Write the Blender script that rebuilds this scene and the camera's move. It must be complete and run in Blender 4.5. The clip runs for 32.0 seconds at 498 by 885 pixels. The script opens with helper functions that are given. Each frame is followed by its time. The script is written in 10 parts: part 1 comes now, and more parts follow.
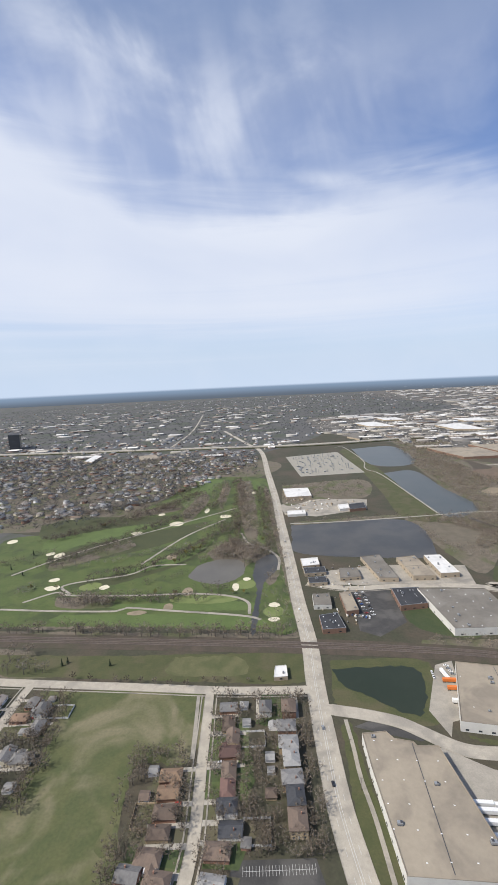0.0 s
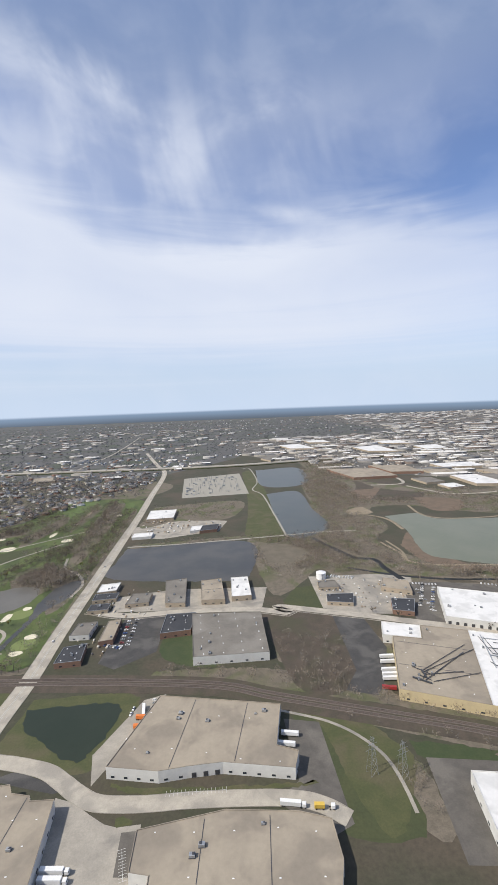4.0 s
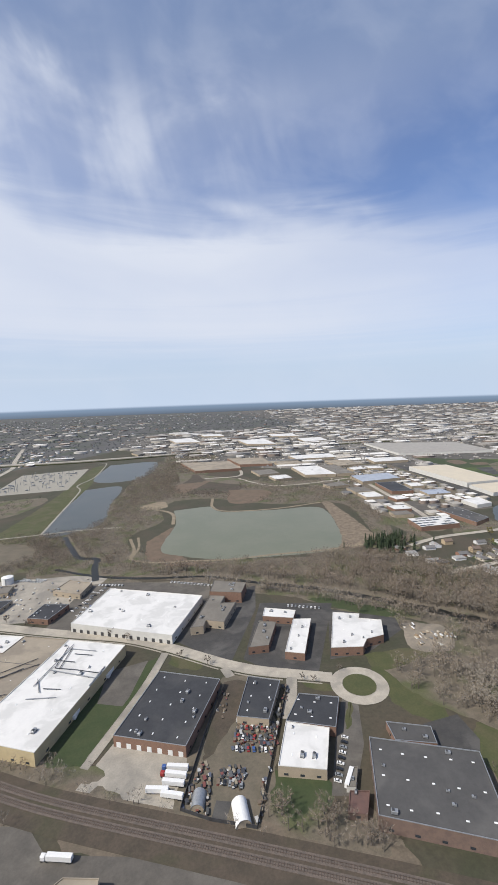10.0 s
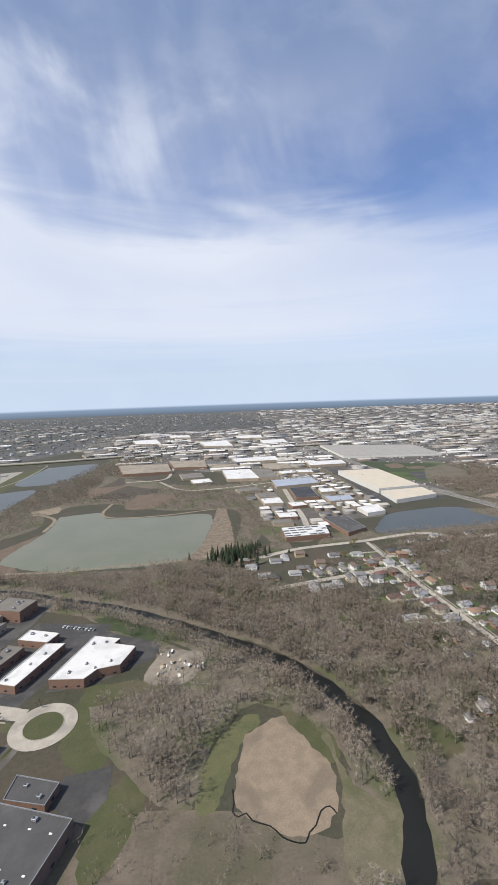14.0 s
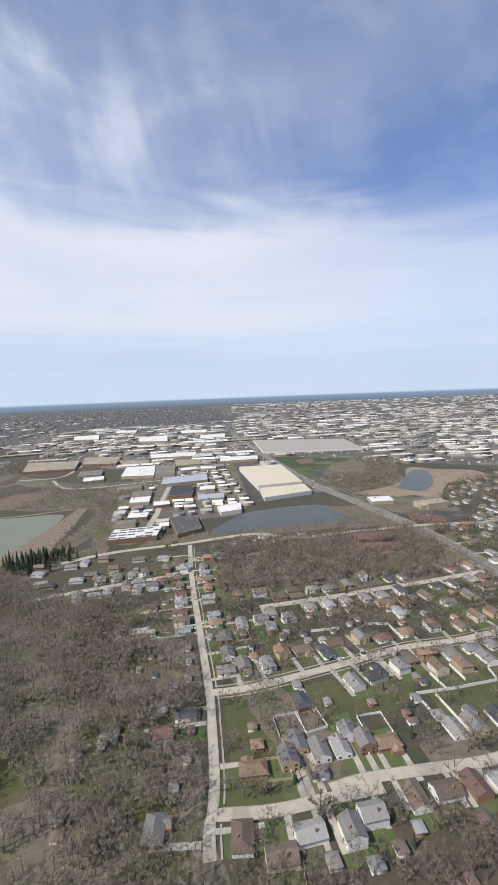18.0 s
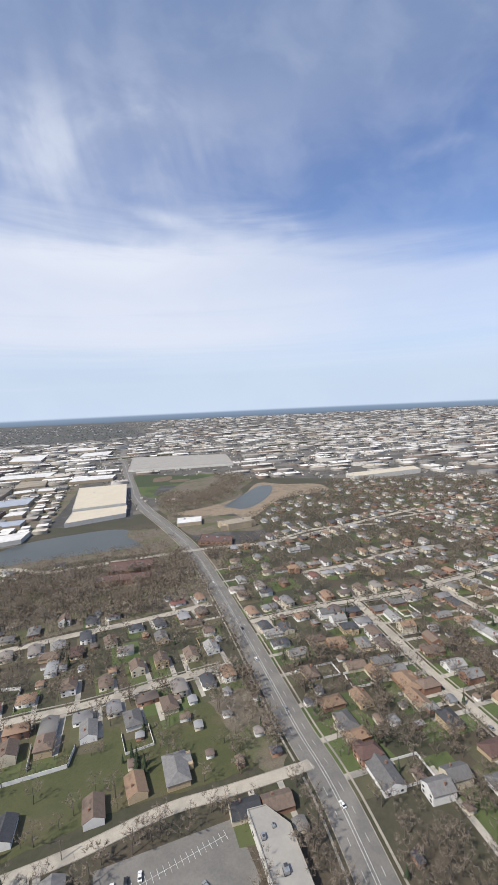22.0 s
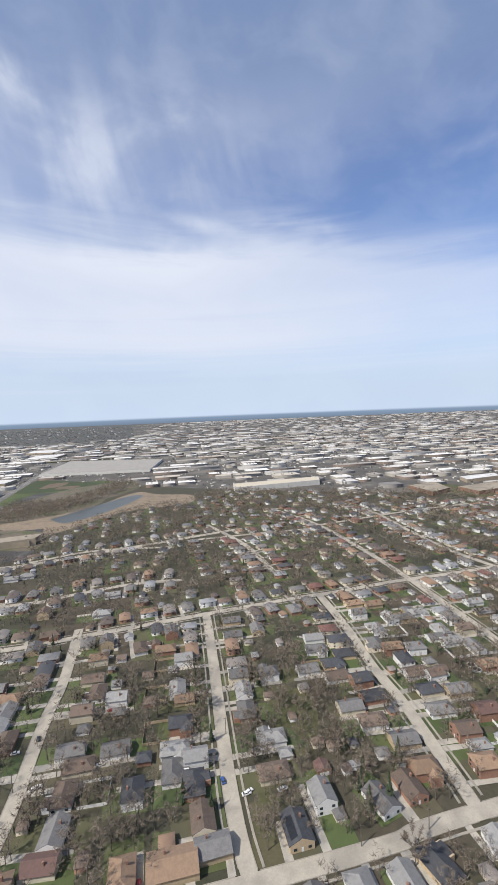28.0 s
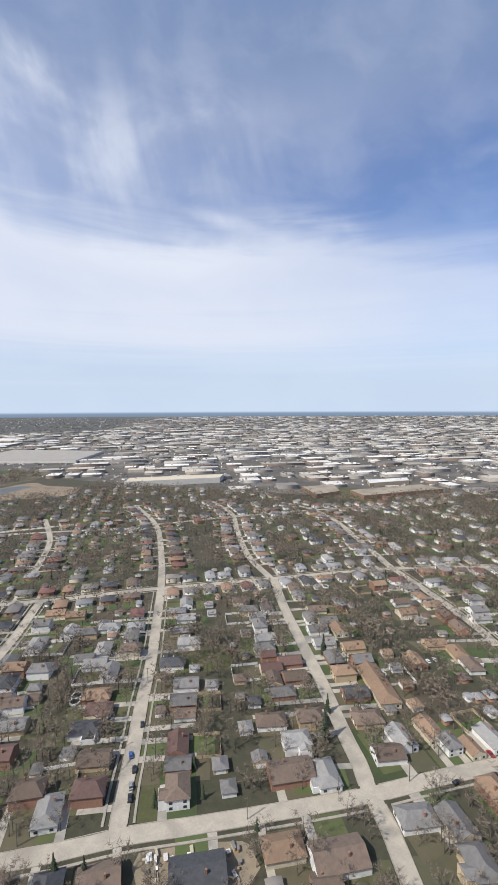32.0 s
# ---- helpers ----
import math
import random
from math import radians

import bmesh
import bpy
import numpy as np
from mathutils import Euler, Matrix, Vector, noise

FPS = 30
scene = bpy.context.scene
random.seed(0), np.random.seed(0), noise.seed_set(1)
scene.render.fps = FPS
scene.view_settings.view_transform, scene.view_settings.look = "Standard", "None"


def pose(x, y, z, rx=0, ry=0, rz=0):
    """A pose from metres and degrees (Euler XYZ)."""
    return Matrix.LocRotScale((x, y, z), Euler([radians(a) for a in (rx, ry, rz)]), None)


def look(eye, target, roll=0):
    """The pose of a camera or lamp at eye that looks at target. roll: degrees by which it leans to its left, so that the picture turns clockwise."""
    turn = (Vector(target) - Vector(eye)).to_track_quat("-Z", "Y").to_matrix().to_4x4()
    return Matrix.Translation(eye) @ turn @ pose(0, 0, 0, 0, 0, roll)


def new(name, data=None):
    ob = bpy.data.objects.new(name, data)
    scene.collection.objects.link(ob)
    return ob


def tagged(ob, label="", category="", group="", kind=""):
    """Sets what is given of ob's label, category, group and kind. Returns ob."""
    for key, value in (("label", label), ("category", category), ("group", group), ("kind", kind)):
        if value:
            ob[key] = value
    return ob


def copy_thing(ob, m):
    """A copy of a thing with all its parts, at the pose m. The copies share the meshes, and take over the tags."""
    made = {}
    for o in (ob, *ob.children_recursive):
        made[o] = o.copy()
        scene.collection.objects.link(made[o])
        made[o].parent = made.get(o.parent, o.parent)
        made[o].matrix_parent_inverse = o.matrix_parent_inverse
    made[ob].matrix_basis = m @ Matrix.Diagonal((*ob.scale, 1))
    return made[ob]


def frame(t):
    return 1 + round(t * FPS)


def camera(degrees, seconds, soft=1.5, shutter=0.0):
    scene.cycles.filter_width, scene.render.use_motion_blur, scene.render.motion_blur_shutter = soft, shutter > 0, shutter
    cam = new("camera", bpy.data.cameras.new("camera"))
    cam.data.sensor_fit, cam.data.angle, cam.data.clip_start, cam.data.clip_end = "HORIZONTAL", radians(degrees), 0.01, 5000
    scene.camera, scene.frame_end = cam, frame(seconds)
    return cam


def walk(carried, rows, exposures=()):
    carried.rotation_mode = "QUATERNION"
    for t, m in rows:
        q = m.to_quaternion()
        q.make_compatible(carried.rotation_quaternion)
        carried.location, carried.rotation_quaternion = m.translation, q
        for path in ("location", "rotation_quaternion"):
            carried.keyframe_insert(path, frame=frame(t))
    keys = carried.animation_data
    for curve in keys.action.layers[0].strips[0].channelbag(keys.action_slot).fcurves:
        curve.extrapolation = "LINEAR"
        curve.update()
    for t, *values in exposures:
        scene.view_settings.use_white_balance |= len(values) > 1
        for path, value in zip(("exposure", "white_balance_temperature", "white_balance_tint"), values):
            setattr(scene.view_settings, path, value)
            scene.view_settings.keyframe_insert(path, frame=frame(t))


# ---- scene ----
cam = camera(60.056, 32.0, soft=1.2)
PATH = [
    (0, look((-0.00, 0.00, 164.00), (-27.18, 990.08, 26.15), -2.677)),
    (0.5, look((17.81, 1.71, 162.33), (1.92, 991.27, 19.11), -2.993)),
    (1, look((35.60, 3.39, 160.65), (30.01, 992.54, 13.83), -3.123)),
    (1.5, look((53.33, 5.01, 158.96), (58.70, 993.99, 10.98), -3.077)),
    (2, look((70.95, 6.57, 157.23), (87.65, 996.09, 13.79), -3.034)),
    (2.5, look((88.48, 8.10, 155.44), (114.97, 998.78, 21.79), -2.964)),
    (3, look((105.95, 9.67, 153.64), (143.84, 1001.78, 34.10), -2.950)),
    (3.5, look((123.38, 11.31, 151.83), (171.41, 1004.97, 50.12), -2.607)),
    (5.5, look((191.52, 18.18, 145.20), (274.25, 1013.26, 90.68), -1.261)),
    (6, look((208.88, 18.91, 143.95), (303.20, 1013.26, 95.21), -1.356)),
    (6.5, look((226.35, 19.52, 142.70), (342.30, 1011.66, 95.62), -1.569)),
    (7, look((243.94, 20.03, 141.37), (388.94, 1008.06, 88.82), -1.659)),
    (7.5, look((261.59, 20.39, 139.92), (434.86, 1003.17, 75.68), -1.731)),
    (8, look((279.30, 20.70, 138.45), (472.97, 998.59, 59.58), -1.424)),
    (8.5, look((296.88, 21.07, 137.11), (491.64, 997.76, 46.84), -1.458)),
    (9, look((314.31, 21.54, 135.94), (501.93, 998.93, 38.44), -1.619)),
    (9.5, look((331.63, 21.96, 134.84), (510.03, 1000.86, 35.21), -1.859)),
    (10, look((348.90, 22.21, 133.81), (520.61, 1002.25, 33.68), -2.041)),
    (10.5, look((366.15, 22.28, 132.87), (535.32, 1002.69, 31.97), -2.157)),
    (11, look((383.44, 22.17, 132.05), (551.46, 1002.52, 28.64), -2.196)),
    (11.5, look((400.81, 21.96, 131.47), (568.26, 1002.10, 25.21), -2.061)),
    (12, look((418.30, 21.78, 131.12), (584.54, 1001.96, 23.42), -1.966)),
    (12.5, look((435.91, 21.63, 130.96), (599.77, 1002.39, 24.86), -1.894)),
    (13, look((453.59, 21.46, 130.92), (615.54, 1002.88, 28.05), -1.937)),
    (13.5, look((471.33, 21.25, 130.96), (631.67, 1003.27, 31.38), -2.017)),
    (14, look((489.16, 20.92, 131.06), (647.73, 1003.32, 32.32), -2.004)),
    (14.5, look((507.12, 20.54, 131.13), (665.89, 1002.77, 31.04), -2.087)),
    (16.5, look((581.48, 18.02, 129.48), (740.86, 998.01, 10.22), -2.329)),
    (17, look((600.16, 17.50, 128.51), (762.63, 996.66, 6.65), -2.175)),
    (17.5, look((618.85, 17.07, 127.48), (788.60, 995.11, 6.61), -2.114)),
    (18, look((637.55, 16.77, 126.42), (821.94, 993.01, 12.59), -2.202)),
    (18.5, look((656.30, 16.67, 125.30), (861.33, 990.09, 23.30), -2.389)),
    (19, look((675.14, 16.73, 124.14), (904.83, 985.85, 34.37), -2.615)),
    (19.5, look((694.11, 16.98, 122.96), (949.25, 980.55, 42.62), -2.929)),
    (20, look((713.10, 17.31, 121.75), (989.63, 975.43, 47.38), -2.993)),
    (20.5, look((732.05, 17.58, 120.54), (1026.70, 970.29, 46.25), -3.003)),
    (21, look((750.97, 17.67, 119.40), (1057.91, 966.24, 41.87), -2.821)),
    (21.5, look((769.86, 17.59, 118.38), (1084.56, 963.30, 37.17), -2.679)),
    (22, look((788.80, 17.44, 117.57), (1108.38, 961.27, 33.65), -2.655)),
    (22.5, look((807.81, 17.30, 116.97), (1131.26, 959.57, 30.30), -2.666)),
    (23, look((826.82, 17.16, 116.50), (1152.31, 958.57, 28.15), -2.622)),
    (23.5, look((845.75, 16.90, 116.09), (1167.72, 959.42, 26.69), -2.484)),
    (24, look((864.59, 16.48, 115.66), (1178.40, 961.98, 28.73), -2.609)),
    (24.5, look((883.40, 15.99, 115.18), (1184.10, 966.48, 36.72), -2.616)),
    (26.5, look((958.10, 13.19, 112.33), (1216.20, 976.64, 40.63), -2.768)),
    (27, look((976.98, 12.24, 111.15), (1230.72, 976.82, 39.14), -2.742)),
    (27.5, look((995.91, 11.23, 109.90), (1245.23, 976.96, 37.77), -2.496)),
    (28, look((1014.92, 10.16, 108.61), (1263.72, 975.88, 34.52), -2.277)),
    (28.5, look((1034.02, 9.03, 107.33), (1284.25, 974.04, 28.94), -1.997)),
    (29, look((1053.17, 7.88, 106.10), (1306.95, 971.60, 23.49), -1.735)),
    (29.5, look((1072.36, 6.69, 104.96), (1330.75, 968.93, 19.41), -1.519)),
    (30, look((1091.59, 5.44, 103.90), (1354.20, 966.44, 17.20), -1.351)),
    (30.5, look((1110.91, 4.08, 102.90), (1366.85, 967.03, 17.91), -0.831)),
    (31, look((1130.34, 2.73, 101.95), (1377.84, 968.16, 20.17), -0.594)),
    (31.5, look((1149.84, 1.38, 101.09), (1385.34, 969.93, 20.75), -0.397)),
    (32, look((1169.40, -0.00, 100.31), (1392.90, 971.43, 20.46), -0.235)),
]
walk(cam, PATH, [(0, 0.0), (3.5, 0.0), (6, -0.1), (9.5, -0.1), (13, 0.0), (32, 0.0)])

UNIT_M = 0.82 / 1.4

# ---------------- light ----------------
SUN_AZ, SUN_EL = radians(248), radians(47)   # azimuth clockwise from +y
to_sun = Vector((math.sin(SUN_AZ) * math.cos(SUN_EL), math.cos(SUN_AZ) * math.cos(SUN_EL), math.sin(SUN_EL)))
sun = new("sun", bpy.data.lights.new("sun", "SUN"))
sun.data.energy, sun.data.angle, sun.data.color = 5.0, radians(0.6), (1.0, 0.955, 0.885)
sun.matrix_world = look(to_sun * 900, (0, 0, 0))

world = bpy.data.worlds.new("sky")
scene.world = world
world.use_nodes = True


class Nodes:
    """Short hand for building node trees."""

    def __init__(self, tree):
        self.tree = tree
        tree.nodes.clear()

    def add(self, kind, ins=None):
        n = self.tree.nodes.new(kind)
        for name, val in (ins or {}).items():
            if isinstance(val, bpy.types.NodeSocket):
                self.tree.links.new(val, n.inputs[name])
            else:
                n.inputs[name].default_value = val
        return n

    def math(self, op, a, b=0.0, c=0.0, clamp=False):
        n = self.add("ShaderNodeMath")
        n.operation, n.use_clamp = op, clamp
        for i, v in enumerate((a, b, c)):
            if isinstance(v, bpy.types.NodeSocket):
                self.tree.links.new(v, n.inputs[i])
            else:
                n.inputs[i].default_value = v
        return n.outputs[0]

    def mix(self, f, a, b, mode="MIX"):
        n = self.add("ShaderNodeMix")
        n.data_type, n.blend_type = "RGBA", mode
        for i, v in ((0, f), (6, a), (7, b)):
            if isinstance(v, bpy.types.NodeSocket):
                self.tree.links.new(v, n.inputs[i])
            else:
                n.inputs[i].default_value = v if i == 0 else (*v, 1) if len(v) == 3 else v
        return n.outputs[2]

    def step(self, v, lo, hi):
        n = self.add("ShaderNodeMapRange", {0: v, 1: lo, 2: hi})
        n.interpolation_type = "SMOOTHSTEP"
        return n.outputs[0]

    def noise(self, vec, scale, detail=4.0, rough=0.55, distort=0.0):
        n = self.add("ShaderNodeTexNoise", {"Vector": vec, "Scale": scale, "Detail": detail, "Roughness": rough, "Distortion": distort})
        return n.outputs[0]


def make_sky():
    n = Nodes(world.node_tree)
    co = n.add("ShaderNodeTexCoord").outputs["Generated"]
    xyz = n.add("ShaderNodeSeparateXYZ", {0: co})
    x, y, z = xyz.outputs
    az = n.math("MULTIPLY", n.math("ARCTAN2", x, y), 57.2958)
    el = n.math("MULTIPLY", n.math("ARCSINE", z), 57.2958)
    sky = n.add("ShaderNodeTexSky")
    sky.sky_type, sky.sun_disc, sky.sun_elevation, sky.sun_rotation = "NISHITA", False, SUN_EL, SUN_AZ
    sky.altitude, sky.air_density, sky.dust_density, sky.ozone_density = 250.0, 1.0, 1.6, 1.2
    blue = n.mix(1.0, sky.outputs[0], (0.114, 0.128, 0.163), "MULTIPLY")
    # cirrus: noise in degrees of azimuth and elevation, drawn out along or across

    def wisps(sx, sy, shear, off, detail=5.0, distort=0.6):
        v = n.add("ShaderNodeCombineXYZ", {0: n.math("MULTIPLY_ADD", el, shear, n.math("MULTIPLY_ADD", az, sx, off)), 1: n.math("MULTIPLY", el, sy), 2: off})
        return n.noise(v.outputs[0], 1.0, detail, 0.52, distort)

    def puff(a, e, wide, tall, lean=0.0):
        """A soft oval of cloud round a direction; lean: how much it climbs to the right."""
        u = n.math("MULTIPLY", n.math("SUBTRACT", az, a), 1.0 / wide)
        v = n.math("MULTIPLY", n.math("SUBTRACT", n.math("MULTIPLY_ADD", n.math("SUBTRACT", az, a), -lean, el), e), 1.0 / tall)
        return n.math("EXPONENT", n.math("MULTIPLY", n.math("MULTIPLY_ADD", u, u, n.math("MULTIPLY", v, v)), -1.0))

    broad = wisps(0.045, 0.10, 0.02, 3.1, 3.0, 0.3)
    fine = wisps(0.11, 0.17, 0.03, 7.7, 4.0, 0.3)
    streak = wisps(0.05, 0.40, 0.10, 5.2, 4.0, 0.5)
    finger = wisps(0.19, 0.055, 0.05, 2.4, 3.5, 0.3)
    low = wisps(0.014, 0.42, 0.0, 1.3, 4.0, 0.4)
    # the white veil: its upper edge climbs in the west and sinks in the east, where it thins
    top = n.math("ADD", n.math("MULTIPLY_ADD", n.math("MAXIMUM", n.math("SUBTRACT", az, 16.0), 0.0), -0.17, 22.6), n.math("MULTIPLY", n.math("MAXIMUM", n.math("SUBTRACT", -14.0, az), 0.0), 0.40))
    wave = n.math("ADD", n.math("MULTIPLY", n.math("SUBTRACT", streak, 0.5), 6.0), n.math("ADD", n.math("MULTIPLY", n.math("SUBTRACT", fine, 0.5), 5.0), n.math("MULTIPLY", n.math("SUBTRACT", broad, 0.5), 4.0)))
    veil = n.step(n.math("SUBTRACT", n.math("ADD", el, wave), top), 2.4, -4.2)
    thin = n.math("MULTIPLY_ADD", n.step(az, 12.0, 46.0), -0.38, 1.0)
    foot = n.step(n.math("ADD", el, n.math("MULTIPLY", n.math("SUBTRACT", low, 0.5), 14.0)), 1.5, 12.0)
    veil = n.math("MULTIPLY", n.math("MULTIPLY", veil, thin), n.math("MULTIPLY_ADD", foot, 0.70, 0.22))
    veil = n.math("MULTIPLY", veil, n.math("MULTIPLY_ADD", broad, 0.45, 0.74), clamp=True)
    # feathered wisps over the veil in the west, a few brighter tufts and streaks
    feather = n.math("MULTIPLY", n.step(n.math("MULTIPLY_ADD", fine, 0.35, n.math("MULTIPLY", finger, 0.65)), 0.34, 0.66), puff(-8.0, 28.5, 22.0, 6.5))
    haze = n.math("ADD", puff(-12.0, 27.0, 26.0, 7.0), n.math("MULTIPLY", puff(20.0, 32.5, 18.0, 3.5), 0.55))
    tuft = n.math("ADD", n.math("ADD", puff(-21.0, 35.0, 9.0, 2.2, -0.12), puff(-11.5, 34.0, 4.0, 1.6, -0.35)), n.math("ADD", puff(6.5, 32.4, 4.5, 1.2, 0.15), n.math("MULTIPLY", puff(46.0, 27.0, 10.0, 1.0, 0.1), 0.7)))
    tuft = n.math("ADD", tuft, n.math("MULTIPLY", puff(11.0, 22.4, 7.0, 0.9, -0.14), 1.3))
    tuft = n.math("MULTIPLY", tuft, n.step(fine, 0.26, 0.74))
    high = n.math("ADD", n.math("ADD", n.math("MULTIPLY", feather, 0.37), n.math("MULTIPLY", haze, 0.30)), n.math("MULTIPLY", tuft, 0.36), clamp=True)
    high = n.math("ADD", high, n.math("MULTIPLY_ADD", n.step(fine, 0.36, 0.75), 0.13, 0.03), clamp=True)
    cover = n.math("SUBTRACT", 1.0, n.math("MULTIPLY", n.math("SUBTRACT", 1.0, veil), n.math("SUBTRACT", 1.0, high)))
    grey = n.math("MULTIPLY", n.step(n.math("MULTIPLY_ADD", n.math("SUBTRACT", broad, 0.5), 10.0, el), 28.0, 37.0), 0.75)
    hazy = n.mix(n.step(el, 15.0, 0.0), blue, (0.545, 0.68, 0.87))
    hazy = n.mix(grey, hazy, (0.222, 0.31, 0.515))
    seen = n.mix(cover, hazy, (0.775, 0.825, 0.94))
    # land beyond the built ground, out to the true horizon; haze is painted in as blue, paling upwards
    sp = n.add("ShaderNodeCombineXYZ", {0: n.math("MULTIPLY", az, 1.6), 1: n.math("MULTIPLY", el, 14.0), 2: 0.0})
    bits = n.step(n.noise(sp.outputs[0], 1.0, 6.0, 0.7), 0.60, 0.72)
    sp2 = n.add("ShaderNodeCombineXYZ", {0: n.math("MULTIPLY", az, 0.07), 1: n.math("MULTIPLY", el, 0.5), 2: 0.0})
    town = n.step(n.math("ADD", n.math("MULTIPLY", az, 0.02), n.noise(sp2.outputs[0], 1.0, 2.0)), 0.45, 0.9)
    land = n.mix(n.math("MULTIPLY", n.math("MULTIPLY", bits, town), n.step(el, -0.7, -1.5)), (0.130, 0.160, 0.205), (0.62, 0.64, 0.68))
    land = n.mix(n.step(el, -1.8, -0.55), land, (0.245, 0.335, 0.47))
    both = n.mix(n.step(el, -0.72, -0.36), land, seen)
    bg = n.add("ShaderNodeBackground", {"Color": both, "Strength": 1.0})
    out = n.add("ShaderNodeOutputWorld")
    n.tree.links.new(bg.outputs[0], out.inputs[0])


make_sky()


# ---------------- materials ----------------
def mat(name, a, b, size, rough=0.85, fine=0.35, bump=0.0, metal=0.0, c=None, size2=None, spread=0.0):
    """Colours a and b mixed by noise of that size in metres, with finer grain on top; c: a third colour in large blotches;
    spread: how much each object differs in tone."""
    m = bpy.data.materials.new(name)
    m.use_nodes = True
    n = Nodes(m.node_tree)
    co = n.add("ShaderNodeTexCoord").outputs["Object"]
    if spread:
        info = n.add("ShaderNodeObjectInfo")
        co = n.add("ShaderNodeVectorMath", {0: co, 1: info.outputs["Location"]}).outputs[0]
    f1 = n.noise(co, 1.0 / size, 5.0, 0.6)
    col = n.mix(n.step(f1, 0.35, 0.65), a, b)
    if c:
        f3 = n.noise(co, 1.0 / (size2 or size * 6), 3.0, 0.55, 0.5)
        col = n.mix(n.step(f3, 0.46, 0.66), col, c)
    f2 = n.noise(co, 7.0 / size, 3.0, 0.7)
    dark = n.math("MULTIPLY_ADD", f2, fine * 1.74, (1.0 - fine) * 0.85)
    if spread:
        dark = n.math("MULTIPLY", dark, n.math("MULTIPLY_ADD", info.outputs["Random"], spread, 1.0 - spread / 2))
    v = n.add("ShaderNodeCombineXYZ", {0: dark, 1: dark, 2: dark}).outputs[0]
    col = n.mix(1.0, col, v, "MULTIPLY")
    p = n.add("ShaderNodeBsdfPrincipled", {"Base Color": col, "Roughness": rough, "Metallic": metal})
    if bump:
        bn = n.add("ShaderNodeBump", {"Height": f2, "Strength": 0.6, "Distance": bump})
        n.tree.links.new(bn.outputs[0], p.inputs["Normal"])
    out = n.add("ShaderNodeOutputMaterial")
    n.tree.links.new(p.outputs[0], out.inputs[0])
    return m


def airy(m, cover):
    """Fine twigs too thin to draw one by one: each spray covers only part of what lies behind it."""
    next(q for q in m.node_tree.nodes if q.type == "BSDF_PRINCIPLED").inputs["Alpha"].default_value = cover
    return m


def water(name, a, b):
    m = mat(name, a, b, 60.0, 0.12, 0.1, 0.0)
    n = m.node_tree
    p = next(q for q in n.nodes if q.type == "BSDF_PRINCIPLED")
    p.inputs["IOR"].default_value = 1.33
    p.inputs["Roughness"].default_value = 0.3
    p.inputs["Specular IOR Level"].default_value = 0.3
    return m


GROUND = mat("ground_cover", (0.064, 0.058, 0.037), (0.050, 0.051, 0.028), 24.0, 0.95, 0.45, c=(0.080, 0.064, 0.043), size2=110.0)
GRASS = mat("grass", (0.064, 0.072, 0.026), (0.080, 0.083, 0.032), 12.0, 0.95, 0.35, c=(0.100, 0.088, 0.046), size2=38.0)
GRASS_BRIGHT = mat("golf_turf", (0.072, 0.102, 0.027), (0.092, 0.116, 0.034), 22.0, 0.95, 0.35, c=(0.052, 0.070, 0.024), size2=40.0)
FIELD = mat("worn_field", (0.100, 0.106, 0.041), (0.076, 0.090, 0.033), 16.0, 0.95, 0.35, c=(0.190, 0.168, 0.098), size2=52.0)
GRASS_DARK = mat("dark_grass", (0.040, 0.058, 0.020), (0.052, 0.066, 0.025), 12.0, 0.95, 0.35)
GRASS_OLIVE = mat("olive_grass", (0.062, 0.068, 0.026), (0.052, 0.061, 0.024), 20.0, 0.95, 0.35)
FAIRWAY = mat("fairway_turf", (0.100, 0.140, 0.040), (0.086, 0.122, 0.035), 20.0, 0.95, 0.25)
GRASS_PALE = mat("faded_turf", (0.128, 0.122, 0.056), (0.104, 0.106, 0.046), 9.0, 0.95, 0.35, c=(0.080, 0.090, 0.034), size2=26.0)
GREEN = mat("putting_green", (0.15, 0.19, 0.06), (0.17, 0.20, 0.07), 10.0, 0.95, 0.15)
EARTH = mat("earth", (0.090, 0.069, 0.050), (0.066, 0.053, 0.038), 12.0, 0.95, 0.4, c=(0.066, 0.060, 0.035), size2=40.0)
EARTH_PALE = mat("pale_earth", (0.160, 0.132, 0.096), (0.120, 0.104, 0.074), 14.0, 0.95, 0.3)
EARTH_ORANGE = mat("reddish_earth", (0.170, 0.120, 0.082), (0.128, 0.096, 0.066), 20.0, 0.95, 0.3)
BANK = mat("streaky_bank", (0.25, 0.195, 0.135), (0.135, 0.105, 0.075), 7.0, 0.95, 0.35)
SAND = mat("sand", (0.288, 0.232, 0.160), (0.216, 0.176, 0.120), 12.0, 0.95, 0.25)
BUNKER = mat("bunker_sand", (0.72, 0.66, 0.50), (0.62, 0.56, 0.42), 4.0, 0.95, 0.1)
REED = mat("reeds", (0.285, 0.218, 0.150), (0.230, 0.178, 0.124), 7.0, 0.95, 0.4, c=(0.190, 0.150, 0.106), size2=30.0)
REED_DARK = mat("dark_reeds", (0.165, 0.130, 0.094), (0.122, 0.099, 0.071), 12.0, 0.95, 0.4, c=(0.098, 0.088, 0.052), size2=40.0)
CONCRETE = mat("concrete", (0.375, 0.336, 0.277), (0.320, 0.289, 0.240), 9.0, 0.9, 0.25, c=(0.245, 0.223, 0.190), size2=30.0)
CONCRETE_PALE = mat("pale_concrete", (0.55, 0.53, 0.49), (0.42, 0.41, 0.38), 14.0, 0.9, 0.35)
CONCRETE_ROAD = mat("concrete_road", (0.455, 0.405, 0.328), (0.390, 0.350, 0.286), 6.0, 0.9, 0.22, c=(0.31, 0.28, 0.234), size2=22.0)
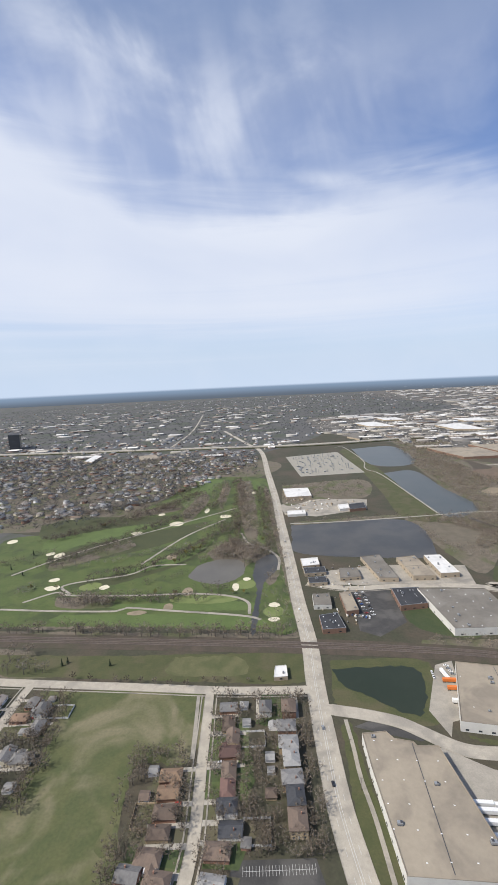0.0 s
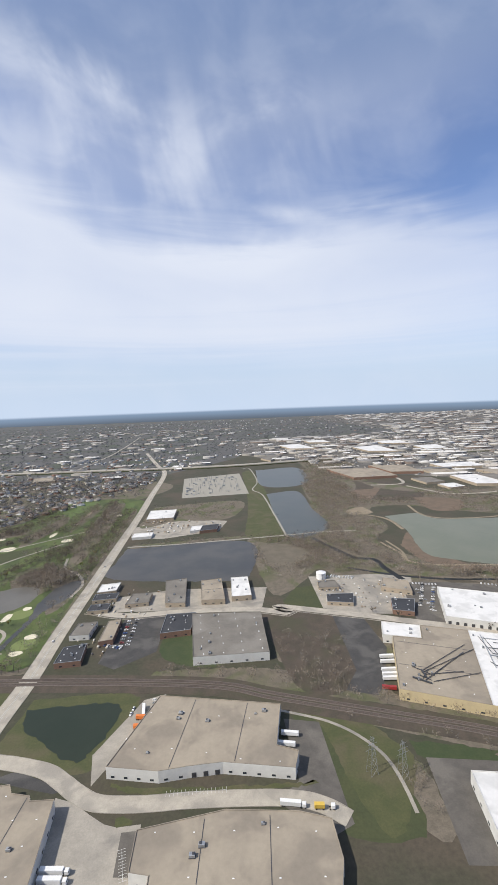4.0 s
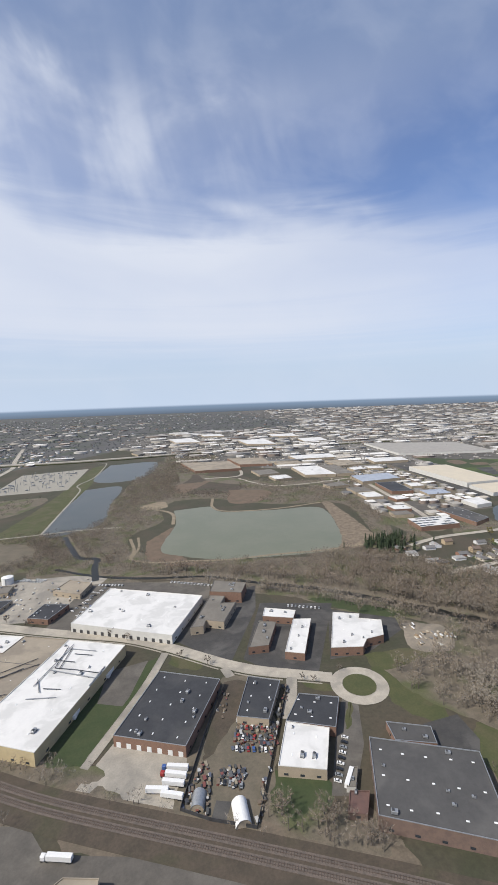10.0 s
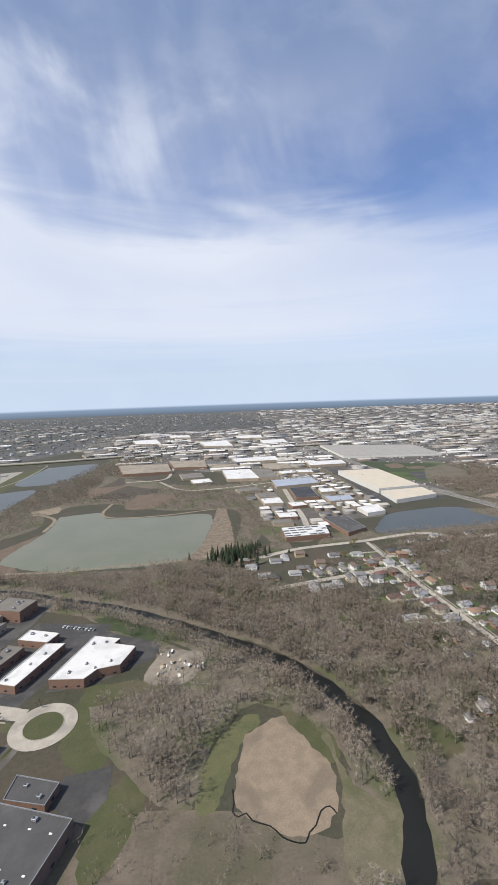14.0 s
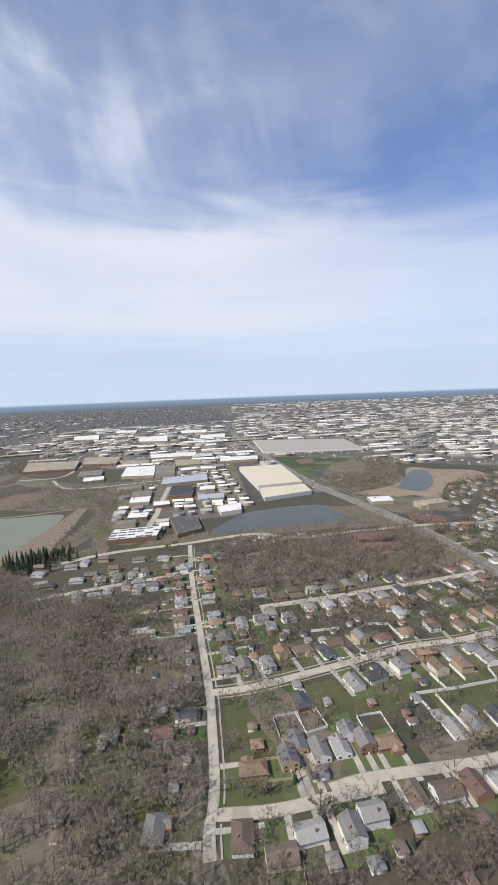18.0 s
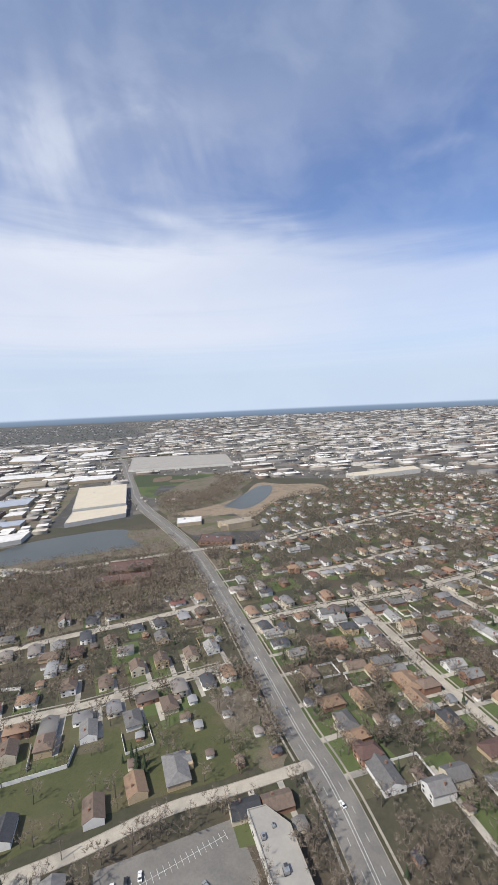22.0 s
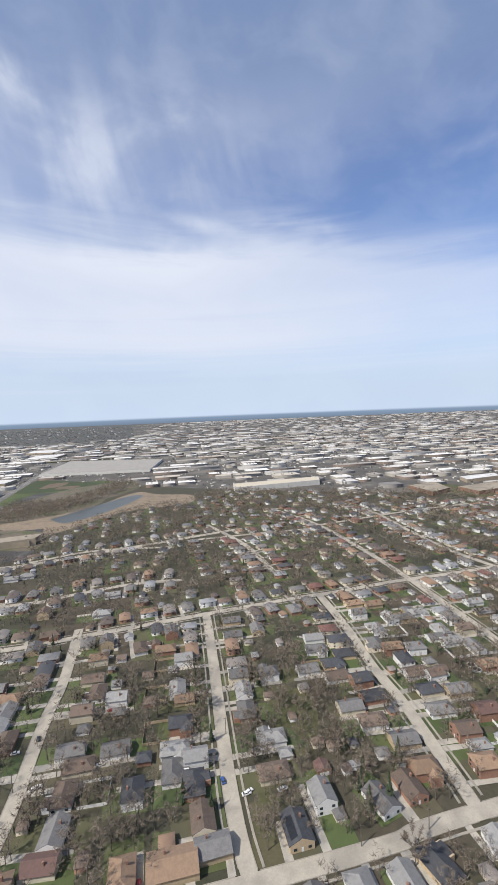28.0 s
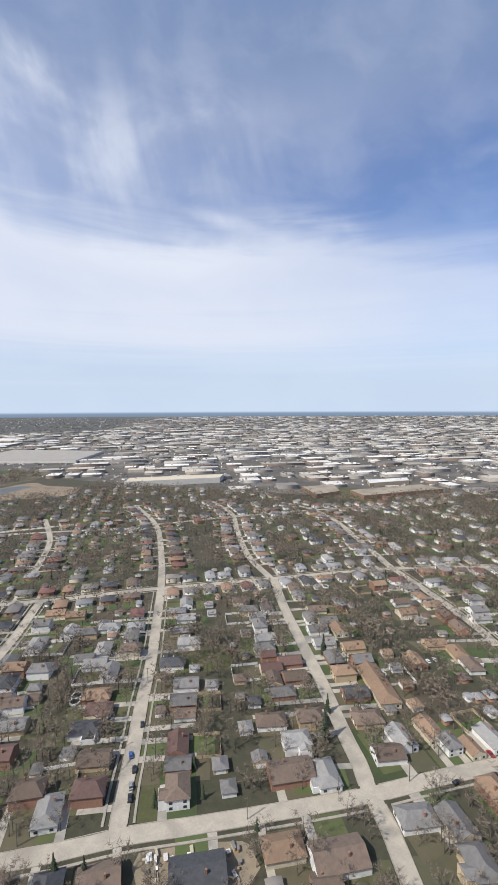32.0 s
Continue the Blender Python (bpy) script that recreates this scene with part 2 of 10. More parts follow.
DRIVE = mat("driveway_concrete", (0.45, 0.41, 0.345), (0.37, 0.34, 0.29), 5.0, 0.9, 0.22, c=(0.24, 0.225, 0.20), size2=20.0)
ASPHALT = mat("asphalt", (0.064, 0.060, 0.056), (0.050, 0.048, 0.046), 8.0, 0.9, 0.3, c=(0.098, 0.092, 0.084), size2=26.0)
ASPHALT_ROAD = mat("asphalt_road", (0.185, 0.172, 0.154), (0.155, 0.146, 0.133), 9.0, 0.9, 0.25, c=(0.215, 0.20, 0.178), size2=40.0)
ASPHALT_GREY = mat("worn_asphalt", (0.118, 0.105, 0.089), (0.092, 0.083, 0.071), 9.0, 0.9, 0.25, c=(0.150, 0.134, 0.113), size2=28.0)
SAND_LOT = mat("sandy_yard", (0.300, 0.250, 0.190), (0.235, 0.200, 0.155), 5.0, 0.95, 0.3, c=(0.190, 0.165, 0.130), size2=22.0)
DRY_GRASS = mat("dry_grass", (0.172, 0.145, 0.092), (0.132, 0.116, 0.070), 8.0, 0.95, 0.35, c=(0.096, 0.098, 0.046), size2=30.0)
GRAVEL = mat("gravel", (0.352, 0.326, 0.273), (0.282, 0.264, 0.220), 3.0, 0.95, 0.3)
BALLAST = mat("ballast", (0.150, 0.118, 0.098), (0.112, 0.092, 0.078), 3.0, 0.95, 0.35)
SLEEPER = mat("sleeper_wood", (0.10, 0.08, 0.065), (0.075, 0.06, 0.05), 0.6, 0.9, 0.3)
STEEL = mat("rail_steel", (0.22, 0.17, 0.14), (0.16, 0.12, 0.10), 1.0, 0.5, 0.2, metal=0.6)
WATER_GREEN = water("green_water", (0.152, 0.160, 0.110), (0.172, 0.176, 0.124))
WATER_GREY = water("grey_water", (0.056, 0.058, 0.060), (0.086, 0.083, 0.078))
WATER_BLUE = water("blue_water", (0.066, 0.078, 0.078), (0.080, 0.088, 0.085))
WATER_MUD = water("muddy_water", (0.150, 0.140, 0.122), (0.128, 0.120, 0.106))
WATER_POND = water("pond_water", (0.030, 0.040, 0.028), (0.036, 0.045, 0.032))
WATER_DARK = water("dark_water", (0.016, 0.017, 0.015), (0.022, 0.022, 0.019))
ROOF_TAN = mat("tan_roof", (0.350, 0.297, 0.225), (0.312, 0.264, 0.202), 22.0, 0.95, 0.14, c=(0.250, 0.212, 0.165), size2=26.0)
ROOF_GREY = mat("grey_roof", (0.195, 0.175, 0.147), (0.163, 0.147, 0.125), 15.0, 0.9, 0.18, c=(0.228, 0.208, 0.178), size2=40.0)
ROOF_WHITE = mat("white_roof", (0.74, 0.72, 0.685), (0.70, 0.68, 0.65), 12.0, 0.75, 0.06, c=(0.60, 0.585, 0.555), size2=16.0)
ROOF_PALE = mat("pale_grey_roof", (0.37, 0.345, 0.305), (0.32, 0.30, 0.27), 14.0, 0.85, 0.12)
ROOF_CREAM = mat("cream_roof", (0.61, 0.535, 0.41), (0.57, 0.50, 0.39), 20.0, 0.85, 0.08)
ROOF_DARK = mat("black_roof", (0.045, 0.046, 0.05), (0.035, 0.036, 0.04), 12.0, 0.8, 0.25, c=(0.065, 0.064, 0.064), size2=40.0)
ROOF_DARKGREY = mat("dark_grey_roof", (0.086, 0.082, 0.078), (0.073, 0.070, 0.067), 14.0, 0.85, 0.2, c=(0.112, 0.106, 0.099), size2=40.0)
ROOF_BLUE = mat("blue_grey_roof", (0.40, 0.43, 0.48), (0.34, 0.37, 0.43), 12.0, 0.6, 0.12)
ROOF_RED = mat("maroon_roof", (0.15, 0.085, 0.07), (0.12, 0.072, 0.062), 6.0, 0.9, 0.2)
WALL_WHITE = mat("white_wall", (0.66, 0.64, 0.59), (0.60, 0.58, 0.54), 8.0, 0.85, 0.08)
WALL_TAN = mat("tan_wall", (0.42, 0.34, 0.25), (0.36, 0.30, 0.22), 6.0, 0.9, 0.15)
WALL_BRICK = mat("brick_wall", (0.25, 0.145, 0.100), (0.20, 0.122, 0.088), 2.0, 0.9, 0.25)
WALL_YELLOW = mat("yellow_wall", (0.56, 0.45, 0.26), (0.50, 0.40, 0.24), 9.0, 0.8, 0.1)
WALL_RUST = mat("rust_brown_wall", (0.20, 0.135, 0.105), (0.16, 0.11, 0.09), 4.0, 0.85, 0.2)
WALL_DARK = mat("dark_glass_wall", (0.04, 0.045, 0.055), (0.05, 0.055, 0.065), 6.0, 0.25, 0.2)
METAL = mat("galvanised_metal", (0.42, 0.43, 0.44), (0.34, 0.35, 0.36), 2.0, 0.45, 0.15, metal=0.5)
DARK_METAL = mat("dark_metal", (0.10, 0.10, 0.105), (0.075, 0.075, 0.08), 2.0, 0.5, 0.2, metal=0.4)
SKYLIGHT = mat("skylight_plastic", (0.85, 0.85, 0.84), (0.78, 0.78, 0.77), 1.0, 0.35, 0.05)
GLASS = mat("window_glass", (0.035, 0.042, 0.05), (0.05, 0.055, 0.062), 1.5, 0.08, 0.1)
WHITE_PAINT = mat("white_paint", (0.80, 0.79, 0.77), (0.74, 0.73, 0.71), 1.5, 0.55, 0.06)
LINE_PAINT = mat("road_paint", (0.68, 0.67, 0.63), (0.52, 0.51, 0.48), 2.0, 0.8, 0.2)
YELLOW_PAINT = mat("yellow_paint", (0.70, 0.46, 0.07), (0.62, 0.42, 0.08), 1.0, 0.5, 0.1)
ORANGE_PAINT = mat("orange_paint", (0.72, 0.20, 0.04), (0.64, 0.18, 0.04), 1.0, 0.5, 0.1)
RED_PAINT = mat("red_paint", (0.34, 0.035, 0.03), (0.28, 0.03, 0.03), 1.0, 0.4, 0.1)
BLUE_PAINT = mat("blue_paint", (0.05, 0.11, 0.32), (0.05, 0.10, 0.26), 1.0, 0.4, 0.1)
GREY_PAINT = mat("grey_paint", (0.28, 0.29, 0.30), (0.24, 0.25, 0.26), 1.0, 0.35, 0.08)
BLACK_PAINT = mat("black_paint", (0.025, 0.026, 0.03), (0.02, 0.02, 0.022), 1.0, 0.3, 0.1)
RUBBER = mat("tyre_rubber", (0.025, 0.025, 0.025), (0.02, 0.02, 0.02), 0.5, 0.9, 0.1)
SHINGLE = {
    "g": mat("grey_shingles", (0.185, 0.178, 0.172), (0.145, 0.14, 0.137), 1.6, 0.92, 0.25, spread=0.5),
    "k": mat("charcoal_shingles", (0.068, 0.07, 0.078), (0.05, 0.052, 0.058), 1.6, 0.92, 0.25, spread=0.5),
    "b": mat("brown_shingles", (0.165, 0.12, 0.092), (0.13, 0.098, 0.078), 1.6, 0.92, 0.25, spread=0.5),
    "o": mat("orange_brown_shingles", (0.27, 0.180, 0.118), (0.225, 0.152, 0.102), 1.6, 0.92, 0.2, spread=0.4),
    "r": mat("maroon_shingles", (0.150, 0.088, 0.074), (0.120, 0.074, 0.064), 1.6, 0.92, 0.25, spread=0.4),
    "w": mat("pale_grey_shingles", (0.30, 0.292, 0.28), (0.25, 0.244, 0.236), 1.6, 0.92, 0.15, spread=0.35)}
SIDING = {
    "cream": mat("cream_siding", (0.62, 0.55, 0.42), (0.56, 0.50, 0.40), 2.0, 0.85, 0.08, spread=0.25),
    "white": mat("white_siding", (0.76, 0.75, 0.73), (0.70, 0.69, 0.68), 2.0, 0.8, 0.06, spread=0.15),
    "brick": mat("house_brick", (0.31, 0.17, 0.115), (0.25, 0.14, 0.10), 1.0, 0.9, 0.25, spread=0.35),
    "yellow": mat("yellow_brick", (0.50, 0.39, 0.25), (0.44, 0.34, 0.23), 1.0, 0.9, 0.2, spread=0.3)}
BARK = mat("bark", (0.15, 0.125, 0.105), (0.11, 0.095, 0.08), 1.5, 0.95, 0.3, spread=0.3)
TWIG = airy(mat("bare_twigs", (0.300, 0.248, 0.192), (0.190, 0.157, 0.122), 14.0, 0.95, 0.35, spread=0.4, c=(0.290, 0.252, 0.204), size2=50.0), 0.38)
TWIG_TOWN = airy(mat("garden_twigs", (0.185, 0.146, 0.108), (0.122, 0.098, 0.075), 18.0, 0.95, 0.35, spread=0.4, c=(0.200, 0.166, 0.130), size2=45.0), 0.45)
TWIG_RED = airy(mat("reddish_twigs", (0.262, 0.210, 0.162), (0.180, 0.146, 0.114), 18.0, 0.95, 0.3, spread=0.3), 0.40)
LITTER = mat("leaf_litter", (0.168, 0.138, 0.102), (0.125, 0.105, 0.076), 7.0, 0.95, 0.45, c=(0.094, 0.100, 0.044), size2=40.0)
# woods near the horizon: the blue of distance haze is put into the twig colour
TWIG_HAZY = airy(mat("haze_blued_twigs", (0.070, 0.082, 0.102), (0.056, 0.068, 0.088), 90.0, 0.95, 0.3), 0.75)
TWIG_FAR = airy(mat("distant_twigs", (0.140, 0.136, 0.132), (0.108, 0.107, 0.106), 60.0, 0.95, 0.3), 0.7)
BUDS = mat("yellow_green_buds", (0.26, 0.22, 0.06), (0.20, 0.185, 0.06), 6.0, 0.95, 0.3, spread=0.4)
NEEDLES = mat("conifer_needles", (0.028, 0.045, 0.022), (0.04, 0.055, 0.026), 4.0, 0.95, 0.3, spread=0.4)


# ---------------- building blocks ----------------
rng = np.random.default_rng(5)


def part(name, bm, material, parent, label=""):
    me = bpy.data.meshes.new(name)
    bm.to_mesh(me)
    bm.free()
    me.materials.append(material)
    ob = new(name, me)
    ob.parent = parent
    if label:
        ob["label"] = label
    return ob


def share(name, me, parent, m=None):
    ob = new(name, me)
    ob.parent = parent
    if m is not None:
        ob.matrix_basis = m
    return ob


def mesh_of(name, verts, tris, material):
    """A mesh from arrays of points and triangles."""
    me = bpy.data.meshes.new(name)
    nv, nt = len(verts), len(tris)
    me.vertices.add(nv)
    me.loops.add(nt * 3)
    me.polygons.add(nt)
    me.vertices.foreach_set("co", np.ascontiguousarray(verts, dtype=np.float32).ravel())
    me.loops.foreach_set("vertex_index", np.ascontiguousarray(tris, dtype=np.int32).ravel())
    me.polygons.foreach_set("loop_start", np.arange(0, nt * 3, 3, dtype=np.int32))
    me.polygons.foreach_set("loop_total", np.full(nt, 3, dtype=np.int32))
    me.update(calc_edges=True)
    me.materials.append(material)
    return me


def box_in(bm, x0, x1, y0, y1, z0, z1, m=None):
    vs = [bm.verts.new((x, y, z)) for z in (z0, z1) for x, y in ((x0, y0), (x1, y0), (x1, y1), (x0, y1))]
    if m is not None:
        for v in vs:
            v.co = m @ v.co
    for f in ((3, 2, 1, 0), (4, 5, 6, 7), (0, 1, 5, 4), (1, 2, 6, 5), (2, 3, 7, 6), (3, 0, 4, 7)):
        bm.faces.new([vs[i] for i in f])


def box(name, size, material, bevel=0.0):
    """A box mesh on z = 0, to be shared."""
    bm = bmesh.new()
    x, y, z = size
    box_in(bm, -x / 2, x / 2, -y / 2, y / 2, 0, z)
    if bevel:
        bmesh.ops.bevel(bm, geom=bm.edges[:], offset=bevel, segments=1, affect="EDGES")
    me = bpy.data.meshes.new(name)
    bm.to_mesh(me)
    bm.free()
    me.materials.append(material)
    return me


def smooth_line(pts, step=6.0):
    """Points along a soft curve through pts."""
    P = [np.array(p, float) for p in pts]
    if len(P) == 2:
        n = max(2, int(np.linalg.norm(P[1] - P[0]) / step / 4))
        return [P[0] + (P[1] - P[0]) * i / n for i in range(n + 1)]
    P = [2 * P[0] - P[1]] + P + [2 * P[-1] - P[-2]]
    out = []
    for i in range(1, len(P) - 2):
        a, b, c, d = P[i - 1:i + 3]
        n = max(2, int(np.linalg.norm(c - b) / step))
        for k in range(n):
            t = k / n
            out.append(0.5 * (2 * b + (c - a) * t + (2 * a - 5 * b + 4 * c - d) * t * t + (3 * b - a - 3 * c + d) * t ** 3))
    out.append(P[-2])
    return out


def sides(L):
    """Normals along a line."""
    L = np.array(L)
    d = np.gradient(L, axis=0)
    d /= np.maximum(np.linalg.norm(d, axis=1, keepdims=True), 1e-6)
    return np.stack([d[:, 1], -d[:, 0]], 1)


def band(bm, L, lo, hi, z, thick=0.0):
    """A band along L between the offsets lo and hi, thick: with sides down from z."""
    L, N = np.array(L), sides(L)
    a = [bm.verts.new((*(p + n * lo), z)) for p, n in zip(L, N)]
    b = [bm.verts.new((*(p + n * hi), z)) for p, n in zip(L, N)]
    rows = [(a, b)]
    if thick:
        a2 = [bm.verts.new((v.co.x, v.co.y, z - thick)) for v in a]
        b2 = [bm.verts.new((v.co.x, v.co.y, z - thick)) for v in b]
        rows += [(a2, a), (b, b2)]
    for p, q in rows:
        for i in range(len(p) - 1):
            bm.faces.new((q[i], q[i + 1], p[i + 1], p[i]))


def piece(name, bm, material, label, category, kind="structure"):
    ob = part(name, bm, material, None)
    return tagged(ob, label, category, kind=kind)


def strip(name, pts, width, material, z, label):
    bm = bmesh.new()
    z = level(z)
    band(bm, smooth_line(pts), -width / 2, width / 2, z, z + 0.05)
    if name in ("river", "creek"):
        WATERS.append((np.array(smooth_line(pts)), width / 2 + 2))
    else:
        ROADS.append((np.array(smooth_line(pts)), width / 2 + 1))
    return piece(name, bm, material, label, name.replace("_", " "))


def river(pts, w0, w1, label):
    """A river that widens from w0 to w1 over the first two thirds of its way."""
    L = np.array(smooth_line(pts))
    N = sides(L)
    W = np.interp(np.arange(len(L)) / len(L), (0.0, 0.35, 0.7, 1.0), (w0, w0 * 1.15, w1 * 0.92, w1)) / 2
    W *= 1 + 0.12 * np.sin(np.arange(len(L)) * 0.9) + 0.08 * np.sin(np.arange(len(L)) * 2.3)
    bm = bmesh.new()
    z = level(0.13)
    a, b = [[bm.verts.new((*p, z)) for p in L + N * (W * k)[:, None]] for k in (-1, 1)]
    for i in range(len(L) - 1):
        bm.faces.new((b[i], b[i + 1], a[i + 1], a[i]))
    WATERS.append((L, w1 / 2 + 1.0))
    piece("river", bm, WATER_DARK, label, "river")


LEVELS = {}
ROADS, WATERS, CLEAR, HOUSES, STREETS, HALLS = [], [], [], [], [], []


def patch(name, material, z, pts, label, soft):
    """A flat area of ground with a rounded outline."""
    bm = bmesh.new()
    z = level(z)
    hard = material in (GRAVEL, ASPHALT_ROAD, CONCRETE, ASPHALT, ASPHALT_GREY, CONCRETE_PALE)
    L = [np.array(p) for p in pts] if hard else smooth_line(list(pts) + [pts[0]], 4.0)[:-1]
    if not hard:
        j = np.random.default_rng(len(pts) + int(abs(pts[0][0])))
        L = [p + j.normal(0, 0.7, 2) for p in L]
    top = [bm.verts.new((*p, z)) for p in L]
    f = bm.faces.new(top)
    f.normal_update()
    if f.normal.z < 0:
        f.normal_flip()
    bmesh.ops.triangulate(bm, faces=[f])
    words = name.replace("_", " ")
    if "water" in material.name or hard or name in ("yard", "dirt_lot", "marsh", "ball_field", "field", "earth", "sand_bank", "meadow"):
        CLEAR.append(np.array(pts))
    return piece(name, bm, material, label, words)


KERB = CONCRETE
PLAN_ROADS = []


def level(z, gap=0.0005):
    """A height of its own for each flat sheet laid at about z."""
    while round(z / gap) in LEVELS:
        z += gap
    LEVELS[round(z / gap)] = True
    return z


def road(pts, width, material, walk_side=None, arterial=False):
    L = smooth_line(pts, 7.0)
    material = ASPHALT_ROAD if material is ASPHALT else material
    PLAN_ROADS.append((np.array(L), width, material, walk_side, arterial))
    ROADS.append((np.array(L), width / 2 + 1.0))
    if walk_side is not None:
        STREETS.append(np.array(L))


def runs(L, keep):
    """The stretches of a line where keep holds."""
    out, cur = [], []
    for p, k in zip(L, keep):
        if k:
            cur.append(p)
        elif cur:
            out.append(cur)
            cur = []
    if cur:
        out.append(cur)
    return [r for r in out if len(r) > 2]


def lay_roads():
    """Carriageways, kerbs that stop at the junctions, footways and lane markings."""
    for k, (L, width, material, walk_side, arterial) in enumerate(PLAN_ROADS):
        bm = bmesh.new()
        z = 0.19 + 0.0015 * k
        band(bm, L, -width / 2, width / 2, z, 0.2)
        piece("road", bm, material, "worn %s road with tar-patched joints" % ("grey asphalt" if material is ASPHALT_ROAD else "pale concrete"), "road")
        others = [(M, w / 2 + 0.3) for j, (M, w, *_) in enumerate(PLAN_ROADS) if j != k]
        fine = np.array(smooth_line(L[::2] if len(L) > 8 else L, 2.5))
        N = sides(fine)
        for s, bit in ((-1, 2), (1, 1)):
            bm = bmesh.new()
            o = s * (width / 2 + 0.18)
            for r in runs(fine + N * o, ~near_lines(fine + N * o, others)):
                band(bm, r, -0.18, 0.18, 0.32, 0.32)
            piece("kerb", bm, KERB, "pale concrete kerb along a road", "kerb")
            if walk_side is not None and (walk_side & bit):
                bm = bmesh.new()
                o = s * (width / 2 + 2.9)
                for r in runs(fine + N * o, ~near_lines(fine + N * o, others)):
                    band(bm, r, -0.55, 0.55, 0.36 + 0.001 * k, 0.36)
                piece("pavement", bm, CONCRETE, "pale concrete footway beside a street", "pavement")
        if arterial:
            bm = bmesh.new()
            zz = 0.34 + 0.001 * k
            for i in range(0, len(L) - 1, 2):
                n0 = sides(L[i:i + 2])[0]
                for o in ((-width / 4, width / 4) if width < 30 else (-width * 0.36, -width * 0.22, width * 0.22, width * 0.36)):
                    p, q, n = L[i] + n0 * o, L[i] + (L[i + 1] - L[i]) * 0.6 + n0 * o, n0 * 0.10
                    bm.faces.new([bm.verts.new((*v, zz)) for v in (p - n, p + n, q + n, q - n)])
            if width < 30:
                band(bm, L, -0.9, -0.65, zz)
                band(bm, L, 0.65, 0.9, zz)
            else:
                band(bm, L, -0.8, 0.8, 0.9, 0.9)
            for f in bm.faces:
                f.normal_update()
                if f.normal.z < -0.5:
                    f.normal_flip()
            piece("lane_marking", bm, LINE_PAINT, "worn white and yellow lane markings", "lane marking")


def inside(P, poly):
    """Which of the points P lie in a polygon."""
    x, y = P[:, 0], P[:, 1]
    r = np.zeros(len(P), bool)
    q = np.roll(poly, 1, axis=0)
    for (x0, y0), (x1, y1) in zip(poly, q):
        r ^= ((y0 > y) != (y1 > y)) & (x < (x1 - x0) * (y - y0) / ((y1 - y0) or 1e-9) + x0)
    return r


def near_lines(P, lines):
    """Which of the points P lie on one of the lines with widths."""
    r = np.zeros(len(P), bool)
    for L, w in lines:
        lo, hi = L.min(0) - w, L.max(0) + w
        i = np.nonzero(((P > lo) & (P < hi)).all(1) & ~r)[0]
        if len(i):
            a, b = L[:-1], L[1:]
            ab = b - a
            k = np.clip(((P[i][:, None] - a) * ab).sum(2) / np.maximum((ab ** 2).sum(1), 1e-9), 0, 1)
            d = np.linalg.norm(P[i][:, None] - (a + ab * k[..., None]), axis=2).min(1)
            r[i] |= d < w
    return r


# ---------------- kinds of things ----------------
def ground():
    bm = bmesh.new()
    bmesh.ops.create_grid(bm, x_segments=24, y_segments=24, size=14000)
    for v in bm.verts:
        v.co.x += 1000
        v.co.y += 4000
    piece("ground", bm, GROUND, "patchy early spring ground of grass and bare soil", "ground")


def skylight_mesh():
    return box("skylight", (2.4, 1.3, 0.45), SKYLIGHT, 0.12)


def roof_unit_meshes():
    return box("casing", (3.2, 2.1, 1.5), METAL, 0.08), box("fan_hood", (1.3, 1.3, 0.4), DARK_METAL, 0.1), box("curb", (3.5, 2.4, 0.25), DARK_METAL)


SKYL, UNIT, DOOR_MESH, PANEL_MESH, WIN_MESH = skylight_mesh(), roof_unit_meshes(), box("loading_door", (3.2, 0.16, 3.6), WHITE_PAINT, 0.03), box("solar_panel", (9.0, 3.6, 0.3), BLACK_PAINT), box("window", (2.6, 0.12, 1.4), GLASS)
DARK_DOOR = box("loading_door", (3.2, 0.16, 3.6), DARK_METAL, 0.03)


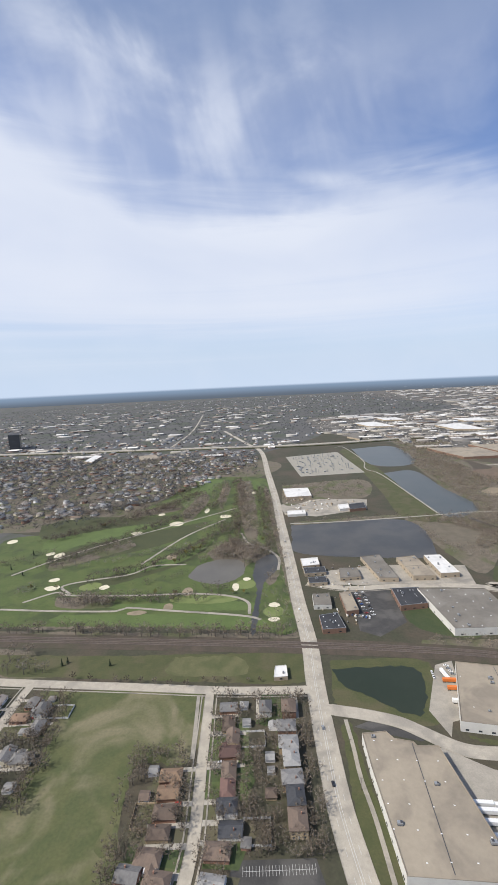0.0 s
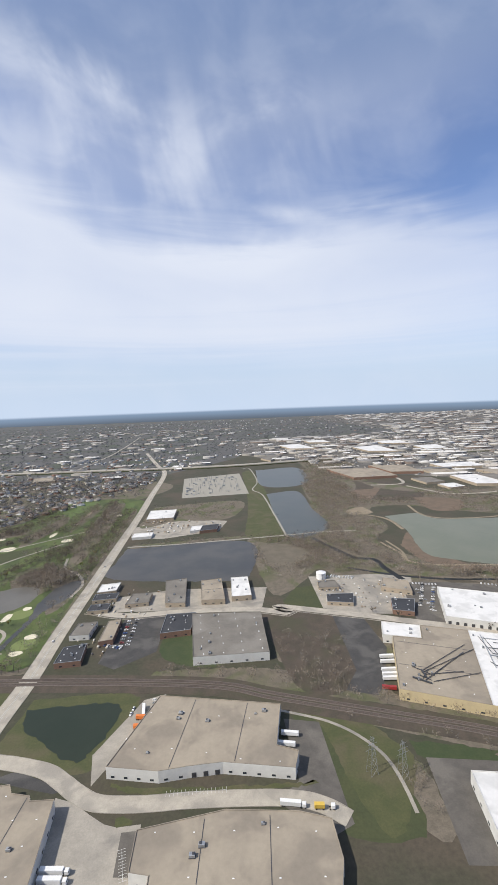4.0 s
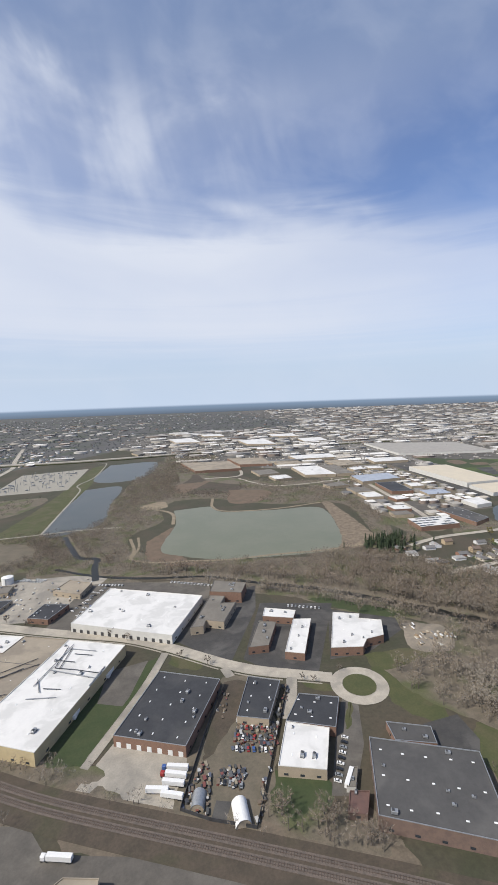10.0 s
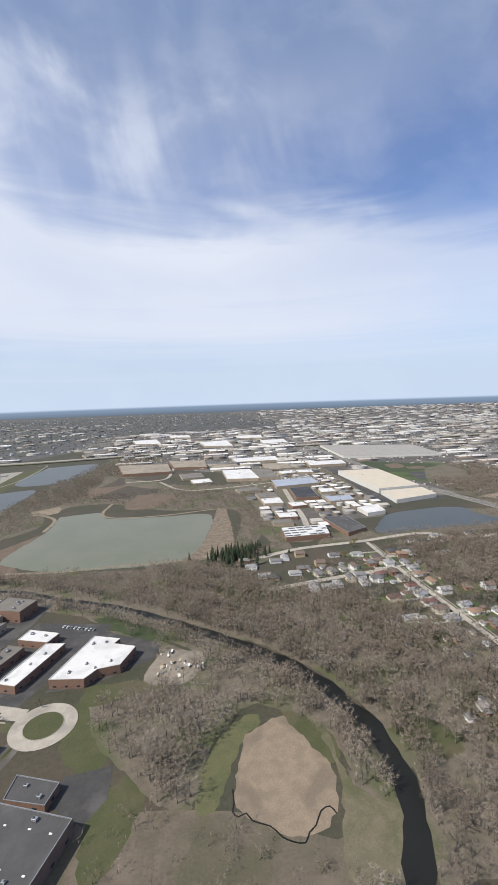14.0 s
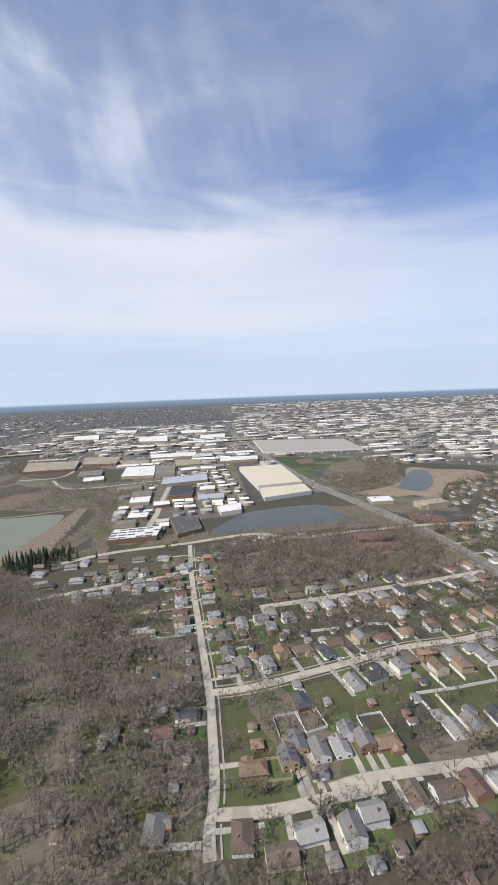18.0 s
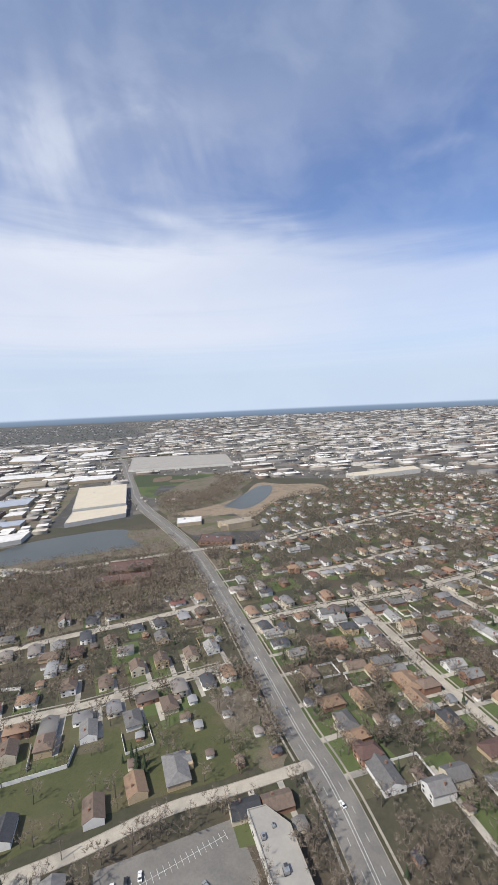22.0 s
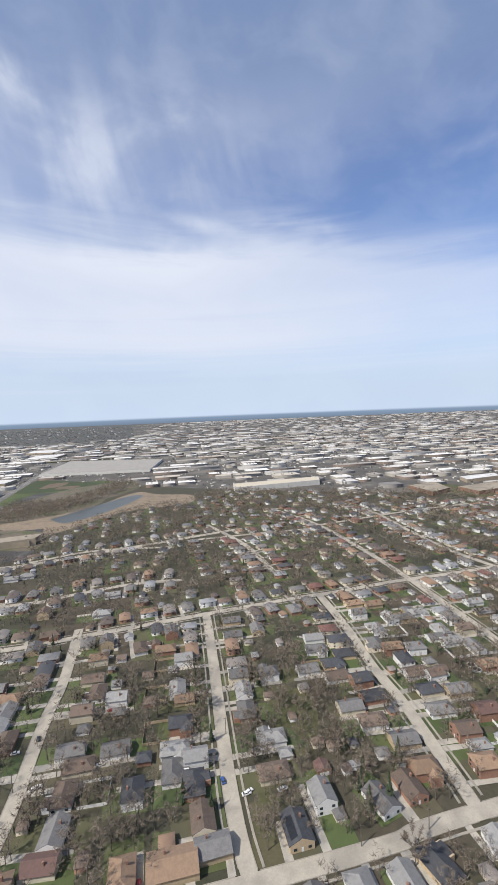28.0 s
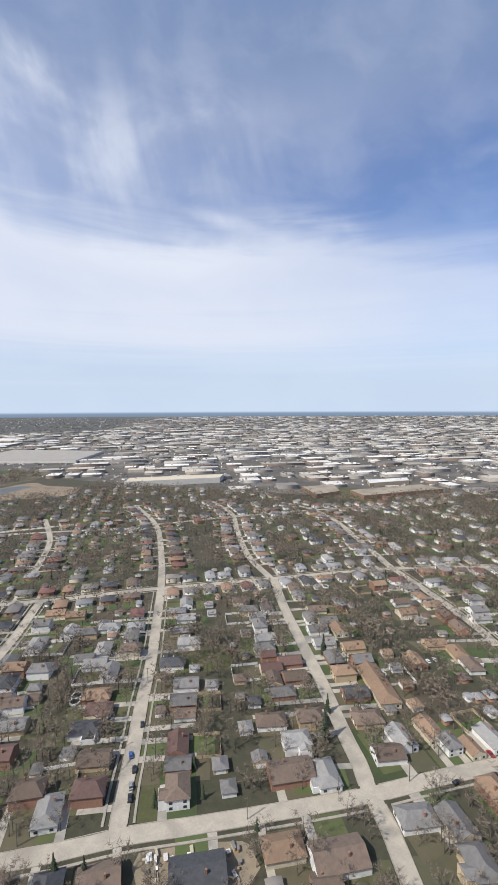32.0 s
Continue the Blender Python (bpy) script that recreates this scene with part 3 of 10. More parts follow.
def warehouse(pts, h, roof, wall, label, docks=None, dots=0, panels=False, rows=1):
    """A flat-roofed building on a footprint: wall, parapet, roof deck, skylights, roof units, loading doors, windows."""
    P = [Vector((*p, 0)) for p in pts]
    area = sum(a.x * b.y - b.x * a.y for a, b in zip(P, P[1:] + P[:1]))
    if area < 0:
        P.reverse()
        docks = None if docks is None else (len(P) - 2 - docks) % len(P)
    c = sum(P, Vector()) / len(P)
    thing = new("warehouse")
    thing.location = c
    thing.empty_display_size = 2
    if len(label.split()) < 4:
        label += " on an industrial estate"
    tagged(thing, label, "warehouse" if h > 6.5 else "commercial building")
    CLEAR.append(np.array([p[:2] for p in P]))
    HALLS.append(np.array([p[:2] for p in P]))
    Q = [p - c for p in P]
    n = len(Q)
    inner = []
    for i in range(n):
        a, b = (Q[i] - Q[i - 1]).normalized(), (Q[(i + 1) % n] - Q[i]).normalized()
        na, nb = Vector((-a.y, a.x, 0)), Vector((-b.y, b.x, 0))
        m = (na + nb) / max(0.5, 1 + na.dot(nb))
        inner.append(Q[i] + m * 0.4)
    bm = bmesh.new()
    lo, hi = [bm.verts.new((q.x, q.y, 0)) for q in Q], [bm.verts.new((q.x, q.y, h)) for q in Q]
    for i in range(n):
        j = (i + 1) % n
        bm.faces.new((lo[i], lo[j], hi[j], hi[i]))
    part("wall", bm, wall, thing)
    bm = bmesh.new()
    rim = [[bm.verts.new((q.x, q.y, z)) for q in R] for R, z in ((Q, h), (Q, h + 0.35), (inner, h + 0.35), (inner, h - 0.3))]
    for a, b in zip(rim, rim[1:]):
        for i in range(n):
            j = (i + 1) % n
            bm.faces.new((a[i], a[j], b[j], b[i]))
    part("parapet", bm, METAL if roof in (ROOF_DARK, ROOF_DARKGREY) else WALL_WHITE if roof in (ROOF_WHITE, ROOF_CREAM) else roof, thing)
    bm = bmesh.new()
    f = bm.faces.new([bm.verts.new((q.x, q.y, h - 0.2)) for q in inner])
    f.normal_update()
    bmesh.ops.triangulate(bm, faces=[f])
    part("roof", bm, roof, thing)
    # the longest wall gives the axes
    L = [(Q[(i + 1) % n] - Q[i]).length for i in range(n)]
    k = L.index(max(L))
    u = (Q[(k + 1) % n] - Q[k]).normalized()
    v = Vector((-u.y, u.x, 0))
    turn = Matrix.Rotation(math.atan2(u.y, u.x), 4, "Z")
    us, vs = [q.dot(u) for q in Q], [q.dot(v) for q in Q]
    poly = np.array([(q.x, q.y) for q in inner])
    r = random.Random(int(abs(c.x * 7 + c.y)))
    size = max(us) - min(us), max(vs) - min(vs)
    if roof is ROOF_TAN and size[0] > 60 and c.y < 600:
        for k in range(1, 1 + int(size[0] / 45)):
            p = u * (min(us) + size[0] * k / (1 + int(size[0] / 45)))
            span = [v * (min(vs) + size[1] * f / 40) + p for f in range(41)]
            keep = [q for q in span if inside(np.array([q[:2]]), poly * 0.97)[0]]
            if len(keep) > 4:
                bm = bmesh.new()
                d = (keep[-1] - keep[0]).length / 2
                box_in(bm, -0.22, 0.22, -d, d, 0, 0.12, Matrix.Translation((keep[0] + keep[-1]) / 2 + Vector((0, 0, h - 0.2))) @ turn)
                part("expansion_joint", bm, DARK_METAL, thing, "dark expansion joint across the roof")
    if dots:
        nu, nv = dots, max(2, round(dots * size[1] / size[0] * 0.8))
        for i in range(nu):
            for j in range(nv):
                p = u * (min(us) + size[0] * (i + 0.5 + r.uniform(-.06, .06)) / nu) + v * (min(vs) + size[1] * (j + 0.5 + r.uniform(-.06, .06)) / nv)
                if inside(np.array([p[:2]]), poly)[0]:
                    share("skylight", SKYL, thing, Matrix.Translation((p.x, p.y, h - 0.2)) @ turn @ Matrix.Scale(0.45 if roof is ROOF_TAN else 0.7, 4))
    for i in range(0 if panels else (1 if c.y > 700 else min(7, int(size[0] * size[1] / 380) + 1))):
        p = u * r.uniform(min(us) + 3, max(us) - 3) + v * r.uniform(min(vs) + 3, max(vs) - 3)
        if inside(np.array([p[:2]]), poly * 0.93)[0]:
            spin = Matrix.Translation((p.x, p.y, h - 0.2)) @ turn @ Matrix.Scale(r.uniform(0.55, 1.15), 4)
            body = share("roof_unit", UNIT[2], thing, spin)
            share("casing", UNIT[0], body, Matrix.Translation((0, 0, 0.25)))
            share("fan_hood", UNIT[1], body, Matrix.Translation((r.choice((-0.7, 0.7)), 0, 1.75)))
    if panels:
        for i in range(6):
            for j in range(4):
                p = u * (min(us) + size[0] * (i + 0.5) / 6) + v * (min(vs) + size[1] * (j + 0.5) / 4)
                if (i * 7 + j * 3) % 5 and inside(np.array([p[:2]]), poly * 0.95)[0]:
                    share("solar_panel", PANEL_MESH, thing, Matrix.Translation((p.x, p.y, h - 0.1)) @ turn @ Matrix.Scale(size[0] / 66, 4))
    for i in range(n):
        a, b = Q[i], Q[(i + 1) % n]
        d = b - a
        out = Vector((d.y, -d.x, 0)).normalized()
        face = Matrix.Rotation(math.atan2(d.y, d.x), 4, "Z")
        if out.y > 0.6 or d.length < 10 or c.y > 650 and h < 13:      # turned away from the flight path, or far off
            continue
        if docks is not None and i == docks % n:
            m = min(14, int(d.length / 7))
            for j in range(m):
                p = a + d * (j + 0.5) / m + out * 0.06
                share("loading_door", DARK_DOOR if wall in (WALL_WHITE, WALL_YELLOW) else DOOR_MESH, thing, Matrix.Translation((p.x, p.y, 0.15)) @ face)
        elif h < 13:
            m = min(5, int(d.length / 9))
            for k2 in range(rows):
                for j in range(m):
                    p = a + d * (j + 0.5) / m + out * 0.04
                    share("window", WIN_MESH, thing, Matrix.Translation((p.x, p.y, 1.3 + 2.8 * k2)) @ face)
        else:
            for k2 in range(7):
                for j in range(6):
                    p = a + d * (j + 0.5) / 6 + out * 0.04
                    share("window", WIN_MESH, thing, Matrix.Translation((p.x, p.y, h * (k2 + 0.35) / 7.2)) @ face @ Matrix.Diagonal((d.length / 24, 1, h / 16, 1)))
    return thing


HOUSE_KINDS, HOUSE_SIZES = {}, []
ROOF_WORDS = {"g": "grey shingle", "k": "charcoal shingle", "b": "brown shingle", "o": "orange-brown shingle", "r": "maroon shingle", "w": "pale grey shingle"}


def gable(bm, w, d, z, rise, over, hip, end=None):
    """A roof over w by d: ridge along y; hip: how far its ends lean in."""
    x, y = w / 2 + over, d / 2 + (over if end is None else end)
    e = [bm.verts.new(p) for p in ((-x, -y, z), (x, -y, z), (x, y, z), (-x, y, z))]
    low = [bm.verts.new((v.co.x, v.co.y, z - 0.22)) for v in e]
    a, b = bm.verts.new((0, -y + hip, z + rise)), bm.verts.new((0, y - hip, z + rise))
    bm.faces.new((e[1], e[2], b, a)), bm.faces.new((e[3], e[0], a, b)), bm.faces.new((e[0], e[1], a)), bm.faces.new((e[2], e[3], b))
    for i in range(4):
        j = (i + 1) % 4
        bm.faces.new((low[i], low[j], e[j], e[i]))
    bm.faces.new(low[::-1])


def make_house(col, size, wallname, form):
    w, d, h, rise = {"": (10.0, 15.5, 3.3, 2.5), "s": (6.8, 7.2, 2.7, 1.6), "l": (12.5, 21.0, 3.8, 2.6), "p": (10.8, 16.0, 3.5, 2.6), "t": (10.0, 13.5, 5.4, 2.8), "f": (11.5, 14.5, 6.6, 1.9)}[size]
    wall, roof = SIDING[wallname], SHINGLE[col]
    house = new("garage" if size == "s" else "house")
    bm = bmesh.new()
    box_in(bm, -w / 2, w / 2, -d / 2, d / 2, 0, h)
    if form == 0:
        bm.free()
        bm = bmesh.new()
        ends = [[bm.verts.new((x, y, z)) for x, z in ((-w / 2, 0), (w / 2, 0), (w / 2, h), (0, h + rise * 0.93), (-w / 2, h))] for y in (-d / 2, d / 2)]
        bm.faces.new(ends[0]), bm.faces.new(ends[1][::-1])
        for i in range(5):
            bm.faces.new((ends[1][i], ends[1][(i + 1) % 5], ends[0][(i + 1) % 5], ends[0][i]))
    part("wall", bm, wall, house)
    bm = bmesh.new()
    gable(bm, w, d, h + 0.02, rise, 0.55, (0.0 if form == 0 else w * 0.42), -0.03 if form == 0 else 0.55)
    part("roof", bm, roof, house)
    if size != "s":
        if form == 2:
            bm = bmesh.new()
            box_in(bm, -w / 2 - 3.4, -w / 2 + 0.1, -d / 2 + 1, 0.5, 0, h - 0.3)
            part("wing", bm, wall, house)
            bm = bmesh.new()
            gable(bm, 5.4, 4.6, 0, 1.3, 0.4, 0.41)
            bmesh.ops.transform(bm, matrix=Matrix.Translation((-w / 2 - 0.6, -d / 4 + 0.6, h - 0.28)) @ Matrix.Rotation(math.pi / 2, 4, "Z"), verts=bm.verts[:])
            part("wing_roof", bm, roof, house)
        bm = bmesh.new() if form != 2 else None
        if bm is not None:
            box_in(bm, w * 0.18, w * 0.18 + 0.8, d * 0.12, d * 0.12 + 0.8, h * 0.9, h + rise + 0.7)
            part("chimney", bm, SIDING["brick"], house, "red brick chimney")
        bm = bmesh.new()
        box_in(bm, -0.5, 0.5, -d / 2 - 0.06, -d / 2 + 0.02, 0.2, 2.2)
        part("door", bm, WHITE_PAINT, house)
        for z in ((1.0,) if h < 4 else (0.9, 3.3)):
            for x in (-w * 0.3, w * 0.3):
                share("window", HOUSE_WIN, house, Matrix.Translation((x, -d / 2 - 0.02, z)))
        if size == "p":
            for i in range(3):
                share("solar_panel", ROOF_PANEL, house, Matrix.Translation((-w * 0.27, -d * 0.28 + i * 3.4, h + rise * 0.52)) @ Matrix.Rotation(-math.atan2(rise, w / 2 + 0.55), 4, "Y"))
    else:
        bm = bmesh.new()
        box_in(bm, -w * 0.36, w * 0.36, -d / 2 - 0.06, -d / 2 + 0.02, 0.1, 2.2)
        part("garage_door", bm, WHITE_PAINT, house)
    words = {"cream": "cream siding", "white": "white siding", "brick": "red brick", "yellow": "tan brick"}[wallname]
    tagged(house, ("detached garage in %s under a %s roof" if size == "s" else "two-storey house in %s under a %s roof" if size in "tlf" and size else "low suburban house in %s under a %s roof") % (words, ROOF_WORDS[col]),
           "garage" if size == "s" else "house", "suburban garages" if size == "s" else "suburban houses")
    return house


HOUSE_WIN = box("window", (1.5, 0.1, 1.2), GLASS)
ROOF_PANEL = box("solar_panel", (3.4, 3.2, 0.12), BLACK_PAINT)


def along(x, y):
    """The turn that faces the nearest street from a place."""
    best, ang = 1e9, 0.0
    p = np.array((x, y))
    for L in STREETS:
        d = np.linalg.norm(L - p, axis=1)
        i = int(d.argmin())
        if d[i] < best:
            best = d[i]
            ang = math.atan2(*(L[i] - p)[::-1])
            t = L[min(i + 1, len(L) - 1)] - L[max(i - 1, 0)]
            n = math.atan2(-t[0], t[1])
            ang = n if math.cos(n - ang) > 0 else n + math.pi
    return ang + math.pi / 2


def house(x, y, col, size=""):
    r = random.Random(int(x * 13 + y * 7))
    wallname = "white" if col == "w" else r.choice(("brick", "brick", "yellow", "cream") if col in "or" else ("white", "cream", "brick", "white", "yellow"))
    if size == "":
        size = r.choice(("", "", "", "t"))
    form = 1 if size == "f" else r.choice((0, 0, 1, 2)) if size != "s" else r.choice((0, 1))
    if size == "f":
        wallname = r.choice(("yellow", "brick", "yellow"))
    key = (col, size, wallname, form)
    turn = along(x, y) + (math.pi / 2 if size == "l" or size != "s" and r.random() < 0.25 else 0)
    m = Matrix.Translation((x, y, 0)) @ Matrix.Rotation(turn, 4, "Z")
    gap = min((math.hypot(x - hx, y - hy) for hx, hy in HOUSES), default=99.0)
    if gap < 14 and key in HOUSE_KINDS:      # tight plots hold smaller houses
        m = m @ Matrix.Scale(max(0.72, gap / 14), 4)
    if key not in HOUSE_KINDS:
        HOUSE_KINDS[key] = make_house(*key)
        HOUSE_KINDS[key].matrix_basis = m
    else:
        copy_thing(HOUSE_KINDS[key], m)
    HOUSES.append((x, y))
    HOUSE_SIZES.append(size)


def railway(pts):
    L = smooth_line(pts, 9.0)
    N = sides(L)
    bm = bmesh.new()
    band(bm, L, -13, 13, 0.14, 0.2)
    piece("rail_bed", bm, EARTH, "wide brown gravel rail bed", "rail bed")
    ROADS.append((np.array(L), 11.0))
    A = np.array(L)
    for o in (-5.2, 0.0 + 1.2):
        bm = bmesh.new()
        band(bm, L, o - 2.3, o + 2.3, 0.45, 0.35)
        piece("ballast", bm, BALLAST, "dark ballast of a railway track", "ballast")
        for s in (-0.72, 0.72):
            bm = bmesh.new()
            band(bm, L, o + s - 0.07, o + s + 0.07, 0.75, 0.2)
            piece("rail", bm, STEEL, "rusty steel rail", "rail")
        # sleepers
        seg = np.linalg.norm(np.diff(A, axis=0), axis=1)
        t = np.concatenate([[0], np.cumsum(seg)])
        s = np.arange(0, t[-1], 1.4)
        cx, cy = np.interp(s, t, A[:, 0]), np.interp(s, t, A[:, 1])
        nx, ny = np.interp(s, t, N[:, 0]), np.interp(s, t, N[:, 1])
        C, NN = np.stack([cx, cy], 1) + np.stack([nx, ny], 1) * o, np.stack([nx, ny], 1)
        D = np.stack([-ny, nx], 1) * 0.14
        V = np.zeros((len(s), 8, 3))
        for k, (a, b) in enumerate(((-1, -1), (1, -1), (1, 1), (-1, 1))):
            V[:, k, :2] = V[:, k + 4, :2] = C + NN * 1.3 * a + D * b
        V[:, :4, 2], V[:, 4:, 2] = 0.4, 0.56
        F = np.array([(4, 5, 6), (4, 6, 7), (0, 1, 5), (0, 5, 4), (1, 2, 6), (1, 6, 5), (2, 3, 7), (2, 7, 6), (3, 0, 4), (3, 4, 7)])
        T = (F[None] + 8 * np.arange(len(s))[:, None, None]).reshape(-1, 3)
        tagged(new("sleepers", mesh_of("sleepers", V.reshape(-1, 3), T, SLEEPER)), "dark wooden railway sleepers on ballast", "sleepers", kind="stuff")


# ---------------- trees ----------------
def twig_tree(r, twigs, size, spread=1.0, thick=0.011, upright=1.0):
    """Points and triangles of a bare tree of height 1: (limbs, twigs)."""
    V, T = [], []

    def limb(a, b, ra, rb):
        i = len(V)
        ax = b - a
        ax /= np.linalg.norm(ax)
        e = np.cross(ax, (0.3, 0.9, 0.1))
        e /= np.linalg.norm(e)
        g = np.cross(ax, e)
        for p, q in ((a, ra), (b, rb)):
            for k in range(4):
                w = k * math.pi / 2
                V.append(p + (e * math.cos(w) + g * math.sin(w)) * q)
        for k in range(4):
            l = (k + 1) % 4
            T.extend(((i + k, i + l, i + 4 + l), (i + k, i + 4 + l, i + 4 + k)))

    base, fork = np.array((0, 0, -0.02)), np.array((r.uniform(-.02, .02), r.uniform(-.02, .02), 0.30))
    top = np.array((r.uniform(-.05, .05), r.uniform(-.05, .05), 0.80))
    limb(base, fork, 0.022, 0.016)
    limb(fork, top, 0.016, 0.004)
    ends = [(fork, top)]
    for k in range(7):
        w = k * 2.4 + r.uniform(-.3, .3)
        s = fork + (top - fork) * (k / 9.0)
        reach = r.uniform(0.2, 0.33) * spread
        e = s + np.array((math.cos(w) * reach, math.sin(w) * reach, r.uniform(0.16, 0.36) * upright))
        limb(s, e, 0.009, 0.003)
        ends.append((s, e))
        for q in range(2):
            w2 = w + r.uniform(-1, 1)
            s2 = s + (e - s) * r.uniform(0.4, 0.8)
            e2 = s2 + np.array((math.cos(w2), math.sin(w2), r.uniform(0.5, 1.4))) * 0.14
            limb(s2, e2, 0.005, 0.002)
            ends.append((s2, e2))
    limbs = np.array(V), np.array(T)
    W, U = [], []
    for k in range(twigs):
        s, e = ends[r.randrange(len(ends))]
        p = s + (e - s) * r.uniform(0.35, 1.05)
        w = r.uniform(0, 6.28)
        d = np.array((math.cos(w), math.sin(w), r.uniform(-0.1, 1.5)))
        d *= r.uniform(0.5, 1.0) * size / np.linalg.norm(d)
        side = np.cross(d, (r.uniform(-1, 1), r.uniform(-1, 1), r.uniform(-1, 1)))
        side *= thick / max(np.linalg.norm(side), 1e-6)
        i = len(W)
        W += [p - side, p + side, p + d]
        U.append((i, i + 1, i + 2))
    return limbs, (np.array(W), np.array(U))


def cone_tree(r):
    """Points and triangles of a conifer of height 1: (trunk, needles)."""
    (LV, LT), _ = twig_tree(r, 1, 0.1)
    W, U = [], []
    for k in range(150):
        z = r.uniform(0.08, 0.98)
        reach = (1 - z) * 0.24 * r.uniform(0.7, 1.15) + 0.012
        w = r.uniform(0, 6.28)
        c, s = math.cos(w), math.sin(w)
        i = len(W)
        wd = 0.055 * (1.3 - z)
        W += [np.array((-s * wd + c * reach * .25, c * wd + s * reach * .25, z + 0.05)), np.array((s * wd + c * reach * .25, -c * wd + s * reach * .25, z + 0.05)), np.array((c * reach, s * reach, z - 0.035))]
        U.append((i, i + 1, i + 2))
    trunk = (LV[:8] * np.array((1, 1, 1.0)), LT[:8])
    return trunk, (np.array(W), np.array(U))


TREES = [twig_tree(random.Random(k), 760, 0.16, 1.25, 0.017) for k in range(5)]
SHRUBS = [twig_tree(random.Random(20 + k), 44, 0.28, 1.4, 0.038) for k in range(5)]
FARTREES = [twig_tree(random.Random(40 + k), 34, 0.26, 1.35, 0.046) for k in range(5)]
MIDTREES = [twig_tree(random.Random(50 + k), 150, 0.20, 1.3, 0.021) for k in range(5)]
CLUMPS = [twig_tree(random.Random(80 + k), 14, 0.42, 1.5, 0.10) for k in range(5)]
CONES = [cone_tree(random.Random(60 + k)) for k in range(3)]
TREE_MESH = [(mesh_of("trunk", a[0], a[1], BARK), mesh_of("crown", b[0], b[1], TWIG_TOWN if k % 3 else TWIG_RED)) for k, (a, b) in enumerate(TREES)]
BUD_MESH = [(mesh_of("trunk", a[0], a[1], BARK), mesh_of("crown", b[0], b[1], BUDS)) for a, b in TREES[:2]]
CONE_MESH = [(mesh_of("trunk", a[0], a[1], BARK), mesh_of("crown", b[0], b[1], NEEDLES)) for a, b in CONES]


def tree(x, y, height, kind="bare"):
    """One tree of its own: trunk with limbs, and crown."""
    r = random.Random(int(x * 5 + y * 11))
    if kind == "cone" and 835 < x < 960 and 580 < y < 655:      # the tall grove by the lake
        height *= 1.5
    mesh = r.choice({"bare": TREE_MESH, "bud": BUD_MESH, "cone": CONE_MESH}[kind])
    ob = new("conifer" if kind == "cone" else "tree")
    ob.matrix_basis = Matrix.Translation((x, y, 0)) @ Matrix.Rotation(r.uniform(0, 6.28), 4, "Z") @ Matrix.Diagonal((height * r.uniform(.9, 1.15), height * r.uniform(.9, 1.15), height, 1))
    share("trunk", mesh[0], ob)
    share("crown", mesh[1], ob)
    tagged(ob, {"bare": "bare leafless grey-brown tree on a lawn", "bud": "tree with fresh yellow-green buds", "cone": "dark green conifer with a pointed crown"}[kind], "tree", "garden trees")


def scatter(name, P, heights, models, material, label, category="trees"):
    """Trees too many to count, as one object each for limbs and twigs."""
    thing = tagged(new(name), label, category, kind="stuff")
    P, heights = np.asarray(P, float), np.asarray(heights, float)
    for which, nm, mt in ((0, "limbs", BARK), (1, "twigs", material)):
        VV, TT, base = [], [], 0
        for k, mod in enumerate(models):
            sel = np.arange(len(P)) % len(models) == k
            if not sel.any():
                continue
            if which == 0 and models is CLUMPS:
                continue
            v, t = mod[which]
            if which == 0 and len(models[0][1][1]) < 400 and material is not NEEDLES:
                m = 32 if models is MIDTREES else 8
                v, t = v[:m], t[t.max(1) < m]
            p, h = P[sel], heights[sel]
            a = np.random.default_rng(k).uniform(0, 6.28, len(p))
            c, s = np.cos(a)[:, None], np.sin(a)[:, None]
            X = (v[None, :, 0] * c - v[None, :, 1] * s) * h[:, None] + p[:, 0:1]
            Y = (v[None, :, 0] * s + v[None, :, 1] * c) * h[:, None] + p[:, 1:2]
            Z = v[None, :, 2] * h[:, None]
            VV.append(np.stack([X, Y, Z], 2).reshape(-1, 3))
            TT.append((t[None] + (base + len(v) * np.arange(len(p)))[:, None, None]).reshape(-1, 3))
            base += len(v) * len(p)
        if VV:
            share(nm, mesh_of(nm, np.concatenate(VV), np.concatenate(TT), mt), thing)
    return thing


WOODS = []


def woods(pts, per, label, small=False, conifer=False):
    patch("leaf_litter", LITTER, 0.02, pts, "brown leaf litter under bare trees", 1)
    WOODS.append((np.array(pts), per, label, small, conifer))


def plant_woods():
    for k, (poly, per, label, small, conifer) in enumerate(WOODS):
        g = np.random.default_rng(100 + k)
        lo, hi = poly.min(0), poly.max(0)
        n = int((hi - lo).prod() / 1e4 * per * (1.6 if small else 1.0))
        n = int(n * 1.15) if poly[:, 1].mean() < 520 and poly[:, 0].mean() > 700 and not small else n
        P = g.uniform(lo, hi, (min(n, 30000), 2))
        P = P[inside(P, poly)]
        P = P[~near_lines(P, ROADS) & ~near_lines(P, WATERS)]
        for c in CLEAR:
            P = P[~inside(P, c)]
        if HOUSES and len(P):
            H = np.array(HOUSES)
            P = P[np.array([np.abs(H - p).max(1).min() > 9 for p in P], bool)] if len(P) else P
        P = P[:2600]
        h = g.uniform(4, 9.5, len(P)) if small else g.uniform(9, 16, len(P))
        if len(P):
            far = poly[:, 1].mean() > 650
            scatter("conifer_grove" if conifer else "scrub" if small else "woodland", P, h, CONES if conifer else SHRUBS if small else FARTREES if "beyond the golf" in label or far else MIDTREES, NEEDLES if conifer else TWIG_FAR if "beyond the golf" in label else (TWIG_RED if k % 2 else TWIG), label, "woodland")


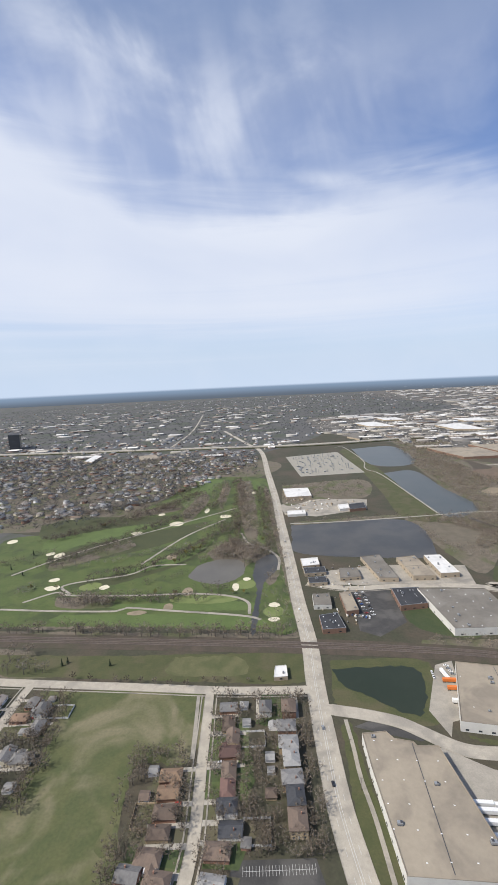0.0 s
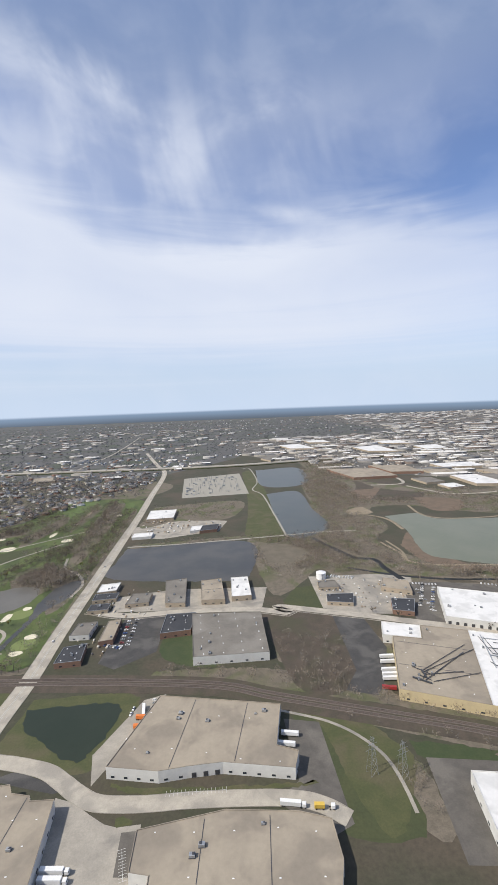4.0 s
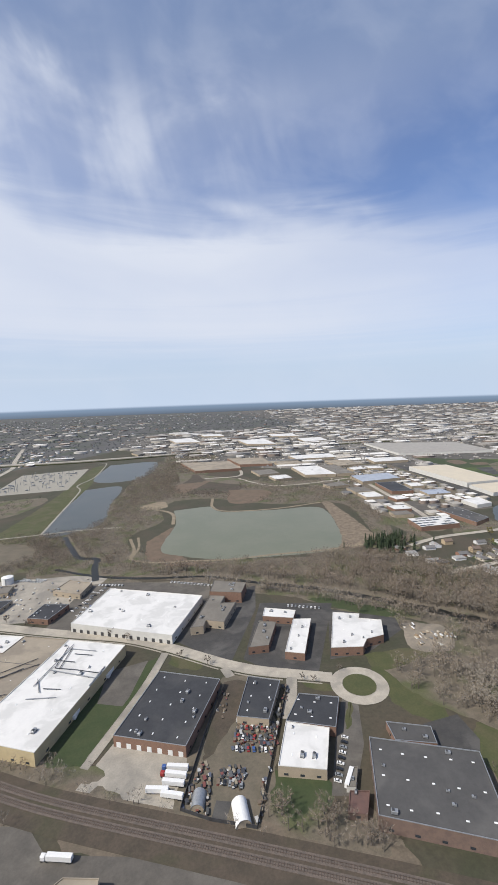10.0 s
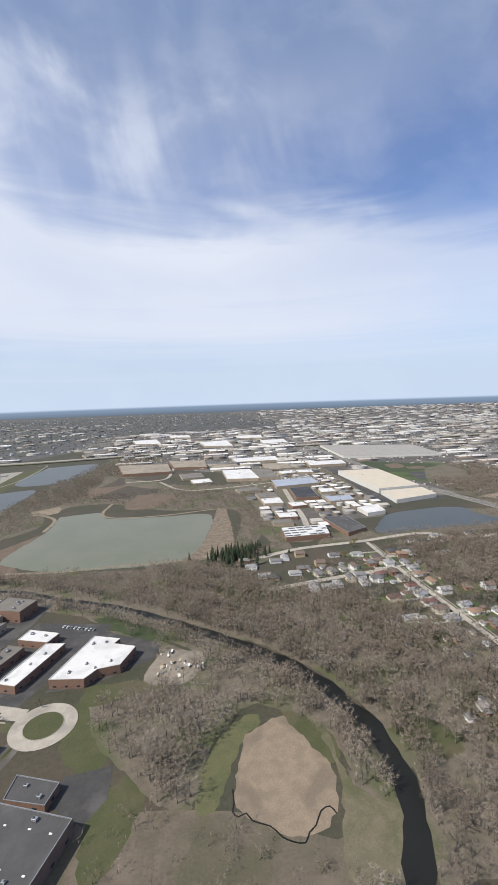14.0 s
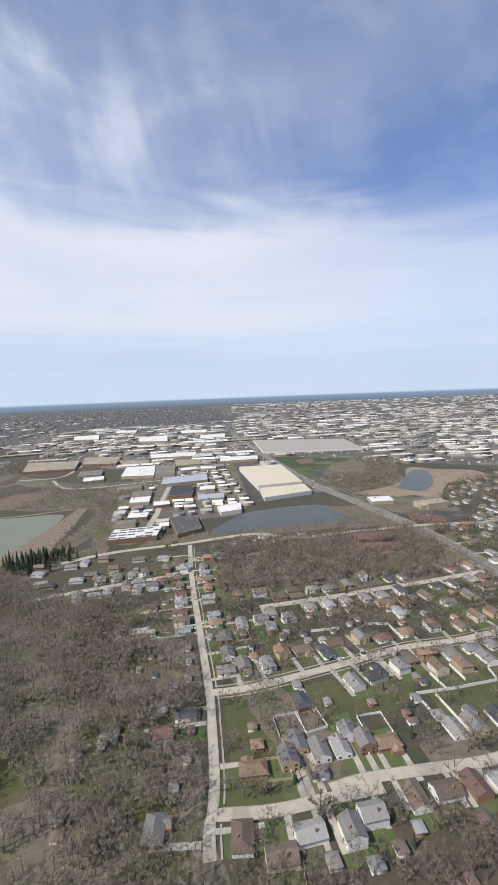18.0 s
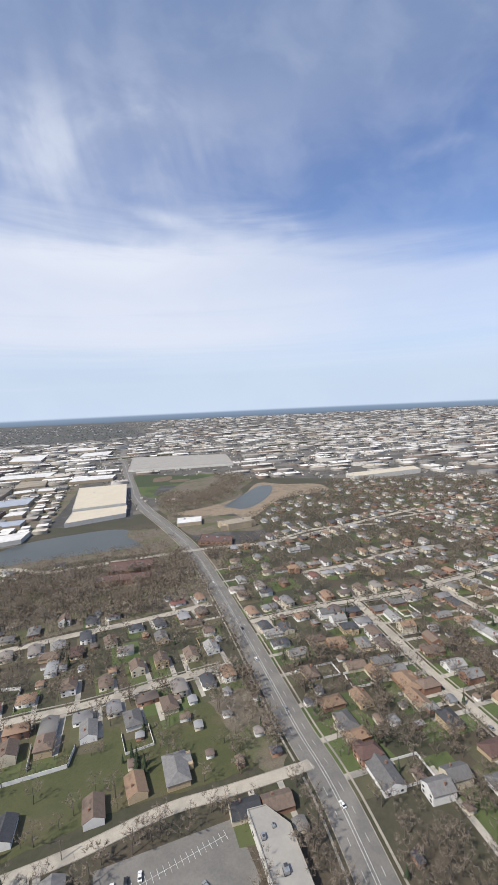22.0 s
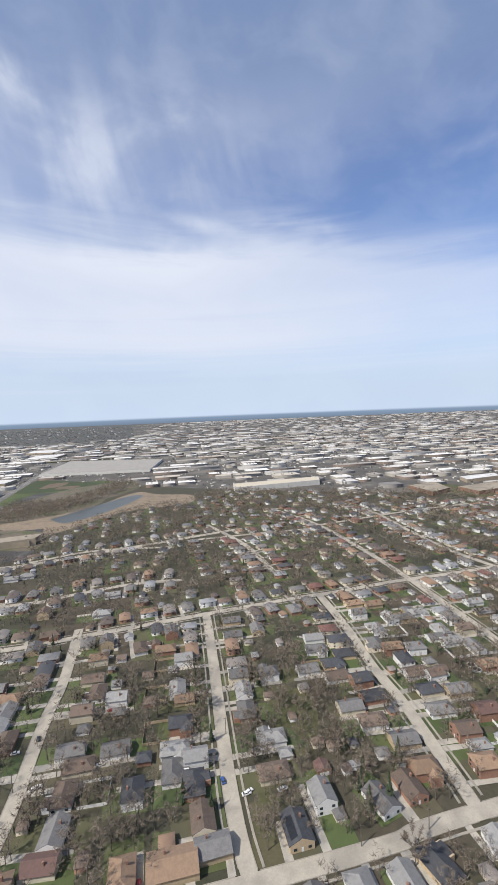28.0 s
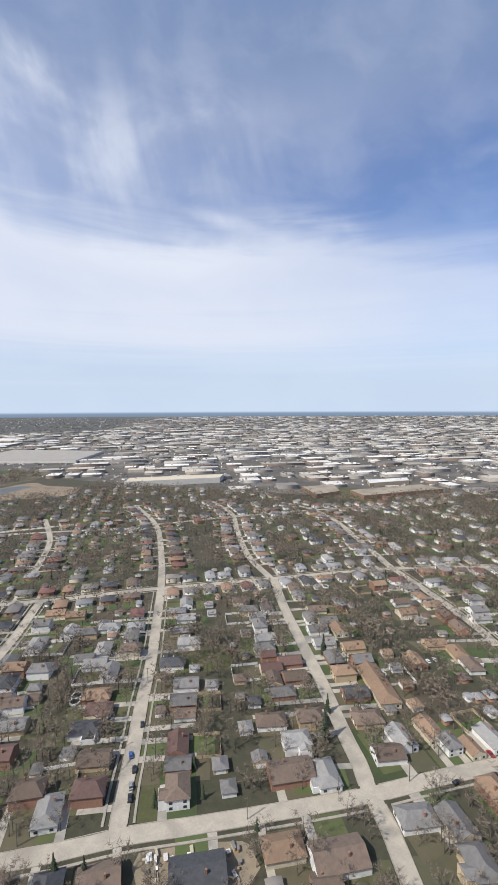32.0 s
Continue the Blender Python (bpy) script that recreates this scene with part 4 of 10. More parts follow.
# ---------------- vehicles ----------------
def car_parts():
    bm = bmesh.new()
    prof = [(-2.25, .35), (2.2, .35), (2.3, .75), (1.5, .95), (-1.7, 1.0), (-2.3, .9)]
    cab = [(-1.75, .98), (1.1, .93), (.35, 1.45), (-1.2, 1.47)]
    out = []
    for shape, w in ((prof, .9), (cab, .74)):
        b = bmesh.new()
        a = [b.verts.new((x, -w, z)) for x, z in shape]
        c = [b.verts.new((x, w * (0.86 if False else 1), z)) for x, z in shape]
        b.faces.new(a), b.faces.new(c[::-1])
        for i in range(len(a)):
            j = (i + 1) % len(a)
            b.faces.new((a[j], a[i], c[i], c[j]))
        out.append(b)
    bm.free()
    wheel = bmesh.new()
    bmesh.ops.create_cone(wheel, cap_ends=True, segments=10, radius1=.34, radius2=.34, depth=.22, matrix=Matrix.Rotation(math.pi / 2, 4, "X"))
    res = []
    for b, nm, m in ((out[0], "body", WHITE_PAINT), (out[1], "cabin", GLASS), (wheel, "wheel", RUBBER)):
        me = bpy.data.meshes.new(nm)
        b.to_mesh(me)
        b.free()
        me.materials.append(m)
        res.append(me)
    return res


CAR = car_parts()
CAR_BODY = {}
for word, m in (("white", WHITE_PAINT), ("grey", GREY_PAINT), ("black", BLACK_PAINT), ("red", RED_PAINT), ("blue", BLUE_PAINT)):
    CAR_BODY[word] = CAR[0].copy()
    CAR_BODY[word].materials.clear()
    CAR_BODY[word].materials.append(m)
CAR_KINDS = {}
CAR_ROOF = {w: box("roof_panel", (1.5, 1.4, 0.06), m) for w, m in (("white", WHITE_PAINT), ("grey", GREY_PAINT), ("black", BLACK_PAINT), ("red", RED_PAINT), ("blue", BLUE_PAINT))}


def car(x, y, deg, colour, where="parked on a yard"):
    m = pose(x, y, 0.15, 0, 0, deg)
    if (colour, where) in CAR_KINDS:
        copy_thing(CAR_KINDS[colour, where], m)
        return
    ob = new("car")
    ob.matrix_basis = m
    share("body", CAR_BODY[colour], ob)
    share("cabin", CAR[1], ob)
    share("roof_panel", CAR_ROOF[colour], ob, Matrix.Translation((-.43, 0, 1.45)))
    for wx in (-1.4, 1.4):
        for wy in (-.8, .8):
            share("wheel", CAR[2], ob, Matrix.Translation((wx, wy, .34)))
    tagged(ob, "%s car %s" % (colour, where), "car", "parked cars")
    CAR_KINDS[colour, where] = ob


TRAILER = box("box_body", (13.5, 2.55, 2.8), WHITE_PAINT, 0.05)
CHASSIS = box("chassis", (13.0, 2.0, 0.3), DARK_METAL)
CAB = {"white": box("cab", (2.6, 2.4, 2.6), WHITE_PAINT, 0.25), "red": box("cab", (2.6, 2.4, 2.6), RED_PAINT, 0.25), "blue": box("cab", (2.6, 2.4, 2.6), BLUE_PAINT, 0.25)}
SCREEN = box("windscreen", (0.06, 2.0, 0.8), GLASS)
LONG_BODY = {"white": TRAILER, "orange": box("box_body", (12.2, 2.5, 2.7), ORANGE_PAINT, 0.05), "yellow": box("box_body", (6.5, 2.5, 2.6), YELLOW_PAINT, 0.1), "red": box("box_body", (12.2, 2.5, 2.7), RED_PAINT, 0.05)}


def lorry(x, y, deg, cab="white", body="white", z=0.1, where="parked on a yard"):
    """A box trailer, with a tractor in front when cab is given."""
    ob = new("lorry" if cab else "trailer")
    ob.matrix_basis = pose(x, y, z, 0, 0, deg)
    share("box_body", LONG_BODY[body], ob, Matrix.Translation((0, 0, 1.15)))
    share("chassis", CHASSIS, ob, Matrix.Translation((0, 0, 0.85)) @ Matrix.Diagonal((1 if body == "white" else 0.9 if body != "yellow" else 0.5, 1, 1, 1)))
    for wx in ((-5.4, -4.1) if body != "yellow" else (-2.2, 2.2)):
        for wy in (-.95, .95):
            share("wheel", CAR[2], ob, Matrix.Translation((wx, wy, .5)) @ Matrix.Scale(1.45, 4))
    if cab:
        c = share("cab", CAB[cab], ob, Matrix.Translation((8.6, 0, 0.7)))
        share("windscreen", SCREEN, c, Matrix.Translation((1.3, 0, 1.5)))
        for wx in (6.6, 9.2):
            for wy in (-.95, .95):
                share("wheel", CAR[2], ob, Matrix.Translation((wx, wy, .5)) @ Matrix.Scale(1.45, 4))
    else:
        for wy in (-.8, .8):
            share("landing_leg", LEG, ob, Matrix.Translation((3.6, wy, 0)))
    tagged(ob, "%s box %s %s" % (body, "lorry" if cab else "trailer", where), "lorry" if cab else "trailer", "lorries")


LEG = box("landing_leg", (0.2, 0.2, 1.2), DARK_METAL)


# ---------------- more kinds of things ----------------
def turning_circle(x, y, island, outer):
    bm = bmesh.new()
    bmesh.ops.create_circle(bm, cap_ends=True, segments=40, radius=outer, matrix=Matrix.Translation((x, y, 0.335)))
    piece("turning_circle", bm, CONCRETE_ROAD, "pale concrete turning circle at the end of a road", "turning circle")
    bm = bmesh.new()
    ring = [(x + math.cos(a) * island, y + math.sin(a) * island) for a in np.linspace(0, 2 * math.pi, 41)]
    band(bm, ring, -0.25, 0.25, 0.5, 0.4)
    piece("kerb", bm, KERB, "pale concrete kerb round a grass island", "kerb")
    bm = bmesh.new()
    bmesh.ops.create_circle(bm, cap_ends=True, segments=40, radius=island - 0.1, matrix=Matrix.Translation((x, y, 0.42)))
    piece("grass_island", bm, GRASS, "round grass island inside the turning circle", "grass island")
    ROADS.append((np.array(((x - 1, y), (x + 1, y))), outer))


def oval(name, x, y, rx, ry, deg, material, z, label):
    bm = bmesh.new()
    r = random.Random(int(x * 3 + y))
    k = [r.uniform(0.82, 1.15) for i in range(8)]
    pts = []
    for i in range(24):
        a = i / 24 * 2 * math.pi
        q = i / 3.0
        f = k[int(q) % 8] * (1 - q % 1) + k[(int(q) + 1) % 8] * (q % 1)
        p = Matrix.Rotation(radians(deg), 4, "Z") @ Vector((math.cos(a) * rx * f, math.sin(a) * ry * f, 0))
        pts.append(bm.verts.new((x + p.x, y + p.y, level(z) if i == 0 else pts[0].co.z)))
    bm.faces.new(pts)
    piece(name, bm, material, label, name.replace("_", " "))


def tank(x, y, r, h):
    ob = new("water_tank")
    ob.location = (x, y, 0)
    bm = bmesh.new()
    bmesh.ops.create_cone(bm, cap_ends=True, segments=32, radius1=r, radius2=r, depth=h, matrix=Matrix.Translation((0, 0, h / 2)))
    part("shell", bm, WHITE_PAINT, ob)
    bm = bmesh.new()
    bmesh.ops.create_cone(bm, cap_ends=True, segments=32, radius1=r + 0.2, radius2=0.6, depth=1.2, matrix=Matrix.Translation((0, 0, h + 0.6)))
    part("lid", bm, WHITE_PAINT, ob)
    bm = bmesh.new()
    box_in(bm, -0.4, 0.4, -r - 0.3, -r + 0.02, 0, h)
    part("ladder", bm, METAL, ob)
    tagged(ob, "white round steel water tank on a works yard", "tank")


def quonset(x, y, deg, w, l, material, label):
    ob = new("arched_shed")
    ob.matrix_basis = pose(x, y, 0.05, 0, 0, deg)
    bm = bmesh.new()
    n = 14
    rows = [[bm.verts.new((math.cos(i / n * math.pi) * w / 2, s * l / 2, math.sin(i / n * math.pi) * w * 0.55)) for i in range(n + 1)] for s in (-1, 1)]
    for i in range(n):
        bm.faces.new((rows[0][i], rows[1][i], rows[1][i + 1], rows[0][i + 1]))
    part("cover", bm, material, ob)
    for s in (-1, 1):
        bm = bmesh.new()
        bm.faces.new([bm.verts.new((math.cos(i / n * math.pi) * w / 2 * 0.97, s * (l / 2 - 0.3), math.sin(i / n * math.pi) * w * 0.53)) for i in range(n + 1)])
        part("end_wall", bm, WALL_TAN, ob)
    tagged(ob, label, "shed")


def duct(x0, y0, x1, y1, z, size, material):
    """A duct or conveyor lying on a roof."""
    size *= 0.36
    d = Vector((x1 - x0, y1 - y0, 0))
    ob = new("roof_duct")
    ob.matrix_basis = Matrix.Translation((x0, y0, z)) @ Matrix.Rotation(math.atan2(d.y, d.x), 4, "Z")
    bm = bmesh.new()
    box_in(bm, 0, d.length, -size / 2, size / 2, 0.5, 0.5 + size)
    part("casing", bm, material, ob)
    for i in range(max(2, int(d.length / 9))):
        bm = bmesh.new()
        u = d.length * (i + 0.5) / max(2, int(d.length / 9))
        box_in(bm, u - 0.15, u + 0.15, -size / 2, size / 2, -0.2, 0.5)
        part("support", bm, DARK_METAL, ob)
    tagged(ob, "grey metal duct on a factory roof", "duct")


def bays(x0, y0, x1, y1, n, length):
    """Painted lines of parking bays along a line."""
    a, d = Vector((x0, y0, 0)), Vector((x1 - x0, y1 - y0, 0))
    o = Vector((-d.y, d.x, 0)).normalized()
    u = d.normalized() * 0.09
    bm = bmesh.new()
    for i in range(n + 1):
        p = a + d * i / n
        bm.faces.new([bm.verts.new((q.x, q.y, 0.28)) for q in (p - u - o * length, p + u - o * length, p + u + o * length, p - u + o * length)])
    w = o * 0.09
    bm.faces.new([bm.verts.new((q.x, q.y, 0.285)) for q in (a - w, a + d - w, a + d + w, a + w)])
    piece("bay_marking", bm, LINE_PAINT, "white painted parking bay lines", "bay marking")


def pool(x, y, r):
    ob = new("garden_pool")
    ob.location = (x, y, 0)
    bm = bmesh.new()
    ring = [(math.cos(a) * r, math.sin(a) * r) for a in np.linspace(0, 2 * math.pi, 25)]
    band(bm, ring, -0.3, 0.3, 1.2, 1.2)
    part("rim", bm, WHITE_PAINT, ob)
    bm = bmesh.new()
    bmesh.ops.create_circle(bm, cap_ends=True, segments=24, radius=r, matrix=Matrix.Translation((0, 0, 0.8)))
    part("cover", bm, WATER_DARK, ob)
    tagged(ob, "round above-ground pool with a white rim", "pool")


FENCE_SETS = {}


def fence(x, y, deg, w, d, white):
    """A board fence round three sides of a back garden."""
    m = pose(x, y, 0, 0, 0, deg)
    key = (round(w), round(d), white)
    if key in FENCE_SETS:
        copy_thing(FENCE_SETS[key], m)
        return
    ob = new("garden_fence")
    ob.matrix_basis = m
    mt = WHITE_PAINT if white else SIDING["yellow"]
    for a, b, c, e in ((-w / 2, -w / 2 + 0.12, 0, d), (w / 2 - 0.12, w / 2, 0, d), (-w / 2 + 0.12, w / 2 - 0.12, d - 0.12, d)):
        bm = bmesh.new()
        box_in(bm, a, b, c, e, 0, 1.7)
        part("panel_run", bm, mt, ob)
    tagged(ob, "%s board fence round a back garden" % ("white" if white else "tan wooden"), "fence", "garden fences")
    FENCE_SETS[key] = ob


LAWNS, DRIVES = [], []


def garden(x, y, size, k):
    """Lawn, driveway and now and then a fence and a car, by the house at a place."""
    a = along(x, y) - math.pi / 2
    f, s = Vector((math.cos(a), math.sin(a), 0)), Vector((-math.sin(a), math.cos(a), 0))
    c = Vector((x, y, 0))
    best = min(float(np.linalg.norm(L - np.array((x, y)), axis=1).min()) for L in STREETS)
    r = random.Random(k * 17)
    if size == "s" or best > 48:
        return
    z = 0.1 + 0.00015 * len(LAWNS)
    q = [c + f * u + s * v for u, v in ((best - 4.5, -8.2), (best - 4.5, 8.2), (-r.uniform(12, 20), 8.2), (-r.uniform(12, 20), -8.2))]
    LAWNS.append([(p.x, p.y, z) for p in q])
    o = 6.6 if r.random() < 0.5 else -6.6
    back = -r.uniform(4, 12)
    q = [c + f * u + s * (o + v) for u, v in ((best - 3.5, -2.0), (best - 3.5, 2.0), (back, 1.6), (back, -1.6))]
    DRIVES.append([(p.x, p.y, 0.18 + 0.00008 * len(DRIVES)) for p in q])
    if k % 7 == 0:
        p = c + f * r.uniform(2, 8) + s * o
        car(p.x, p.y, math.degrees(a), r.choice(("white", "grey", "black", "red", "grey", "white", "blue")), "parked on a driveway")
    if k % 5 == 1:
        p = c - f * 7.5
        fence(p.x, p.y, math.degrees(a) + 90, r.choice((15, 17)), r.choice((14, 18)), r.random() < 0.5)


POLE = box("shaft", (0.28, 0.28, 10.0), BARK)
ARM = box("crossarm", (2.4, 0.16, 0.18), BARK)


def pole(x, y, deg):
    ob = new("utility_pole")
    ob.matrix_basis = pose(x, y, 0, 0, 0, deg)
    share("shaft", POLE, ob)
    share("crossarm", ARM, ob, Matrix.Translation((0, 0.2, 9.2)))
    tagged(ob, "wooden utility pole with a crossarm beside a street", "utility pole", "utility poles")


def switchyard(pts):
    """Posts, beams and transformers on the substation's pad."""
    P = np.array(pts)
    g = np.random.default_rng(8)
    c = P.mean(0)
    grid = np.array([c + (P[1] - P[0]) * u + (P[3] - P[0]) * v for u in np.linspace(-0.42, 0.42, 26) for v in np.linspace(-0.4, 0.4, 15)])
    grid = grid[inside(grid, c + (P - c) * 0.9)]
    grid = grid[g.uniform(0, 1, len(grid)) < 0.3]
    n = len(grid)
    tall = g.uniform(0, 1, n) < 0.5
    boxes("switchgear", grid, np.where(tall, 0.9, g.uniform(3, 9, n)), np.where(tall, 0.9, g.uniform(2, 5, n)), np.where(tall, g.uniform(8, 15, n), g.uniform(1.5, 4, n)), np.full(n, 0.05), GREY_PAINT, GREY_PAINT, "grey steel posts and transformers of a substation", "switchgear")


# ---------------- distance ----------------
def island_mat(name, colours, rough=0.85):
    """A colour for each separate piece of a joined mesh."""
    m = bpy.data.materials.new(name)
    m.use_nodes = True
    n = Nodes(m.node_tree)
    geo = n.add("ShaderNodeNewGeometry")
    ramp = n.add("ShaderNodeValToRGB", {0: geo.outputs["Random Per Island"]})
    ramp.color_ramp.interpolation = "CONSTANT"
    e = ramp.color_ramp.elements
    for i, c in enumerate(colours):
        q = e[i] if i < 2 else e.new(i / len(colours))
        q.position, q.color = i / len(colours), (*c, 1)
    f = n.noise(n.add("ShaderNodeTexCoord").outputs["Object"], 0.12, 4.0, 0.6)
    g = n.math("MULTIPLY_ADD", f, 0.6, 0.60)
    col = n.mix(1.0, ramp.outputs[0], n.add("ShaderNodeCombineXYZ", {0: g, 1: g, 2: g}).outputs[0], "MULTIPLY")
    p = n.add("ShaderNodeBsdfPrincipled", {"Base Color": col, "Roughness": rough})
    n.tree.links.new(p.outputs[0], n.add("ShaderNodeOutputMaterial").inputs[0])
    return m


FAR_ROOFS = island_mat("far_flat_roofs", ((0.82, 0.79, 0.74), (0.34, 0.31, 0.27), (0.74, 0.71, 0.66), (0.46, 0.42, 0.37), (0.68, 0.65, 0.60), (0.22, 0.205, 0.19), (0.15, 0.145, 0.14), (0.52, 0.46, 0.38), (0.62, 0.59, 0.55)))
FAR_WALLS = island_mat("far_walls", ((0.40, 0.37, 0.32), (0.24, 0.19, 0.16), (0.52, 0.50, 0.47), (0.30, 0.28, 0.26)))
FAR_SHINGLES = island_mat("far_shingles", ((0.20, 0.20, 0.20), (0.15, 0.11, 0.09), (0.08, 0.08, 0.09), (0.28, 0.28, 0.28), (0.19, 0.14, 0.105), (0.17, 0.16, 0.15), (0.24, 0.21, 0.19)))
FAR_SIDING = island_mat("far_siding", ((0.74, 0.73, 0.70), (0.58, 0.52, 0.42), (0.30, 0.17, 0.12), (0.70, 0.69, 0.68)))
# farthest roofs: distance haze put into the colours, duller and with less contrast
FAR_ROOFS_HAZED = island_mat("hazed_flat_roofs", ((0.76, 0.74, 0.70), (0.32, 0.30, 0.27), (0.62, 0.59, 0.55), (0.38, 0.355, 0.32), (0.19, 0.18, 0.17), (0.48, 0.44, 0.39), (0.70, 0.68, 0.64)))
STREET_SHINGLES = island_mat("street_shingles", ((0.20, 0.195, 0.195), (0.155, 0.115, 0.09), (0.07, 0.072, 0.08), (0.28, 0.28, 0.285), (0.26, 0.17, 0.115), (0.17, 0.16, 0.15), (0.23, 0.205, 0.185), (0.125, 0.10, 0.088), (0.18, 0.09, 0.075)))
LAWN_MIX = island_mat("garden_lawn_mix", ((0.078, 0.100, 0.033), (0.090, 0.088, 0.042), (0.058, 0.080, 0.027), (0.098, 0.086, 0.050), (0.084, 0.098, 0.036), (0.084, 0.078, 0.044), (0.080, 0.106, 0.034)))
FAR_TOWN = mat("far_town_ground", (0.112, 0.101, 0.086), (0.080, 0.074, 0.064), 40.0, 0.95, 0.45, c=(0.175, 0.160, 0.138), size2=95.0)
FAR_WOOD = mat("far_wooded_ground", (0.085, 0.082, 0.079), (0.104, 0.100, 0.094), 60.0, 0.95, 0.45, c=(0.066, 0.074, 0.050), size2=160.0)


def boxes(name, C, W, D, Hh, A, wall, roof, label, category, pitched=False):
    """Many small buildings as one object: walls and roofs."""
    thing = tagged(new(name), label, category, kind="stuff")
    n = len(C)
    c, s = np.cos(A), np.sin(A)
    def at(u, v, z):
        return np.stack([C[:, 0] + u * c - v * s, C[:, 1] + u * s + v * c, z], 1)
    o = np.zeros(n)
    base = [at(a * W / 2, b * D / 2, o) for a, b in ((-1, -1), (1, -1), (1, 1), (-1, 1))]
    top = [at(a * W / 2, b * D / 2, Hh) for a, b in ((-1, -1), (1, -1), (1, 1), (-1, 1))]
    V = np.stack(base + top, 1).reshape(-1, 3)
    F = np.array([(0, 1, 5), (0, 5, 4), (1, 2, 6), (1, 6, 5), (2, 3, 7), (2, 7, 6), (3, 0, 4), (3, 4, 7)])
    T = (F[None] + 8 * np.arange(n)[:, None, None]).reshape(-1, 3)
    share("walls", mesh_of("walls", V, T, wall), thing)
    if pitched:
        g = 0.35
        R = [at(a * (W / 2 + g), b * (D / 2 + g), Hh) for a, b in ((-1, -1), (1, -1), (1, 1), (-1, 1))] + [at(o, b * D / 2 * 0.9, Hh + W * 0.24) for b in (-1, 1)]
        V = np.stack(R, 1).reshape(-1, 3)
        F, k = np.array([(1, 2, 5), (1, 5, 4), (3, 0, 4), (3, 4, 5), (0, 1, 4), (2, 3, 5)]), 6
    else:
        R = [at(a * W / 2, b * D / 2, Hh + 0.05) for a, b in ((-1, -1), (1, -1), (1, 1), (-1, 1))]
        V = np.stack(R, 1).reshape(-1, 3)
        F, k = np.array([(0, 1, 2), (0, 2, 3)]), 4
    T = (F[None] + k * np.arange(n)[:, None, None]).reshape(-1, 3)
    share("roofs", mesh_of("roofs", V, T, roof), thing)


def free(P, margin=0.0, woods_too=False):
    """Keeps the points that lie on no road, water, yard or building."""
    P = P[~near_lines(P, [(L, w + margin) for L, w in ROADS]) & ~near_lines(P, WATERS)]
    for c in CLEAR:
        if len(P):
            m = c.mean(0)
            P = P[~inside(P, m + (c - m) * (1 + margin / 60))]
    return P


def clear_of_houses(P, gap):
    H = np.array(HOUSES)
    keep = [np.abs(H - p).max(1).min() > gap for p in P]
    return P[np.array(keep, bool)]


# ---------------- yards ----------------
SCRAP = island_mat("scrap_colours", ((0.17, 0.06, 0.05), (0.42, 0.41, 0.39), (0.045, 0.045, 0.05), (0.09, 0.10, 0.13), (0.16, 0.12, 0.085), (0.10, 0.10, 0.10), (0.26, 0.22, 0.16), (0.07, 0.07, 0.065)), 0.6)
CRATES = island_mat("stored_goods", ((0.70, 0.69, 0.66), (0.45, 0.38, 0.28), (0.20, 0.19, 0.18), (0.62, 0.60, 0.55), (0.30, 0.22, 0.14)), 0.7)


def clutter(pts, n, low, high, material, label, seed, turn=0.0):
    """Loose goods on a yard, too many and too small to count."""
    P = np.array(pts)
    g = np.random.default_rng(seed)
    Q = g.uniform(P.min(0), P.max(0), (n * 6, 2))
    Q = Q[inside(Q, P)][:n]
    m = len(Q)
    boxes("yard_clutter", Q, g.uniform(low, high, m), g.uniform(low * 1.4, high * 1.9, m), g.uniform(0.5, high * 0.8, m), turn + g.normal(0, 0.12, m), material, material, label, "yard goods")


def yard_fence(pts, h, material, label):
    """A solid fence along a line: a panel run for each side and posts between."""
    c = Vector((*pts[0], 0))
    ob = tagged(new("yard_fence"), label, "fence")
    ob.location = c
    for a, b in zip(pts, pts[1:]):
        a, b = Vector((*a, 0)) - c, Vector((*b, 0)) - c
        d = b - a
        m = Matrix.Translation((a + b) / 2) @ Matrix.Rotation(math.atan2(d.y, d.x), 4, "Z")
        bm = bmesh.new()
        box_in(bm, -d.length / 2 + 0.2, d.length / 2 - 0.2, -0.07, 0.07, 0.15, h)
        bmesh.ops.transform(bm, matrix=m, verts=bm.verts[:])
        part("panel_run", bm, material, ob)
        bm = bmesh.new()
        box_in(bm, -0.15, 0.15, -0.15, 0.15, 0, h + 0.2)
        bmesh.ops.transform(bm, matrix=Matrix.Translation(a), verts=bm.verts[:])
        part("post", bm, DARK_METAL, ob)


